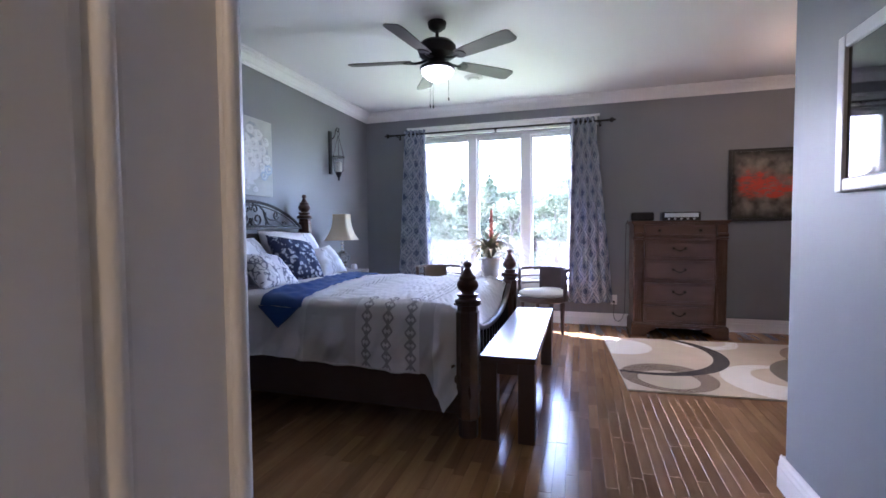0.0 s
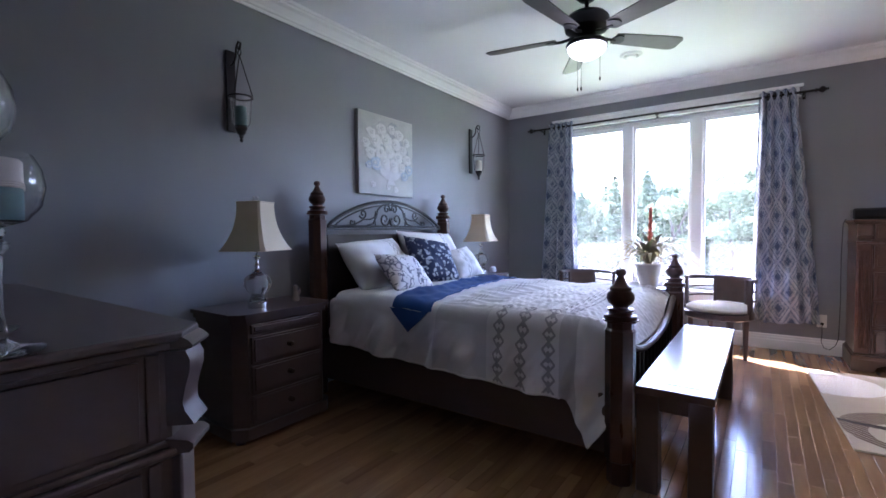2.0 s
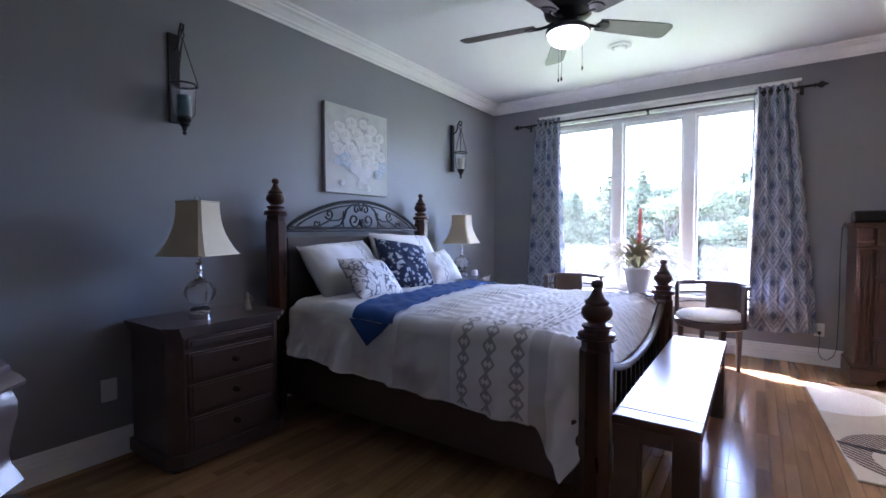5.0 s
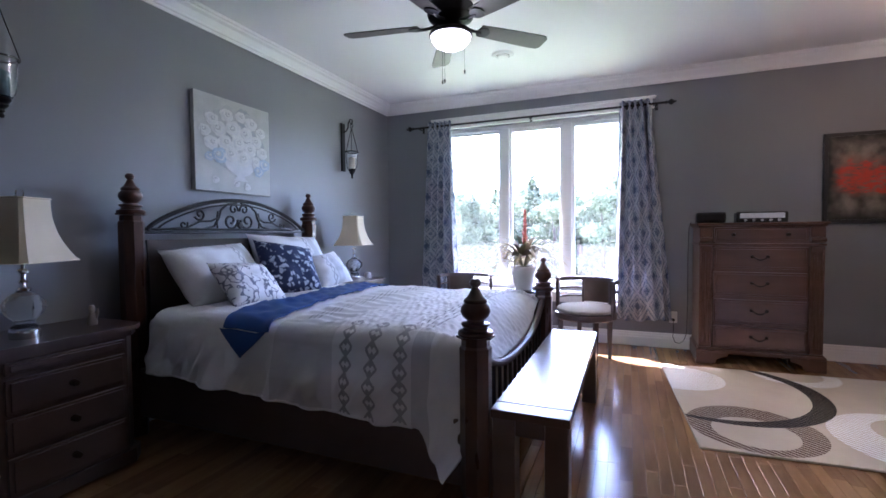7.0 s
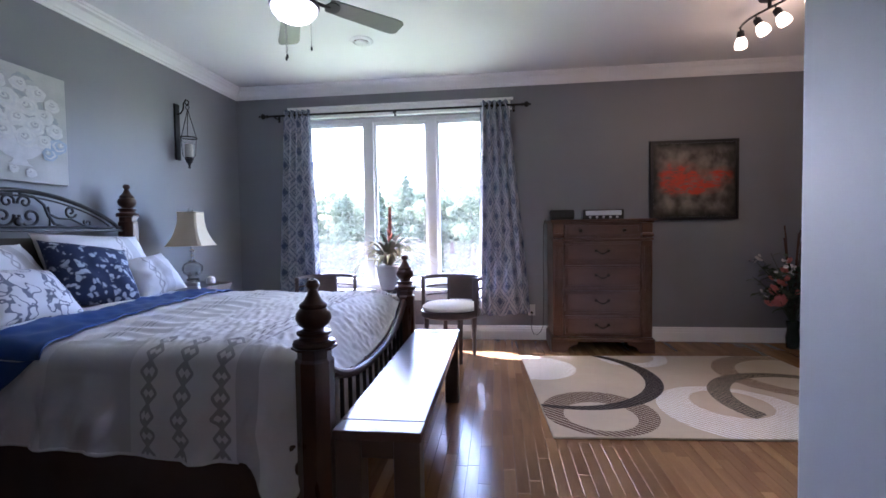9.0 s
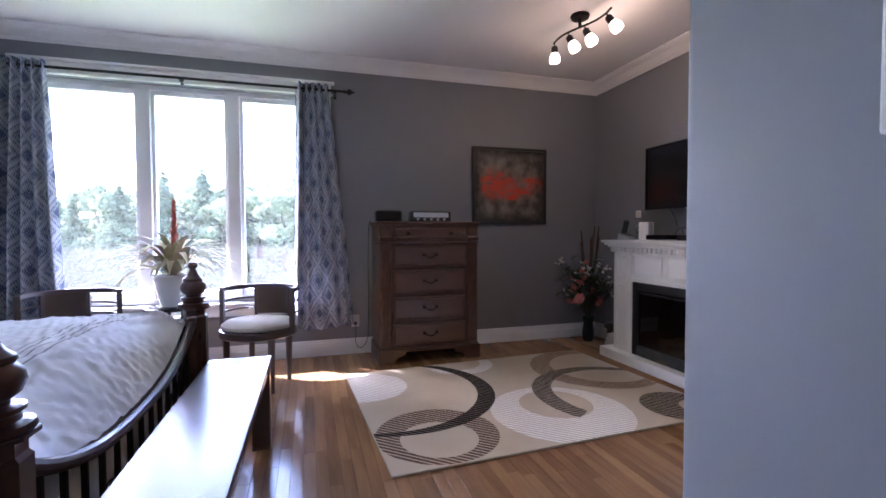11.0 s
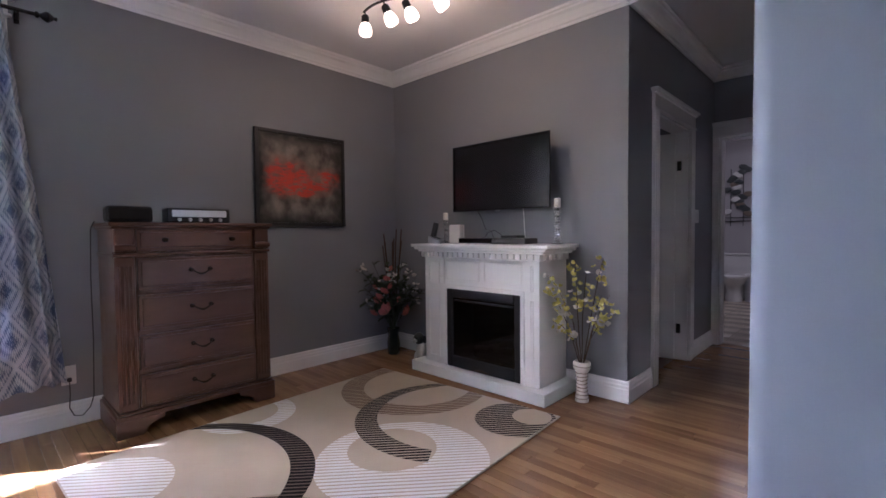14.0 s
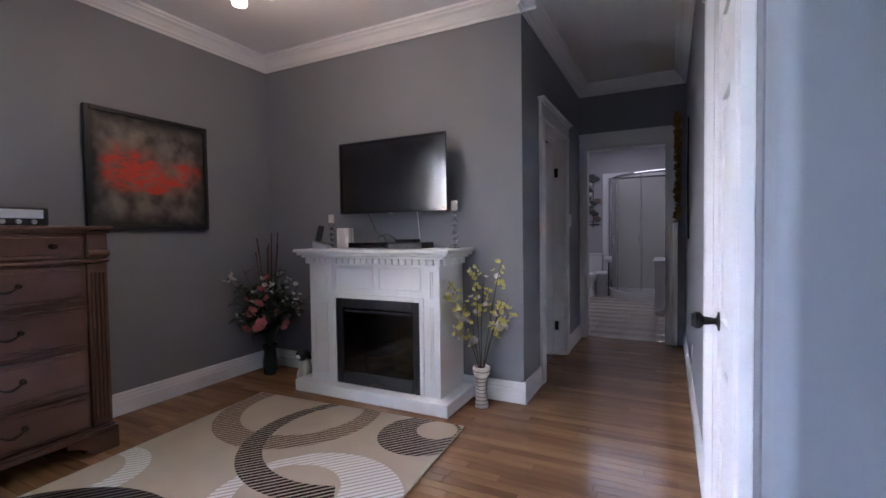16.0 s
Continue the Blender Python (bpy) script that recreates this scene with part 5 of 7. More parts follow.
# scroll corner: an S-shaped bracket set across the cut corner
scroll = [(-0.02, 0.0), (0.034, 0.0), (0.028, 0.012), (0.016, 0.030), (0.012, 0.048), (0.018, 0.080), (0.028, 0.115), (0.029, 0.140), (0.020, 0.160), (-0.02, 0.160)]
for x0, tr in ((-0.045, 45), (-DL + 0.045, 135)):
    at = pose(x0, DD - 0.045, 0, 0, 0, tr)
    part("corner_scroll", moved(prism(scroll, 0.084), at @ pose(0.0, 0.042, 0.745, 90)), WOOD_DARK, dr)
    part("corner_cap", moved(prism([(-0.02, 0.0), (0.036, 0.0), (0.038, 0.006), (0.030, 0.016), (0.016, 0.024), (0.010, 0.032), (-0.02, 0.032)], 0.100), at @ pose(0, 0.050, 0.912, 90)), WOOD_DARK, dr)
    part("corner_foot", moved(prism([(-0.02, 0.0), (0.026, 0.0), (0.034, 0.008), (0.034, 0.018), (0.024, 0.026), (-0.02, 0.032)], 0.100), at @ pose(0, 0.050, 0.688, 90)), WOOD_DARK, dr)
    part("corner_post", moved(bx(-0.03, -0.036, 0.095, 0.006, 0.036, 0.68, 0.006, 3), at), WOOD_DARK, dr)
for i in range(3):
    for z0, z1 in ((0.73, 0.895), (0.40, 0.665), (0.12, 0.38)):
        xa = -DL + 0.15 + i * 0.44
        d_ = part("drawer", bx(xa, DD - 0.05, z0, xa + 0.42, DD - 0.016, z1, 0.005), WOOD_DARK, dr)
        part("knob", moved(round_knob(), pose(xa + 0.21, DD - 0.016, (z0 + z1) / 2, 0, 0, 180)), HANDLE, d_)


def goblet(at, stem, wax_label):
    t = thing("candle_holder", "tall clear glass goblet holding a " + wax_label + " candle", "candle holder", at, 0, "glass goblets on the dresser")
    s = stem
    part("goblet", lathe([(0, 0), (0.080, 0.001), (0.083, 0.005), (0.040, 0.014), (0.022, 0.026), (0.017, s * 0.3), (0.016, s * 0.55), (0.020, s * 0.74), (0.017, s * 0.77), (0.029, s * 0.82), (0.030, s * 0.86), (0.018, s * 0.90), (0.026, s * 0.95), (0.020, s * 0.985), (0.060, s + 0.010),
                          (0.084, s + 0.042), (0.092, s + 0.082), (0.087, s + 0.120), (0.072, s + 0.150), (0.070, s + 0.150), (0.0845, s + 0.120), (0.0895, s + 0.082), (0.0815, s + 0.043), (0.058, s + 0.0125), (0, s + 0.004)], 40), CLEAR, t)
    part("candle", moved(lathe([(0, 0), (0.053, 0), (0.055, 0.004), (0.055, 0.066), (0, 0.066)], 28), pose(0, 0, s + 0.0125)), CANDLE_TEAL, t, "teal lower half of the candle")
    part("candle_top", moved(lathe([(0.0, 0), (0.055, 0), (0.055, 0.055), (0.050, 0.060), (0.02, 0.056), (0, 0.057)], 28), pose(0, 0, s + 0.0788)), CANDLE_WHITE if "white" in wax_label else CANDLE_TEAL, t)
    for dz in (0.0, 0.005, 0.010):
        part("twine", tube([(0.0565 * math.cos(i * 0.2618), 0.0565 * math.sin(i * 0.2618), s + 0.079 + dz + 0.003 * math.sin(i * 0.7854)) for i in range(24)], 0.0018, 5, True), CANDLE_WHITE, t)
    return t


goblet((-0.925, 0.540, DH), 0.266, "teal and white").scale = (0.82, 0.82, 0.82)
goblet((-1.184, 0.532, DH), 0.345, "teal").scale = (1.1, 1.1, 1.1)

# ---- ceiling fan ----
fan = thing("ceiling_fan", "dark bronze ceiling fan with five blades and a lit bowl", "ceiling fan", (-0.83, 3.40, CEIL))
part("canopy", lathe([(0, 0), (0.070, 0), (0.072, -0.012), (0.066, -0.04), (0.040, -0.062), (0.020, -0.068), (0, -0.068)], 28), BLACK_METAL, fan)
part("downrod", tube([(0, 0, -0.06), (0, 0, -0.14)], 0.013, 12), BLACK_METAL, fan)
part("motor", lathe([(0, -0.125), (0.03, -0.125), (0.05, -0.14), (0.12, -0.155), (0.142, -0.18), (0.145, -0.225), (0.138, -0.25), (0.10, -0.27), (0.07, -0.29), (0.055, -0.30), (0.055, -0.325), (0, -0.325)], 36), BLACK_METAL, fan)
part("light_ring", lathe([(0.05, -0.318), (0.128, -0.335), (0.134, -0.35), (0.130, -0.362), (0.11, -0.362), (0.05, -0.33), (0.05, -0.318)], 36), BLACK_METAL, fan)
part("bowl", lathe([(0.126, -0.358), (0.118, -0.385), (0.095, -0.412), (0.06, -0.430), (0.02, -0.438), (0, -0.439)], 36), glow("lit_frosted_glass", (1.0, 0.96, 0.88), 0.22), fan, "lit frosted white glass bowl")
BLADE = surface("dark_blade_wood", (0.055, 0.05, 0.045), (0.10, 0.092, 0.082), 3, 0.42, 0.06, 0.03, 60, stretch=(1, 6, 1))
for k in range(5):
    m = pose(0, 0, -0.292, 0, 0, 46 + 72 * k)
    out = [(0.20, -0.050), (0.30, -0.058), (0.63, -0.070), (0.672, -0.064), (0.69, -0.045), (0.69, 0.045), (0.672, 0.064), (0.63, 0.070), (0.30, 0.058), (0.20, 0.050)]
    bl = part("blade", moved(prism(out, 0.007), m @ pose(0, 0, 0, -12, 0, 0)), BLADE, fan)
    part("blade_iron", join(moved(tube([(0.08, 0, 0.012), (0.13, 0, -0.004), (0.17, 0, -0.008), (0.21, 0, -0.006)], 0.010, 8), m), moved(lathe([(0, -0.006), (0.045, -0.006), (0.045, 0.0), (0, 0.001)], 18), m @ pose(0.225, 0, -0.002, -12, 0, 0))), BLACK_METAL, bl)
for a, ln in ((20, 0.22), (150, 0.26), (265, 0.30)):
    x, y = 0.085 * math.cos(radians(a)), 0.085 * math.sin(radians(a))
    ch = part("pull_chain", tube([(x, y, -0.34), (x, y, -0.34 - ln)], 0.0014, 5), BLACK_METAL, fan)
    part("pull", moved(lathe([(0, 0), (0.005, -0.003), (0.006, -0.018), (0.003, -0.026), (0, -0.027)], 10), pose(x, y, -0.34 - ln)), BLACK_METAL, ch)
bulb("fan_lamp", (-0.83, 3.40, CEIL - 0.47), 0.46, (1.0, 0.94, 0.85), 0.09)

vent = thing("ceiling_vent", "round white ceiling air vent", "vent", (-0.845, 4.70, CEIL))
part("ring", lathe([(0.055, 0), (0.095, 0), (0.098, -0.006), (0.085, -0.016), (0.068, -0.018), (0.058, -0.006), (0.055, 0)], 32), TRIM, vent)
part("slot", lathe([(0, -0.003), (0.062, -0.003), (0.062, -0.001), (0, -0.001)], 28), JOINT, vent, "dark slot round the disc")
part("disc", lathe([(0, -0.004), (0.02, -0.004), (0.05, -0.012), (0.054, -0.018), (0.045, -0.026), (0, -0.030)], 28), TRIM, vent)

# ---- track light ----
track = thing("track_light", "bronze wave track light with four lit glass heads", "ceiling light", (2.14, 4.42, CEIL))
part("canopy", lathe([(0, 0), (0.068, 0), (0.07, -0.008), (0.062, -0.026), (0, -0.03)], 26), BLACK_METAL, track)
wave = []
for i in range(33):
    s = (i / 32 - 0.5) * 0.62
    wave.append((0.034 * math.sin(s * 9.5) + 0.10 * s, -s, -0.088))
part("bar", tube(wave, 0.008, 8), BLACK_METAL, track)
part("stem", tube([(wave[16][0], wave[16][1], -0.02), wave[16]], 0.012, 10), BLACK_METAL, track)
WARM = glow("lit_amber_glass", (1.0, 0.72, 0.42), 0.30)
for i, (tx, ty) in ((1, (4, -4)), (11, (-14, -22)), (18, (-14, -24)), (29, (-18, -34))):
    x, y, z = wave[i]
    m = pose(x, y, z - 0.026) @ pose(0, 0, 0, tx, ty, 0)
    hd = part("head", join(moved(tube([(0, 0, 0.006), (0, 0, -0.034)], 0.005, 8), pose(x, y, z)), moved(lathe([(0, 0.0), (0.018, -0.002), (0.025, -0.012), (0.027, -0.052), (0.022, -0.056), (0, -0.056)], 18), m)), BLACK_METAL, track)
    part("shade", moved(lathe([(0.022, -0.050), (0.036, -0.072), (0.043, -0.100), (0.041, -0.124), (0.034, -0.132), (0, -0.134)], 20), m), WARM, hd, "lit amber-white glass shade")
    p = m @ Vector((0, 0, -0.18))
    bulb("track_lamp", (2.14 + p.x, 4.42 + p.y, CEIL + p.z), 0.10, (1.0, 0.66, 0.36), 0.04)

# ---- television, fireplace and mantel ----
tv = thing("television", "black flat-screen television mounted on the wall", "television", (3.085, 4.352, 1.60), -90.4)
SCREEN = surface("dark_screen_glass", (0.006, 0.006, 0.008), (0.010, 0.010, 0.012), 4, 0.15, 0.02)
part("screen", bx(-0.455, -0.002, -0.258, 0.455, 0.004, 0.262, 0.001), SCREEN, tv, "glossy black switched-off screen")
part("bezel", frame_bars(0.935, 0.545, 0.016, 0.012, 0.003), GLOSS_BLACK, tv)
part("back", bx(-0.42, 0.004, -0.23, 0.42, 0.04, 0.23, 0.012), BLACK_PLASTIC, tv)
part("wall_mount", join(bx(-0.15, 0.04, -0.1, 0.15, 0.132, 0.1, 0.004)), BLACK_METAL, tv)
part("stand_strip", bx(-0.02, -0.006, -0.281, 0.02, 0.004, -0.272, 0.002), SILVER, tv)

fp = thing("fireplace", "white painted electric fireplace with dentil mantel", "fireplace", (3.218, 4.39, 0), -90)
# local x runs south (towards -y of the room), front is -y
FPW = surface("white_mantel_paint", (0.84, 0.84, 0.83), (0.89, 0.89, 0.88), 3, 0.36, 0.05, 0.0, 120)
part("hearth", bx(-0.64, -0.448, 0, 0.64, 0, 0.085, 0.006, 3), FPW, fp)
LX, RX, OZ0, OZ1 = -0.545, 0.555, 0.085, 0.955
OX0, OX1, OT = -0.30, 0.405, 0.71
for x0, x1 in ((LX, OX0 - 0.03), (OX1 + 0.03, RX)):
    pl = part("pilaster", bx(x0, -0.37, OZ0, x1, 0, OZ1, 0.004), FPW, fp)
    w = x1 - x0
    for z0, z1 in ((0.14, 0.68), (0.74, 0.92)):
        part("moulding", moved(frame_bars(w - 0.09, z1 - z0, 0.012, 0.008, 0.003), pose((x0 + x1) / 2, -0.37, (z0 + z1) / 2)), FPW, pl)
part("frieze", bx(OX0 - 0.03, -0.362, OT + 0.03, OX1 + 0.03, 0, OZ1, 0.003), FPW, fp)
for x0, x1 in ((OX0 - 0.01, (OX0 + OX1) / 2 - 0.02), ((OX0 + OX1) / 2 + 0.02, OX1 + 0.01)):
    part("moulding", moved(frame_bars(x1 - x0, 0.16, 0.012, 0.008, 0.003), pose((x0 + x1) / 2, -0.362, 0.855)), FPW, fp)
part("surround", join(bx(OX0 - 0.03, -0.378, OZ0, OX0, -0.2, OT + 0.03, 0.003), bx(OX1, -0.378, OZ0, OX1 + 0.03, -0.2, OT + 0.03, 0.003), bx(OX0, -0.378, OT, OX1, -0.2, OT + 0.03, 0.003)), FPW, fp)
part("mantel_shelf", join(bx(-0.645, -0.44, 1.040, 0.655, 0, 1.064, 0.006, 3), bx(-0.625, -0.425, 1.018, 0.635, 0, 1.040, 0.008, 3), bx(-0.595, -0.405, 1.000, 0.605, 0, 1.018, 0.006), bx(-0.565, -0.386, OZ1, 0.575, 0, 1.000, 0.004)), FPW, fp)
for k in range(22):
    x = -0.556 + k * 0.0525
    part("dentil", bx(x, -0.404, 0.960, x + 0.033, -0.385, 0.998, 0.003, 1), FPW, fp)
for k in range(6):
    y = -0.352 + k * 0.0525
    for x in (-0.577, 0.575):
        part("dentil", bx(x, y, 0.960, x + 0.014, y + 0.033, 0.998, 0.003, 1), FPW, fp)
FBOX = surface("matt_black_firebox", (0.008, 0.009, 0.010), (0.018, 0.019, 0.021), 6, 0.5, 0.1)
part("firebox", join(bx(OX0, -0.05, OZ0, OX1, -0.02, OT), bx(OX0, -0.34, OZ0, OX0 + 0.012, -0.05, OT), bx(OX1 - 0.012, -0.34, OZ0, OX1, -0.05, OT), bx(OX0, -0.34, OT - 0.012, OX1, -0.05, OT), bx(OX0, -0.34, OZ0, OX1, -0.05, OZ0 + 0.012)), FBOX, fp)
part("insert_frame", join(bx(OX0, -0.374, OZ0, OX0 + 0.055, -0.34, OT, 0.012), bx(OX1 - 0.055, -0.374, OZ0, OX1, -0.34, OT, 0.012), bx(OX0 + 0.055, -0.374, OT - 0.07, OX1 - 0.055, -0.34, OT, 0.012), bx(OX0 + 0.055, -0.374, OZ0, OX1 - 0.055, -0.34, OZ0 + 0.09, 0.012)), FBOX, fp, "black metal insert frame")
part("vent_slot", bx(OX0 + 0.07, -0.36, OT - 0.10, OX1 - 0.07, -0.345, OT - 0.085, 0.002), FBOX, fp)
LOG = surface("charred_log", (0.05, 0.035, 0.025), (0.14, 0.10, 0.075), 12, 0.9, 0.05, 0.8, 40)
for a, b, r in (((-0.14, -0.20, 0.20), (0.24, -0.17, 0.23), 0.040), ((-0.08, -0.24, 0.17), (0.16, -0.12, 0.30), 0.032), ((0.02, -0.14, 0.19), (0.28, -0.24, 0.19), 0.034), ((-0.18, -0.15, 0.16), (0.08, -0.22, 0.27), 0.028)):
    pts = [Vector(a).lerp(Vector(b), i / 6) + Vector((0, 0.01 * math.sin(i * 2), 0.008 * math.sin(i * 3))) for i in range(7)]
    part("log", tube(pts, [r * (1 + 0.1 * math.sin(i * 2.3)) for i in range(7)], 10), LOG, fp)
part("ember_bed", moved(lathe([(0, 0.0), (0.2, 0.0), (0.16, 0.05), (0, 0.07)], 20), pose(0.05, -0.19, OZ0 + 0.012)), LOG, fp)
SMOKED = glass("smoked_glass", (0.42, 0.42, 0.44), 0.03)
part("glass_front", bx(OX0 + 0.05, -0.350, OZ0 + 0.085, OX1 - 0.05, -0.347, OT - 0.068), SMOKED, fp, "smoked glass front")

MT = 1.064
def candlestick(at, h):
    t = thing("candlestick", "clear glass stacked candlestick with a white pillar candle", "candlestick", at, 0, "mantel candlesticks")
    prof = [(0, 0), (0.042, 0), (0.044, 0.006), (0.020, 0.016)]
    z, k = 0.02, 0
    while z < h - 0.03:
        prof += [(0.012, z), (0.026, z + 0.018), (0.026, z + 0.026), (0.012, z + 0.044)]
        z += 0.046
    prof += [(0.014, h - 0.012), (0.034, h - 0.004), (0.034, h), (0, h)]
    part("stick", lathe(prof, 14), CRYSTAL, t, "clear glass stacked stem", sharp=20)
    part("candle", moved(lathe([(0, 0), (0.022, 0), (0.022, 0.062), (0.019, 0.066), (0, 0.064)], 18), pose(0, 0, h)), CANDLE_WHITE, t)
candlestick((3.08, 3.83, MT), 0.26)
candlestick((3.10, 4.93, MT), 0.20)
router = thing("router", "white upright router box on the mantel", "router", (3.01, 4.72, MT), -84)
part("case", bx(-0.055, -0.035, 0, 0.055, 0.035, 0.155, 0.008, 3), WHITE_PLASTIC, router)
part("seam", bx(-0.056, -0.004, 0.01, 0.056, 0.0, 0.15), surface("grey_seam", (0.25, 0.25, 0.25), (0.3, 0.3, 0.3), 5, 0.5), router)
box1 = thing("cable_box", "black television receiver box on the mantel", "receiver", (3.02, 4.46, MT), -90)
part("case", bx(-0.17, -0.09, 0.006, 0.17, 0.09, 0.046, 0.004), BLACK_PLASTIC, box1)
part("front_panel", bx(-0.165, -0.094, 0.010, 0.165, -0.089, 0.042, 0.002), GLOSS_BLACK, box1)
for x in (-0.14, 0.14):
    part("foot", moved(lathe([(0, 0), (0.012, 0), (0.012, 0.006), (0, 0.006)], 10), pose(x, 0, 0)), BLACK_PLASTIC, box1)
box2 = thing("game_console", "black media player with a dark lid on the mantel", "media player", (3.04, 4.17, MT), -88)
part("case", bx(-0.15, -0.09, 0, 0.15, 0.09, 0.044, 0.006), BLACK_PLASTIC, box2)
part("lid", bx(-0.09, -0.05, 0.044, 0.06, 0.06, 0.066, 0.006), BLACK_PLASTIC, box2)
cable = thing("power_cable", "white and black cables hanging below the television", "cable")
part("white_cord", tube([(3.205, 4.20, 1.36), (3.19, 4.18, 1.27), (3.15, 4.15, 1.18), (3.13, 4.13, 1.112)], 0.003, 6), WHITE_PLASTIC, cable)
part("black_cord", tube([(3.15, 4.62, 1.35), (3.20, 4.60, 1.26), (3.18, 4.55, 1.18), (3.13, 4.45, 1.16), (3.12, 4.42, 1.10)], 0.003, 6), BLACK_PLASTIC, cable)
part("black_cord_loop", tube([(3.10, 4.50, 1.10), (3.10, 4.47, 1.15), (3.10, 4.40, 1.17), (3.10, 4.34, 1.14), (3.10, 4.31, 1.105)], 0.003, 6), BLACK_PLASTIC, cable)
phone = thing("telephone", "cordless telephone standing in its silver base", "telephone", (2.95, 4.90, MT), -70)
part("base", moved(prism([(-0.055, 0), (0.055, 0), (0.055, 0.02), (-0.055, 0.06)], 0.10), pose(0, 0.05, 0, 90) ), SILVER, phone)
part("keypad", moved(bx(-0.03, -0.04, 0, 0.04, 0.02, 0.004, 0.002), pose(0.01, 0, 0.048, 0, 20, 0)), BLACK_PLASTIC, phone)
part("handset", moved(bx(-0.022, -0.014, 0, 0.022, 0.014, 0.15, 0.008, 3), pose(-0.04, 0.01, 0.03, 0, 14, 0)), BLACK_PLASTIC, phone)

# ---- rug ----
def rug_material():
    m, n, l, p = node_material("beige_rug_with_rings")
    co = n.new("ShaderNodeTexCoord")
    sep = n.new("ShaderNodeSeparateXYZ")
    l.new(co.outputs["Object"], sep.inputs[0])
    U, V = sep.outputs[0], sep.outputs[1]
    def q(op, a, b=None, c=None):
        k = n.new("ShaderNodeMath")
        k.operation = op
        for i, v in enumerate((a, b, c)):
            if v is None:
                continue
            if isinstance(v, (int, float)):
                k.inputs[i].default_value = v
            else:
                l.new(v, k.inputs[i])
        return k.outputs[0]
    def dist(cx, cy):
        return q("SQRT", q("ADD", q("POWER", q("SUBTRACT", U, cx), 2.0), q("POWER", q("SUBTRACT", V, cy), 2.0)))
    def inside(cx, cy, r):
        return q("LESS_THAN", dist(cx, cy), r)
    def ring(o, i):
        return q("MULTIPLY", inside(*o), q("SUBTRACT", 1.0, inside(*i)))
    stripe = q("FRACT", q("DIVIDE", q("ADD", U, V), 0.040))
    on = q("GREATER_THAN", stripe, 0.36)
    noi = n.new("ShaderNodeTexNoise")
    noi.inputs["Scale"].default_value, noi.inputs["Detail"].default_value = 5, 6
    l.new(co.outputs["Object"], noi.inputs["Vector"])
    pile = n.new("ShaderNodeTexNoise")
    pile.inputs["Scale"].default_value = 420
    l.new(co.outputs["Object"], pile.inputs["Vector"])
    cur = n.new("ShaderNodeMix")
    cur.data_type = "RGBA"
    cur.inputs[6].default_value, cur.inputs[7].default_value = (0.46, 0.385, 0.285, 1), (0.56, 0.475, 0.36, 1)
    l.new(noi.outputs[0], cur.inputs[0])
    col = cur.outputs[2]
    WHITE, BROWN, DARK, TAN = (0.78, 0.77, 0.74), (0.115, 0.070, 0.046), (0.014, 0.010, 0.010), (0.17, 0.11, 0.07)
    upper = q("GREATER_THAN", V, q("MULTIPLY_ADD", U, 0.62, -0.50))
    for mask, colour in ((q("MULTIPLY", inside(0.10, 1.25, 0.30), on), WHITE), (q("MULTIPLY", ring((0.95, 1.56, 0.29), (0.95, 1.58, 0.19)), on), WHITE),
                         (q("MULTIPLY", ring((1.17, 0.38, 0.44), (1.21, 0.50, 0.235)), on), WHITE),
                         (q("MULTIPLY", ring((1.98, 1.08, 0.53), (2.02, 1.08, 0.40)), on), TAN),
                         (q("MULTIPLY", ring((0.34, 0.35, 0.345), (0.33, 0.29, 0.215)), q("MULTIPLY_ADD", on, 0.78, 0.22)), BROWN),
                         (q("MULTIPLY", ring((0.28, 1.06, 0.69), (0.20, 1.09, 0.655)), q("MULTIPLY_ADD", on, 0.25, 0.75)), DARK),
                         (q("MULTIPLY", q("MULTIPLY", ring((1.75, 0.53, 0.60), (1.80, 0.52, 0.51)), upper), q("MULTIPLY_ADD", on, 0.85, 0.15)), DARK),
                         (q("MULTIPLY", ring((1.95, 0.19, 0.25), (2.04, 0.13, 0.12)), q("MULTIPLY_ADD", on, 0.85, 0.15)), DARK)):
        k = n.new("ShaderNodeMix")
        k.data_type = "RGBA"
        l.new(mask, k.inputs[0])
        l.new(col, k.inputs[6])
        k.inputs[7].default_value = (*colour, 1)
        col = k.outputs[2]
    l.new(col, p.inputs["Base Color"])
    p.inputs["Roughness"].default_value = 0.95
    p.inputs["Specular IOR Level"].default_value = 0.1
    bp = n.new("ShaderNodeBump")
    bp.inputs["Strength"].default_value, bp.inputs["Distance"].default_value = 0.5, 0.003
    l.new(q("ADD", pile.outputs[0], q("MULTIPLY", on, 0.6)), bp.inputs["Height"])
    l.new(bp.outputs[0], p.inputs["Normal"])
    return m


rug = thing("rug", "beige area rug with striped dark and white rings", "rug", (0.553, 3.476, 0.0), 3.4)
def rug_top(u, v):
    return Vector((2.152 * u, 1.60 * v, 0.011 + 0.0015 * noise.noise(Vector((u * 6, v * 5, 0)))))
part("woven_surface", sheet(60, 44, rug_top, 0.010), rug_material(), rug, sharp=80)
edge = tube([(0, 0, 0.006), (2.152, 0, 0.006), (2.152, 1.60, 0.006), (0, 1.60, 0.006)], 0.006, 6, True)
part("binding", edge, surface("beige_binding", (0.42, 0.36, 0.27), (0.5, 0.43, 0.33), 30, 0.9), rug)

# ---- chairs by the window ----
CREAM = surface("cream_upholstery", (0.52, 0.49, 0.45), (0.62, 0.59, 0.55), 6, 0.8, 0.05, 0.3, 260, sheen=0.2)
CANE = surface("brown_back_panel", (0.055, 0.032, 0.020), (0.10, 0.06, 0.038), 8, 0.5, 0.08, 0.1, 90)


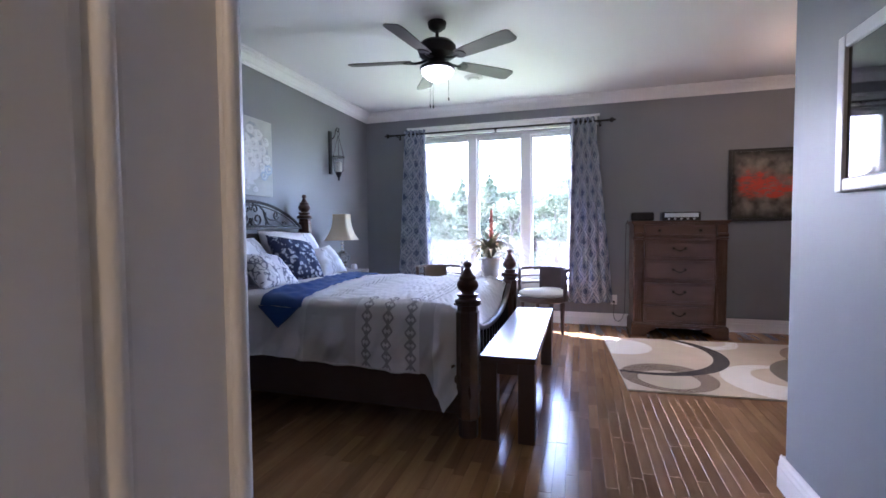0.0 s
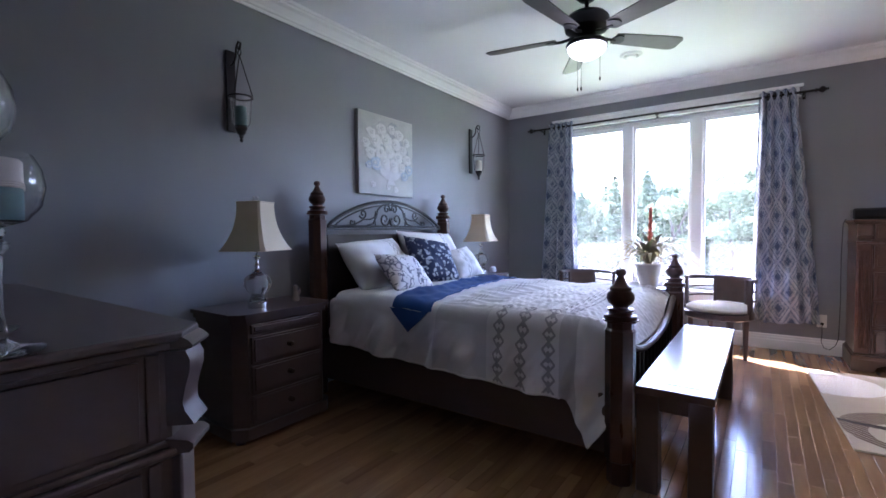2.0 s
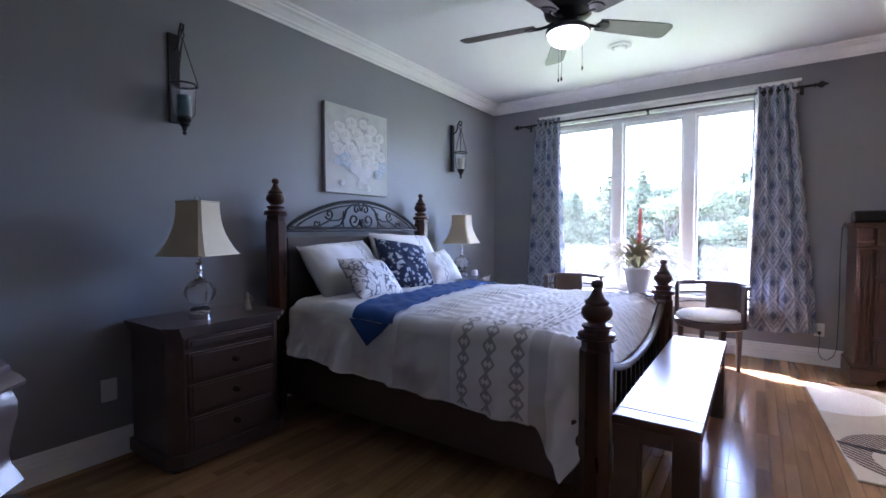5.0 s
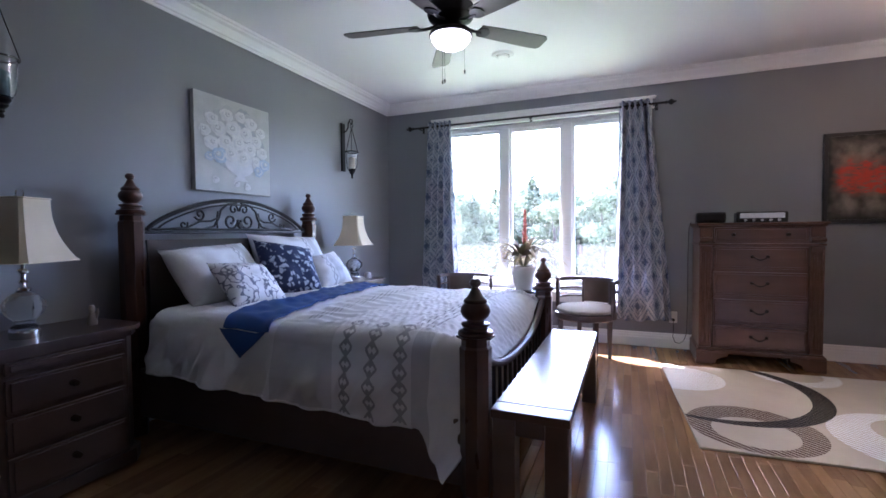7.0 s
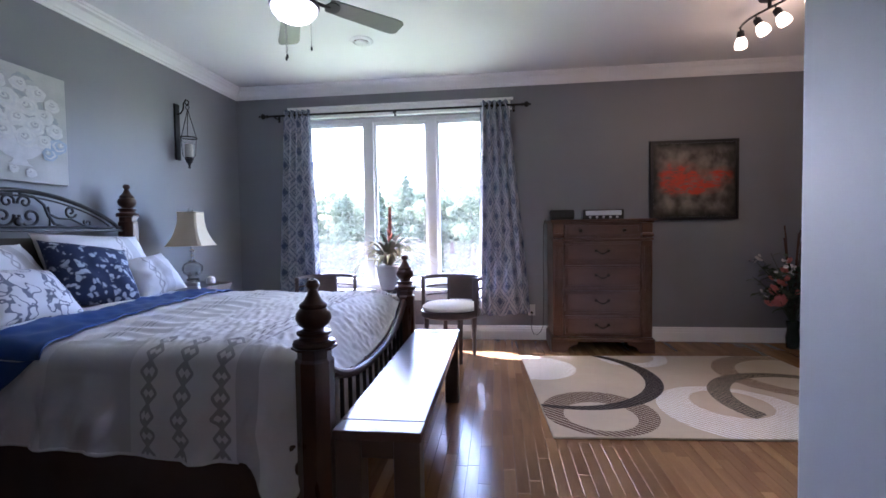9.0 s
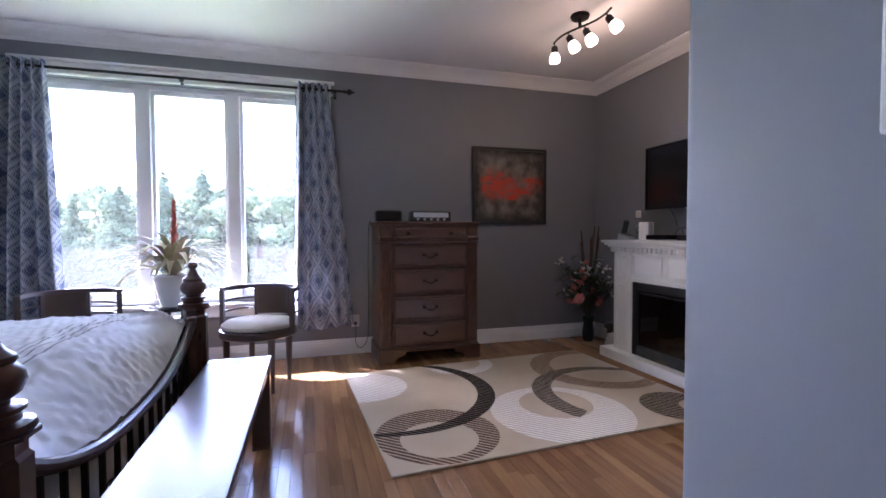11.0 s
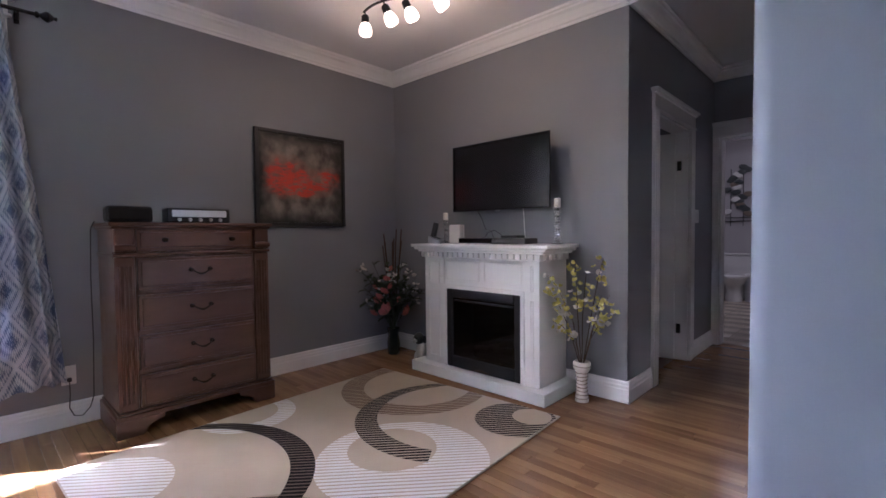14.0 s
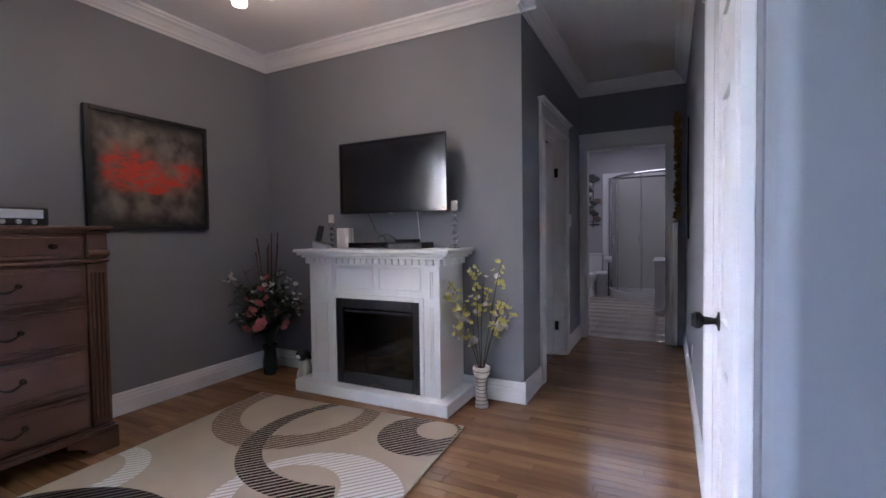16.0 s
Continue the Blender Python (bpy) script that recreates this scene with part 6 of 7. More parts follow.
def barrel_chair(label, at, turn):
    """A low round-backed chair; its back is towards +y."""
    t = thing("armchair", label, "chair", at, turn, "chairs by the window")
    def ring_pt(a, r, z):
        return (r * math.cos(radians(a)), r * math.sin(radians(a)), z)
    part("seat_ring", lathe([(0, 0.385), (0.255, 0.385), (0.268, 0.395), (0.268, 0.440), (0.25, 0.447), (0, 0.447)], 36), WOOD_DARK, t)
    part("seat", lathe([(0, 0.447), (0.238, 0.447), (0.256, 0.458), (0.254, 0.476), (0.222, 0.497), (0.12, 0.508), (0, 0.511)], 36), CREAM, t, "cream upholstered round seat")
    for a in (48, 132, 222, 318):
        x, y = 0.225 * math.cos(radians(a)), 0.225 * math.sin(radians(a))
        bm = bx(-0.021, -0.021, 0, 0.021, 0.021, 0.40, 0.004)
        for v in bm.verts:
            k = 0.62 + 0.38 * v.co.z / 0.40
            v.co.x, v.co.y = v.co.x * k, v.co.y * k
        part("leg", moved(bm, pose(x, y, 0, 0, 0, a)), WOOD_DARK, t)
    def band(z0, z1, a0, a1, r0, r1, n=26):
        bm = bmesh.new()
        rows = []
        for i in range(n + 1):
            a = a0 + (a1 - a0) * i / n
            rows.append([bm.verts.new(ring_pt(a, r, z)) for r, z in ((r0, z0), (r1, z0), (r1, z1), (r0, z1))])
        for p, q_ in zip(rows, rows[1:]):
            for k in range(4):
                bm.faces.new((p[k], p[(k + 1) % 4], q_[(k + 1) % 4], q_[k]))
        bm.faces.new(rows[0][::-1])
        bm.faces.new(rows[-1])
        bmesh.ops.recalc_face_normals(bm, faces=bm.faces[:])
        return bm
    part("top_rail", band(0.705, 0.735, -8, 188, 0.252, 0.285), WOOD_DARK, t)
    part("middle_rail", band(0.625, 0.640, -6, 186, 0.262, 0.278), WOOD_DARK, t)
    part("lower_rail", band(0.545, 0.560, -6, 186, 0.262, 0.278), WOOD_DARK, t)
    part("back_panel", band(0.50, 0.706, 62, 122, 0.258, 0.282), CANE, t, "brown curved back panel")
    for a in (-6, 186):
        x, y = 0.268 * math.cos(radians(a)), 0.268 * math.sin(radians(a))
        part("arm_post", moved(bx(-0.016, -0.016, 0.40, 0.016, 0.016, 0.72, 0.004), pose(x, y, 0, 0, 0, a)), WOOD_DARK, t)
    for a in (62, 122):
        x, y = 0.262 * math.cos(radians(a)), 0.262 * math.sin(radians(a))
        part("back_post", moved(bx(-0.012, -0.012, 0.40, 0.012, 0.012, 0.71, 0.003), pose(x, y, 0, 0, 0, a)), WOOD_DARK, t)
    return t


barrel_chair("dark wooden barrel-back chair with a cream round seat", (-0.165, 5.02, 0), -22)
barrel_chair("dark wooden barrel-back chair partly behind the bed", (-1.36, 5.10, 0), 28)

# ---- plant table ----
tab = thing("side_table", "small round two-tier dark table with glass top", "side table", (-0.79, 5.32, 0))
part("top", lathe([(0, 0.560), (0.19, 0.560), (0.198, 0.568), (0.198, 0.578), (0.19, 0.582), (0, 0.582)], 36), GLOSS_BLACK, tab, "dark glossy round top")
part("shelf", lathe([(0, 0.455), (0.20, 0.455), (0.206, 0.462), (0.20, 0.472), (0, 0.472)], 36), surface("pale_shelf", (0.5, 0.5, 0.5), (0.6, 0.6, 0.6), 5, 0.3), tab, "pale lower shelf")
for a in (30, 150, 270):
    x, y = 0.165 * math.cos(radians(a)), 0.165 * math.sin(radians(a))
    part("leg", tube([(x * 1.1, y * 1.1, 0), (x, y, 0.3), (x * 0.95, y * 0.95, 0.56)], 0.012, 8), WOOD_DARK, tab)
part("foot_ring", tube([(0.17 * math.cos(i * 0.2618), 0.17 * math.sin(i * 0.2618), 0.12) for i in range(24)], 0.007, 6, True), WOOD_DARK, tab)
clutter = solid("trinket_dish", lathe([(0, 0), (0.04, 0), (0.055, 0.02), (0.052, 0.022), (0.036, 0.005), (0, 0.005)], 20), surface("dark_glaze", (0.03, 0.03, 0.035), (0.06, 0.06, 0.07), 9, 0.2), "small dark dish on the lower shelf", "dish")
clutter.location = (-0.70, 5.24, 0.472)

LEAF = surface("strap_leaf", (0.22, 0.25, 0.09), (0.60, 0.48, 0.33), 14, 0.45, 0.08, 0.1, 60, per_piece=0.8)
BRACT = surface("red_bract", (0.34, 0.05, 0.03), (0.52, 0.12, 0.06), 16, 0.5, 0.08, per_piece=0.4)
SOIL = surface("potting_soil", (0.02, 0.014, 0.01), (0.05, 0.035, 0.025), 30, 0.95, 0.02, 0.6, 60)
POT = surface("white_ceramic", (0.66, 0.66, 0.66), (0.74, 0.74, 0.74), 4, 0.25, 0.05)


def strap(length, width, rise, droop, n=9):
    """A tapering strap leaf in the x-z plane from the origin."""
    bm = bmesh.new()
    rows = []
    for i in range(n + 1):
        s = i / n
        x = length * s
        z = rise * math.sin(min(1.0, s * 1.15) * math.pi * 0.6) - droop * s ** 3
        w = width * (0.55 + 0.9 * s * (1 - s)) * (1 - s ** 4)
        rows.append([bm.verts.new((x, -w, z + 0.25 * w)), bm.verts.new((x, 0, z)), bm.verts.new((x, w, z + 0.25 * w))])
    for a, b in zip(rows, rows[1:]):
        for k in range(2):
            bm.faces.new((a[k], a[k + 1], b[k + 1], b[k]))
    bm.normal_update()
    return bm


plant = thing("potted_plant", "flowering bromeliad with a red spike in a white pot", "plant", (-0.80, 5.33, 0.582))
part("pot", lathe([(0, 0), (0.078, 0), (0.085, 0.008), (0.130, 0.215), (0.138, 0.225), (0.138, 0.24), (0.124, 0.24), (0.119, 0.222), (0, 0.222)], 32), POT, plant, "white glazed tapered pot")
part("soil", moved(lathe([(0, 0.224), (0.118, 0.224), (0.06, 0.232), (0, 0.236)], 20), pose(0, 0, 0)), SOIL, plant)
rnd = random.Random(11)
for k in range(78):
    a = 360 * k * 0.381966
    ln = rnd.uniform(0.34, 0.54)
    part("leaf", moved(strap(ln, rnd.uniform(0.022, 0.036), rnd.uniform(0.10, 0.20), rnd.uniform(0.02, 0.20)), pose(0.01 * math.cos(a), 0.01 * math.sin(a), 0.23, 0, -rnd.uniform(-5, 32), a)), LEAF, plant)
part("flower_stalk", tube([(0, 0, 0.23), (0.006, 0, 0.40), (0.014, 0.004, 0.62), (0.02, 0.006, 0.76)], [0.008, 0.008, 0.007, 0.004], 8), BRACT, plant)
for k in range(34):
    z = 0.42 + 0.36 * k / 34
    a = k * 137.5
    w = 0.075 * (1 - 0.72 * k / 34)
    part("bract", moved(strap(w + 0.03, 0.020, 0.02, 0.0, 4), pose(0.008 + 0.014 * (z - 0.23), 0, z, 0, -52, a)), BRACT, plant)

# ---- dried and silk flowers ----
TWIG = surface("brown_twig", (0.05, 0.032, 0.02), (0.10, 0.07, 0.045), 20, 0.8)
GREEN = surface("dark_silk_leaf", (0.025, 0.045, 0.024), (0.065, 0.095, 0.05), 14, 0.6, 0.08, per_piece=0.6)
PINK = surface("coral_pink_silk", (0.52, 0.12, 0.12), (0.74, 0.28, 0.24), 16, 0.7, 0.05, per_piece=0.5)
PALE = surface("pale_blossom_silk", (0.62, 0.60, 0.57), (0.78, 0.74, 0.68), 16, 0.7, 0.05, per_piece=0.5)
YELLOW = surface("yellow_green_blossom", (0.46, 0.43, 0.08), (0.70, 0.62, 0.20), 16, 0.7, 0.05, per_piece=0.5)


def blossom(r, layers, petals, seed):
    """Overlapping cupped petals round a centre."""
    rr = random.Random(seed)
    bms = []
    for q_ in range(layers):
        for k in range(petals):
            a = 360 * k / petals + 36 * q_ + rr.uniform(-8, 8)
            rad = r * (1 - 0.28 * q_)
            tilt = -(18 + 30 * q_)
            f = lambda u, v, rad=rad: Vector((rad * u, rad * 0.55 * (2 * v - 1) * math.sin(math.pi * min(1, 0.12 + u * 0.8)), rad * 0.25 * u * u))
            bms.append(moved(sheet(4, 4, f), pose(0, 0, 0.1 * r * q_, 0, tilt, a)))
    return join(*bms)


def leaf_blade(ln, w):
    return sheet(5, 2, lambda u, v: Vector((ln * u, w * (2 * v - 1) * math.sin(math.pi * u ** 0.8), 0.15 * ln * math.sin(u * 2.4) - 0.2 * w * (1 - abs(2 * v - 1)))))


REED = surface("russet_dried_reed", (0.055, 0.026, 0.020), (0.11, 0.058, 0.045), 30, 0.9, 0.05, 0.5, 80)
vase1 = thing("flower_vase", "dark vase of silk roses with pale sprigs and reeds", "flower arrangement", (2.99, 5.53, 0))
part("vase", lathe([(0, 0), (0.05, 0), (0.056, 0.01), (0.062, 0.10), (0.048, 0.19), (0.060, 0.25), (0.054, 0.25), (0.043, 0.19), (0, 0.18)], 24), surface("dark_green_glaze", (0.012, 0.022, 0.020), (0.03, 0.045, 0.04), 8, 0.25), vase1, "dark green glazed vase")
rnd = random.Random(3)
for k in range(54):
    a, ln = rnd.uniform(120, 330), rnd.uniform(0.22, 0.70)
    lean = rnd.uniform(4, 46)
    tip = Vector((math.sin(radians(lean)) * math.cos(radians(a)) * ln, math.sin(radians(lean)) * math.sin(radians(a)) * ln, 0.24 + math.cos(radians(lean)) * ln))
    tip.x, tip.y = min(tip.x, 0.20), min(tip.y, 0.19)
    mid = Vector((tip.x * 0.35, tip.y * 0.35, 0.24 + (tip.z - 0.24) * 0.55))
    part("stem", tube([(0, 0, 0.2), mid, tip], 0.0022, 5), GREEN, vase1)
    for j in range(5):
        p = mid.lerp(tip, rnd.random())
        part("leaf", moved(leaf_blade(rnd.uniform(0.06, 0.11), 0.026), pose(p.x, p.y, p.z, 0, rnd.uniform(-40, 30), rnd.uniform(0, 360))), GREEN, vase1)
    if k % 3 == 0:
        for j in range(3):
            p = tip + Vector((rnd.uniform(-0.03, 0.03), rnd.uniform(-0.03, 0.03), rnd.uniform(-0.07, 0.02)))
            part("blossom", moved(blossom(rnd.uniform(0.018, 0.027), 1, 5, k * 7 + j), pose(p.x, p.y, p.z, rnd.uniform(-60, 60), rnd.uniform(-60, 60), 0)), PALE, vase1)
for x, y, z, r in ((-0.16, -0.11, 0.44, 0.082), (-0.17, 0.03, 0.50, 0.070), (-0.13, -0.02, 0.60, 0.055), (0.03, -0.18, 0.42, 0.060), (-0.12, -0.05, 0.72, 0.045), (-0.20, 0.06, 0.40, 0.055), (-0.19, -0.02, 0.56, 0.048), (-0.05, -0.17, 0.54, 0.050), (-0.10, -0.10, 0.66, 0.040), (-0.16, 0.08, 0.64, 0.040), (-0.08, -0.08, 0.82, 0.036)):
    part("rose", moved(blossom(r, 3, 6, int(x * 1000)), pose(x, y, z, 50 * (y < -0.05), -40, math.degrees(math.atan2(y, x)))), PINK, vase1, "coral pink silk rose")
for k in range(11):
    a = rnd.uniform(0, 360)
    part("reed", tube([(0, 0, 0.2), (0.05 * math.cos(a), 0.05 * math.sin(a), 0.7), (0.05 + 0.10 * math.cos(a), 0.06 + 0.08 * math.sin(a), rnd.uniform(1.0, 1.25))], [0.0025, 0.004, 0.0065], 6), REED, vase1, "thin brown dried reed")

vase2 = thing("floor_vase", "striped cream floor vase of yellow blossom branches", "flower arrangement", (3.06, 3.635, 0))
STRIPE_V = surface("ribbed_cream_glaze", (0.50, 0.45, 0.36), (0.66, 0.62, 0.54), 2, 0.4, 0.06, 0.2, 30, stretch=(1, 1, 16))
ribs = [(0, 0), (0.045, 0)]
for i in range(23):
    z = 0.006 + 0.262 * i / 22
    r0 = 0.048 - 0.014 * math.sin(math.pi * min(1, z / 0.24)) + (0.010 if z > 0.22 else 0)
    ribs.append((r0 + (0.0016 if i % 2 else -0.0016), z))
ribs += [(0.050, 0.272), (0.042, 0.272), (0.03, 0.2), (0, 0.19)]
vase_body = part("vase", lathe(ribs, 28), STRIPE_V, vase2, "ribbed cream vase")
BROWN_RING = surface("brown_glaze_ring", (0.10, 0.065, 0.04), (0.18, 0.12, 0.08), 20, 0.4)
for k in range(10):
    z = 0.024 + 0.0245 * k
    r0 = 0.0495 - 0.014 * math.sin(math.pi * min(1, z / 0.24)) + (0.010 if z > 0.22 else 0)
    part("ring", tube([(r0 * math.cos(i * 0.2618), r0 * math.sin(i * 0.2618), z + 0.002 * math.sin(i * 0.5236 + k)) for i in range(24)], 0.0026, 5, True), BROWN_RING, vase_body, "brown glazed ring")
rnd = random.Random(21)
for k in range(9):
    a = rnd.uniform(0, 360)
    side = -0.06 + 0.20 * rnd.uniform(-1, 1)
    top = Vector((-0.10 - 0.12 * rnd.random() if k % 3 else 0.02, side, rnd.uniform(0.55, 0.98)))
    if k in (0, 4):
        top = Vector((-0.02, -0.16 - 0.04 * k / 4, 0.98 - 0.06 * k))
    if k in (1, 5):
        top = Vector((-0.16, 0.16, 0.86 - 0.1 * (k == 5)))
    m1 = Vector((top.x * 0.3, top.y * 0.35, 0.24 + (top.z - 0.24) * 0.5)) + Vector((rnd.uniform(-0.03, 0.03), rnd.uniform(-0.03, 0.03), 0))
    pts = [Vector((0, 0, 0.2)), m1, m1.lerp(top, 0.6) + Vector((0, 0, 0.03)), top]
    part("branch", tube(pts, [0.004, 0.003, 0.0025, 0.0015], 5), TWIG, vase2)
    for j in range(17):
        s = rnd.uniform(0.1, 1.0)
        p = m1.lerp(top, s) + Vector((rnd.uniform(-0.045, 0.045), rnd.uniform(-0.045, 0.045), rnd.uniform(-0.02, 0.03)))
        p.x = min(p.x, 0.14)
        part("blossom", moved(blossom(rnd.uniform(0.015, 0.024), 1, 4, k * 31 + j), pose(p.x, p.y, p.z, rnd.uniform(-70, 70), rnd.uniform(-70, 70), 0)), YELLOW if rnd.random() < 0.85 else PALE, vase2)
for x, y, z in ((-0.10, 0.10, 0.60), (-0.02, -0.14, 0.55), (-0.08, 0.02, 0.46)):
    part("rose", moved(blossom(0.032, 2, 6, int(z * 100)), pose(x, y, z, 30, -50, 0)), PALE, vase2)

# puppy statue behind the hearth
pup = []
for x, y, z, rx, ry, rz in ((0, 0, 0.075, 0.045, 0.040, 0.075), (-0.02, 0.005, 0.175, 0.040, 0.038, 0.042), (-0.055, 0.005, 0.165, 0.020, 0.018, 0.016), (-0.025, -0.025, 0.03, 0.016, 0.014, 0.045), (-0.025, 0.03, 0.03, 0.016, 0.014, 0.045)):
    pup.append(moved(moved(lathe([(math.sin(math.pi * i / 10), -math.cos(math.pi * i / 10)) for i in range(11)], 16), Matrix.Diagonal((rx, ry, rz, 1))), pose(x, y, z)))
for s in (-1, 1):
    pup.append(moved(bx(-0.012, -0.006, -0.04, 0.018, 0.006, 0.012, 0.005), pose(-0.012, 0.04 * s, 0.185, 14 * s, 0, 0)))
for k in (1, 5, 6):
    for f in pup[k].faces:
        f.material_index = 1
st = solid("statue", join(*pup), [surface("white_glaze", (0.52, 0.51, 0.48), (0.68, 0.67, 0.64), 9, 0.4, 0.05), surface("black_glaze", (0.012, 0.012, 0.013), (0.03, 0.03, 0.03), 9, 0.35, 0.05)], "small black and white glazed animal statue", "statue")
st.location = (2.97, 5.12, 0)
st.scale = (1.25, 1.25, 1.25)

# ---- outlets, cords, switch ----
def outlet(name, label, at, turn, plug=True):
    t = thing(name, label, "outlet", at, turn, "wall outlets")
    part("plate", bx(-0.036, -0.006, -0.058, 0.036, 0, 0.058, 0.003), WHITE_PLASTIC, t)
    for z in (-0.024, 0.024):
        part("socket", bx(-0.016, -0.008, z - 0.014, 0.016, -0.004, z + 0.014, 0.003), WHITE_PLASTIC, t)
    if plug:
        part("plug", bx(-0.012, -0.034, -0.036, 0.012, -0.008, -0.012, 0.005), BLACK_PLASTIC, t)
    return t


wo = outlet("wall_outlet", "white wall outlet with a black plug and hanging cord", (0.605, N - 0.001, 0.31), 0)
outlet("wall_outlet", "white wall outlet beside the nightstand", (W + 0.001, 1.575, 0.36), 90, False)
outlet("wall_outlet", "white corridor outlet with a white plug", (3.72, CORR_S + 0.001, 0.33), 180, False)
INV = wo.matrix_basis.inverted()
part("cord", moved(tube([(0.605, N - 0.03, 0.275), (0.606, N - 0.035, 0.20), (0.60, N - 0.04, 0.12), (0.62, N - 0.05, 0.07), (0.66, N - 0.05, 0.06), (0.70, N - 0.04, 0.10), (0.722, N - 0.02, 0.16),
                         (0.728, N - 0.03, 0.5), (0.722, N - 0.06, 0.9), (0.728, N - 0.07, 1.2), (0.74, N - 0.12, 1.245)], 0.003, 6), INV), BLACK_PLASTIC, wo, "black cord running up beside the chest")
sw = thing("light_switch", "white light switch plate in the corridor", "switch", (4.80, CORR_N - 0.001, 1.28), 0)
part("plate", bx(-0.06, -0.006, -0.06, 0.06, 0, 0.06, 0.003), WHITE_PLASTIC, sw)
for x in (-0.025, 0.025):
    part("rocker", bx(x - 0.016, -0.010, -0.033, x + 0.016, -0.004, 0.033, 0.003), WHITE_PLASTIC, sw)

# ---- entry picture ----
pic = thing("picture_frame", "silver-white framed picture behind glass on the entry wall", "picture", (HALL_E - 0.001, 1.518, 1.535), -90)
part("frame", frame_bars(0.86, 0.52, 0.045, 0.028, 0.006), surface("silver_white_frame", (0.58, 0.60, 0.64), (0.70, 0.72, 0.76), 4, 0.3, 0.06), pic)
part("print", bx(-0.39, -0.010, -0.22, 0.39, -0.004, 0.22), surface("grey_landscape_print", (0.06, 0.07, 0.08), (0.35, 0.37, 0.38), 3, 0.6, 0.05, stretch=(1, 1, 3)), pic)
part("glazing", bx(-0.388, -0.016, -0.218, 0.388, -0.013, 0.218), surface("picture_glass_black", (0.02, 0.02, 0.022), (0.03, 0.03, 0.033), 3, 0.04, 0.02), pic, "reflecting picture glass")

# ---- metal flower wall art in the corridor ----
GOLD = surface("aged_gold_metal", (0.16, 0.09, 0.035), (0.34, 0.20, 0.08), 14, 0.35, 0.1, metal=0.9)
wart = thing("wall_art", "tall metal wall art of gold and bronze flowers", "wall art", (4.25, CORR_S + 0.002, 1.58), 180)
part("stem", join(tube([(0, -0.012, -0.48), (0.02, -0.016, 0), (-0.01, -0.014, 0.46)], 0.006, 6)), BLACK_METAL, wart)
part("stem", tube([(-0.05, -0.012, -0.48), (-0.02, -0.02, 0.0), (0.06, -0.016, 0.40)], 0.005, 6), BLACK_METAL, wart)
rnd = random.Random(8)
for k in range(13):
    z = -0.30 + 0.78 * k / 12
    x = rnd.uniform(-0.11, 0.11)
    part("metal_flower", moved(blossom(rnd.uniform(0.055, 0.08), 2, 6, k), pose(x, -0.06, z, 90 + rnd.uniform(-20, 20), 0, rnd.uniform(-20, 20))), GOLD, wart)

# ---- bathroom ----
PORC = surface("white_porcelain", (0.72, 0.72, 0.71), (0.80, 0.80, 0.79), 3, 0.12, 0.04)
wc = thing("toilet", "white porcelain toilet with a low tank", "toilet", (9.19, 3.84, 0), -90)
part("bowl", moved(lathe([(0, 0), (0.12, 0), (0.125, 0.05), (0.10, 0.16), (0.12, 0.26), (0.185, 0.36), (0.19, 0.385), (0, 0.385)], 28), pose(0, -0.44, 0) @ Matrix.Diagonal((1, 1.25, 1, 1))), PORC, wc)
part("seat_lid", moved(lathe([(0, 0.386), (0.195, 0.386), (0.198, 0.41), (0.18, 0.425), (0, 0.43)], 28), pose(0, -0.43, 0) @ Matrix.Diagonal((1, 1.22, 1, 1))), PORC, wc)
part("tank", bx(-0.22, -0.20, 0.38, 0.22, -0.005, 0.73, 0.02, 3), PORC, wc)
part("tank_lid", bx(-0.235, -0.215, 0.73, 0.235, -0.003, 0.765, 0.012, 3), PORC, wc)
part("pedestal", bx(-0.10, -0.34, 0, 0.10, -0.02, 0.38, 0.03, 3), PORC, wc)
can = thing("waste_bin", "brushed steel waste bin with a white lid", "bin", (8.80, 3.60, 0))
part("body", lathe([(0, 0), (0.095, 0), (0.098, 0.02), (0.098, 0.40), (0, 0.40)], 28), SILVER, can)
part("lid", lathe([(0, 0.40), (0.10, 0.40), (0.10, 0.43), (0.08, 0.45), (0, 0.455)], 28), WHITE_PLASTIC, can)
tp = thing("toilet_roll_holder", "toilet roll on a dark wall bracket", "toilet roll", (8.95, 3.50, 0.66))
part("post", join(bx(-0.01, -0.01, -0.66, 0.01, 0.01, 0.02, 0.002), bx(-0.07, -0.07, -0.66, 0.07, 0.07, -0.645, 0.003)), BLACK_METAL, tp)
part("roll", moved(lathe([(0.018, -0.05), (0.055, -0.05), (0.055, 0.05), (0.018, 0.05), (0.018, -0.05)], 22), pose(-0.03, 0.0, 0.0, 0, 90, 90)), WHITE_PLASTIC, tp)
ova = thing("wall_rack", "dark iron wall rack of oval stones and shells", "wall art", (9.199, 3.88, 1.70), -90)
part("rack", join(tube([(-0.2, -0.02, -0.40), (0.2, -0.02, -0.40)], 0.008, 6), tube([(-0.2, -0.02, -0.34), (0.2, -0.02, -0.34)], 0.006, 6), tube([(-0.1, -0.02, -0.48), (-0.1, -0.02, 0.48)], 0.006, 6), tube([(0.08, -0.02, -0.48), (0.08, -0.02, 0.42)], 0.006, 6)), BLACK_METAL, ova)
rnd = random.Random(2)
STONE = [surface("dark_oval", (0.03, 0.04, 0.04), (0.08, 0.09, 0.09), 6, 0.3), surface("white_oval", (0.6, 0.6, 0.58), (0.7, 0.7, 0.68), 6, 0.3), surface("brown_oval", (0.14, 0.11, 0.08), (0.22, 0.18, 0.14), 6, 0.3)]
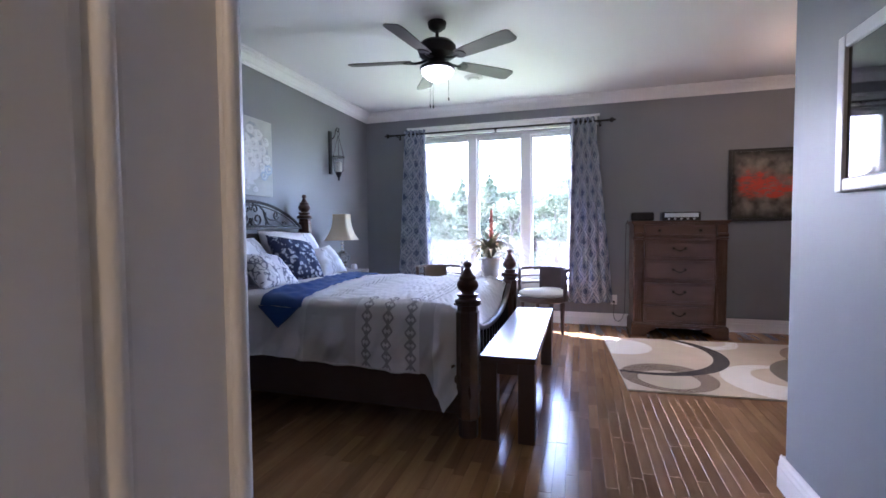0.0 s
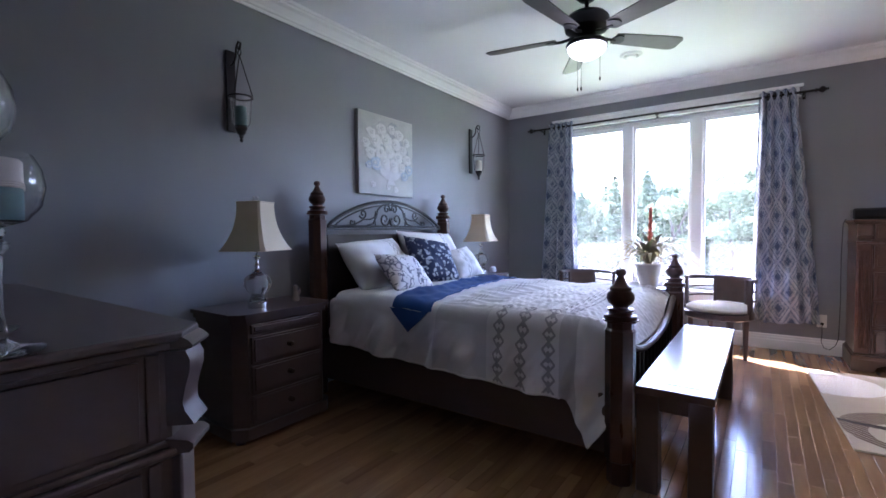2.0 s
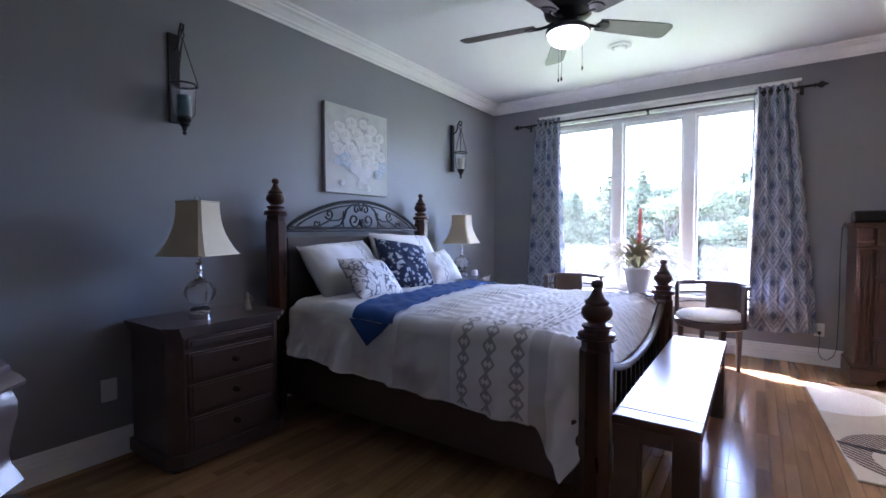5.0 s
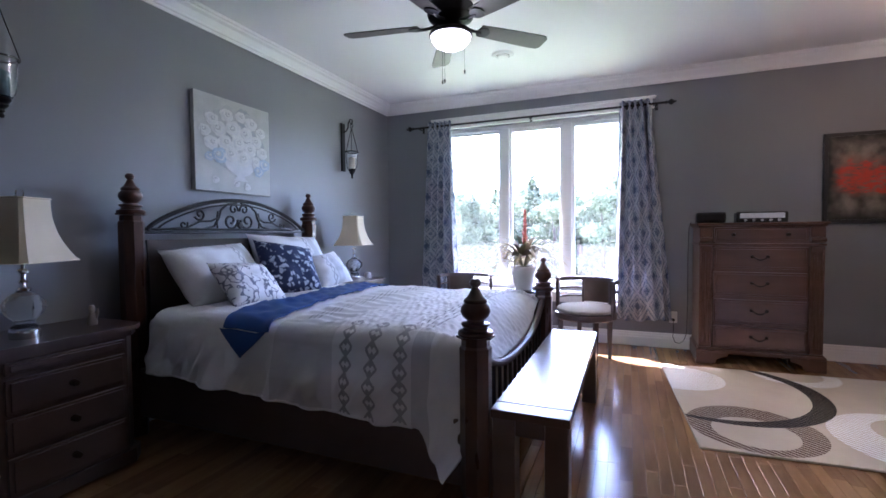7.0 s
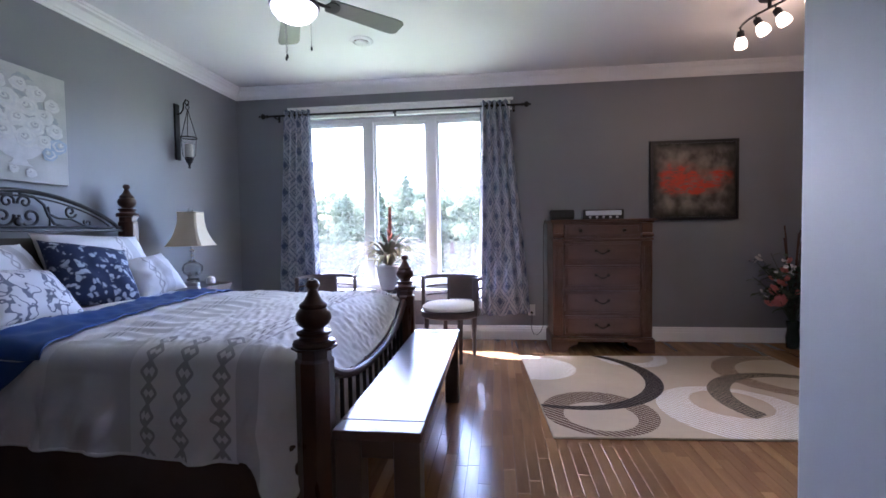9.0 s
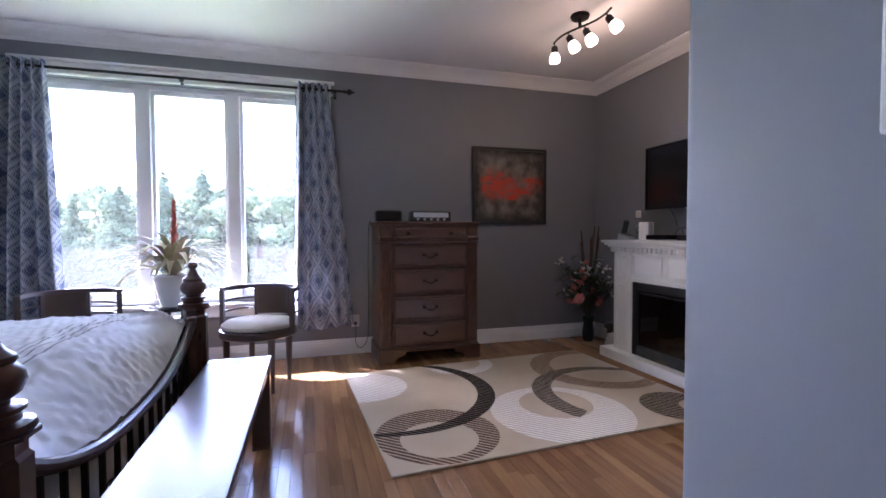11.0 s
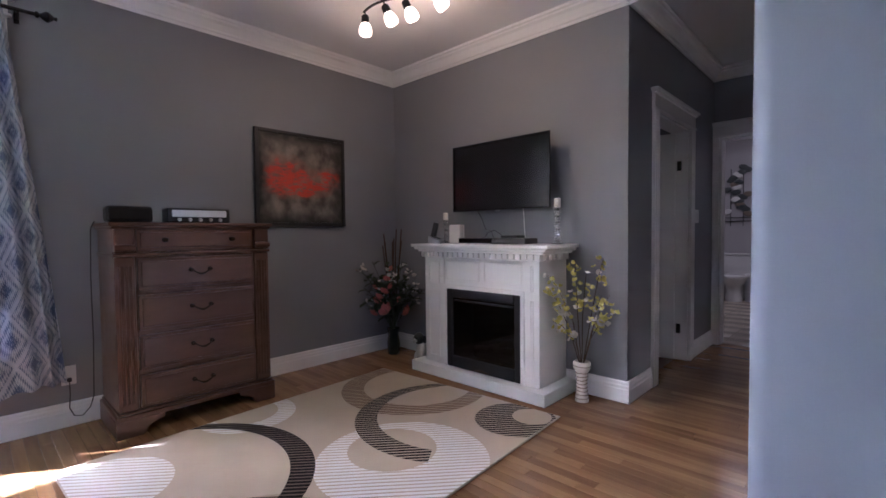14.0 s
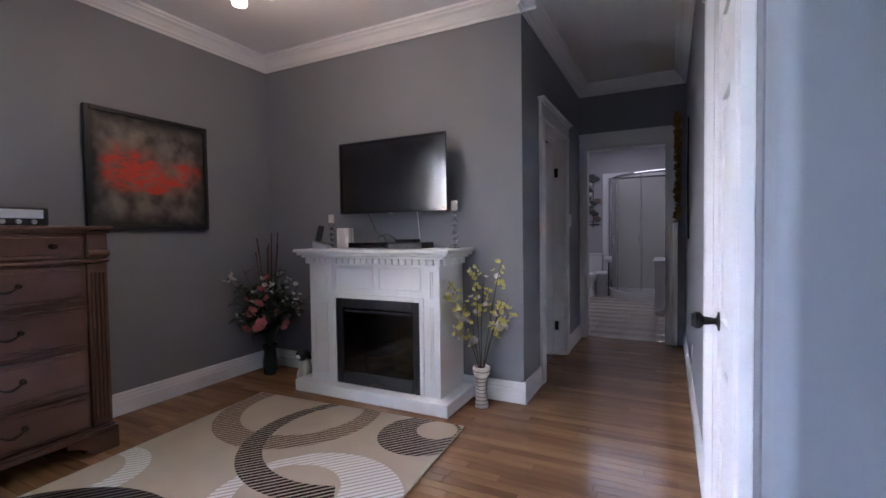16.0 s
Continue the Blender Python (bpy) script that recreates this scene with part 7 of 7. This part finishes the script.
for k in range(20):
    x, z = rnd.uniform(-0.17, 0.17), -0.28 + 0.78 * k / 19
    part("oval", moved(lathe([(0, -0.012), (0.05, -0.010), (0.064, 0), (0.05, 0.010), (0, 0.012)], 16), pose(x, -0.04, z, 90, rnd.uniform(-20, 20), 0) @ Matrix.Diagonal((1.15, 0.72, 1, 1))), STONE[1 if k % 5 == 1 else 2 if k % 4 == 0 else 0], ova)
# curved shower in the far corner
sh = thing("shower", "curved glass corner shower with chrome frame and white base", "shower", (9.19, 2.36, 0))
def quarter(r, n=18):
    return [(-r * math.cos(math.pi / 2 * i / n) - 0.0, r * math.sin(math.pi / 2 * i / n)) for i in range(n + 1)]
SR = 1.16
out = [(0, 0)] + quarter(SR)
part("base", prism(out, 0.14), PORC, sh, "white curved shower base")
gl = quarter(SR - 0.05)
bm = bmesh.new()
lo = [bm.verts.new((x, y, 0.15)) for x, y in gl]
hi = [bm.verts.new((x, y, 2.10)) for x, y in gl]
for i in range(len(gl) - 1):
    bm.faces.new((lo[i], lo[i + 1], hi[i + 1], hi[i]))
SHOWER_GLASS = glass("grey_shower_glass", (0.93, 0.94, 0.93), 0.0, thin=True)
SHOWER_WALL = surface("beige_shower_panel", (0.52, 0.51, 0.48), (0.60, 0.59, 0.56), 2, 0.25, 0.05)
part("back_panel", bx(-0.012, 0.012, 0.14, 0.0, SR - 0.05, 2.12, 0.002), SHOWER_WALL, sh, "beige shower wall panel")
part("back_panel", bx(-SR + 0.05, 0.0, 0.14, -0.012, 0.012, 2.12, 0.002), SHOWER_WALL, sh, "beige shower wall panel")
part("glass_wall", thicken(bm, 0.008), SHOWER_GLASS, sh, "tinted curved glass")
for z, r in ((0.12, 0.018), (2.11, 0.022)):
    part("rail", tube([(x, y, z) for x, y in gl], r, 8), CHROME, sh, "chrome rail")
for i in (1, 6, 12, 17):
    x, y = gl[i]
    part("upright", tube([(x, y, 0.12), (x, y, 2.11)], 0.014, 8), CHROME, sh)
for i in (6, 12):
    x, y = gl[i]
    part("handle", tube([(x * 1.03, y * 1.03, 0.95), (x * 1.06, y * 1.06, 0.97), (x * 1.06, y * 1.06, 1.08), (x * 1.03, y * 1.03, 1.10)], 0.01, 8), CHROME, sh)
shw = solid("trim_shower", join(bx(9.16, 3.53, 0, 9.199, 3.63, 2.24, 0.004), bx(9.16, 2.36, 2.15, 9.199, 3.53, 2.24, 0.004)), TRIM, "white trim beside the shower", "trim", kind="structure")
van = thing("vanity", "white bathroom vanity with patterned front", "vanity", (7.10, 2.352, 0))
part("body", bx(0, 0, 0.06, 0.9, 0.34, 0.72, 0.005), TRIM, van)
part("counter", bx(-0.02, 0, 0.72, 0.92, 0.36, 0.76, 0.006), PORC, van)
part("plinth", bx(0.02, 0.01, 0, 0.88, 0.31, 0.06), TRIM, van)
# added warm fill panel below the ceiling, only to brighten the bathroom
bl = area_lamp("bathroom_daylight", (7.6, 3.2, CEIL - 0.02), (7.6, 3.2, 0), 1.6, 1.2, 0.5, (1.0, 0.87, 0.75))

# ---- trees outside ----
def leafy(name, count, place, size, seed):
    """Many small leaf cards in clumps, as one mesh."""
    rr = random.Random(seed)
    verts, faces = [], []
    for _ in range(count):
        c, dirn = place(rr)
        s = size * rr.uniform(0.6, 1.3)
        a = Vector((rr.uniform(-1, 1), rr.uniform(-1, 1), rr.uniform(-1, 1))).normalized()
        b = a.orthogonal().normalized()
        d = a.cross(b)
        i = len(verts)
        verts += [c + b * s, c + d * s * 0.5, c - b * s, c - d * s * 0.5]
        faces.append((i, i + 1, i + 2, i + 3))
    me = bpy.data.meshes.new(name)
    me.from_pydata([tuple(v) for v in verts], [], faces)
    return me


def foliage(name, a, b):
    m, n, l, p = node_material(name)
    g = n.new("ShaderNodeNewGeometry")
    mix = n.new("ShaderNodeMix")
    mix.data_type = "RGBA"
    mix.inputs[6].default_value, mix.inputs[7].default_value = (*a, 1), (*b, 1)
    l.new(g.outputs["Random Per Island"], mix.inputs[0])
    l.new(mix.outputs[2], p.inputs["Base Color"])
    p.inputs["Roughness"].default_value = 0.7
    tr = n.new("ShaderNodeBsdfTranslucent")
    l.new(mix.outputs[2], tr.inputs[0])
    ms = n.new("ShaderNodeMixShader")
    ms.inputs[0].default_value = 0.35
    l.new(p.outputs[0], ms.inputs[1])
    l.new(tr.outputs[0], ms.inputs[2])
    l.new(ms.outputs[0], n["Material Output"].inputs[0])
    return m


SPRUCE = foliage("spruce_needles", (0.090, 0.120, 0.062), (0.140, 0.178, 0.098))
BROAD = foliage("broad_leaves", (0.120, 0.155, 0.080), (0.175, 0.215, 0.118))
BARK = surface("grey_bark", (0.06, 0.05, 0.04), (0.13, 0.11, 0.09), 6, 0.9, 0.05, 0.6, 30)


def conifer(seed, h=1.0):
    """A unit-height spruce: tapered trunk, drooping whorls of needle sprays."""
    t = thing("spruce_tree", "tall green spruce with drooping tiered branches", "tree", (0, 0, 0), 0, "spruces beyond the lawn")
    part("trunk", tube([(0, 0, 0), (0.004, 0, 0.5), (0, 0, 0.98)], [0.022, 0.014, 0.003], 8), BARK, t)
    def place(rr):
        z = 0.06 + 0.93 * rr.random() ** 1.25
        z = round(z * 17) / 17 + rr.uniform(-0.018, 0.018)
        z = min(z, 0.995)
        R = 0.23 * (1 - z) ** 0.85 + 0.006
        a = rr.uniform(0, 2 * math.pi)
        a = round(a * 9 / math.pi) * math.pi / 9 + rr.uniform(-0.13, 0.13) + z * 5
        r = R * rr.random() ** 0.5 * (0.8 + 0.3 * math.sin(a * 3 + z * 40))
        return Vector((r * math.cos(a), r * math.sin(a), z - 0.25 * r)), None
    crown = new("crown", leafy("spruce_crown", 11000, place, 0.020, seed))
    crown.data.materials.append(SPRUCE)
    crown.parent = t
    return t


def broadleaf(seed):
    t = thing("broadleaf_tree", "pale green broad-leaved tree with an open crown", "tree", (0, 0, 0), 0, "leafy trees beyond the lawn")
    rr0 = random.Random(seed)
    part("trunk", tube([(0, 0, 0), (0.02, 0.01, 0.3), (0.0, 0.0, 0.62)], [0.028, 0.02, 0.008], 8), BARK, t)
    clumps = []
    for k in range(26):
        a, z = rr0.uniform(0, 6.28), rr0.uniform(0.06, 0.95)
        R = 0.30 * max(0.0, math.sin(math.pi * min(1, z * 0.92))) ** 0.7
        r = R * rr0.random() ** 0.5
        clumps.append((Vector((r * math.cos(a), r * math.sin(a), z)), rr0.uniform(0.05, 0.11)))
    for c, s in clumps[:9]:
        part("limb", tube([(0.01, 0, max(0.08, c.z * 0.55)), tuple(c * 0.7 + Vector((0, 0, c.z * 0.22))), tuple(c)], [0.010, 0.006, 0.002], 5), BARK, t)
    def place(rr):
        c, s = clumps[rr.randrange(len(clumps))]
        d = Vector((rr.gauss(0, 1), rr.gauss(0, 1), rr.gauss(0, 0.8))).normalized()
        return c + d * s * rr.random() ** 0.4, None
    crown = new("crown", leafy("broadleaf_crown", 12000, place, 0.018, seed))
    crown.data.materials.append(BROAD)
    crown.parent = t
    return t


kinds = [conifer(1), conifer(2), broadleaf(3), broadleaf(4)]
rnd = random.Random(40)
first = set()
# (bearing as x over y from the room, distance, height, kind)
spots = []
for k in range(44):
    x = -52 + 64 * (k + rnd.uniform(0.1, 0.9)) / 44
    y = 29 + rnd.uniform(-3, 8) + 0.16 * abs(x + 6)
    h = rnd.uniform(3.6, 5.4) * (y / 34)
    if x < -30:
        h *= 0.62
    spots.append((x, y, h, rnd.choice((0, 1, 0, 1, 2, 3)) if x < -7 else rnd.choice((2, 3, 2, 3, 0))))
spots += [(-6.2, 25, 4.6, 0), (-8.3, 26, 4.0, 1), (-10.6, 27, 3.4, 0), (-12.4, 27, 4.4, 1), (-3.4, 25, 4.0, 2), (-1.0, 24, 3.8, 3), (-15.6, 28, 3.6, 0), (-4.8, 26, 4.9, 1), (0.8, 25, 4.2, 2), (3.5, 26, 4.4, 3), (-7.2, 27, 4.3, 0), (-9.4, 28, 3.9, 1), (-2.2, 27, 4.6, 3), (2.2, 28, 4.8, 0)]
for k in range(40):
    x = -60 + 84 * (k + rnd.random()) / 40
    y = 46 + rnd.uniform(0, 10)
    spots.append((x, y, rnd.uniform(5.0, 6.6) * (0.75 if x < -30 else 1), rnd.choice((0, 1, 2, 3))))
for x, y, h, k in spots:
    m = pose(x, y, -1.65, 0, 0, rnd.uniform(0, 360))
    src = kinds[k]
    if k in first:
        ob = copy_thing(src, m)
    else:
        ob = src
        ob.matrix_basis = m
        first.add(k)
    ob.scale = (h * rnd.uniform(1.3, 1.8), h * rnd.uniform(1.3, 1.8), h + 1.05)

# ---- floor boards ----
BW, GAP = 0.0575, 0.0015


def board_bm(length):
    w, c, t = BW - GAP, 0.0007, 0.011
    ln = length - GAP
    bm = bmesh.new()
    bot = [bm.verts.new((x, y, -t)) for x, y in ((0, 0), (w, 0), (w, ln), (0, ln))]
    mid = [bm.verts.new((x, y, -c * 0.6)) for x, y in ((0, 0), (w, 0), (w, ln), (0, ln))]
    top = [bm.verts.new((x, y, 0)) for x, y in ((c, c), (w - c, c), (w - c, ln - c), (c, ln - c))]
    bm.faces.new(top)
    for i in range(4):
        j = (i + 1) % 4
        bm.faces.new((mid[i], mid[j], top[j], top[i]))
        bm.faces.new((bot[i], bot[j], mid[j], mid[i]))
    return bm


LENGTHS = (0.36, 0.48, 0.62, 0.78, 0.95, 1.14)
shared = []
for ln in LENGTHS:
    bm = board_bm(ln)
    me = bpy.data.meshes.new("board")
    bm.to_mesh(me)
    bm.free()
    me.materials.append(PLANK)
    shared.append(me)
floor_ob = bpy.data.objects["floor"]
rnd = random.Random(77)
verts, faces, single = [], [], 0
rows = int((CORR_E + 0.08 - W) / BW) + 1
for r in range(rows):
    x = W + r * BW
    y = -2.2 - rnd.random() * 0.9
    y1 = N if x < E_ else CORR_N
    while y < y1:
        k = rnd.randrange(len(LENGTHS))
        ln = LENGTHS[k]
        wanted = (S - 0.2 < y + ln) if x < -1.2 else (y + ln > CORR_S if x > HALL_E + 0.1 else True)
        if wanted:
            if 0.0 < x < 2.4 and 2.2 < y < 3.6 and single < 300:
                ob = new("board", shared[k])
                ob.location = (x, y, 0)
                ob.parent = floor_ob
                single += 1
            else:
                w, c, t, l2 = BW - GAP, 0.0007, 0.011, min(ln, y1 + 0.1 - y) - GAP
                i = len(verts)
                for (a, b, z) in ((0, 0, -t), (w, 0, -t), (w, l2, -t), (0, l2, -t), (0, 0, -c * 0.6), (w, 0, -c * 0.6), (w, l2, -c * 0.6), (0, l2, -c * 0.6), (c, c, 0), (w - c, c, 0), (w - c, l2 - c, 0), (c, l2 - c, 0)):
                    verts.append((x + a, y + b, z))
                faces.append((i + 8, i + 9, i + 10, i + 11))
                for q_ in range(4):
                    j = (q_ + 1) % 4
                    faces.append((i + 4 + q_, i + 4 + j, i + 8 + j, i + 8 + q_))
                    faces.append((i + q_, i + j, i + 4 + j, i + 4 + q_))
        y += ln
me = bpy.data.meshes.new("floor_boards")
me.from_pydata(verts, [], faces)
me.materials.append(PLANK_REST)
rest = tagged(new("floor_boards", me), "brown maple strip floor boards", kind="stuff")
rest.parent = floor_ob

# bathroom tiles
TILE = surface("beige_glazed_tile", (0.40, 0.35, 0.28), (0.54, 0.48, 0.40), 3, 0.18, 0.05, 0.04, 80, per_piece=0.4)
bath = bpy.data.objects["bathroom_floor"]
bm = bx(0, 0, 0, 0.326, 0.326, 0.006, 0.0012, 1)
tme = bpy.data.meshes.new("tile")
bm.to_mesh(tme)
bm.free()
tme.materials.append(TILE)
for i in range(13):
    for j in range(8):
        ob = new("tile", tme)
        ob.location = (CORR_E + 0.085 + i * 0.33, 1.66 + j * 0.33, -0.002)
        ob.parent = bath
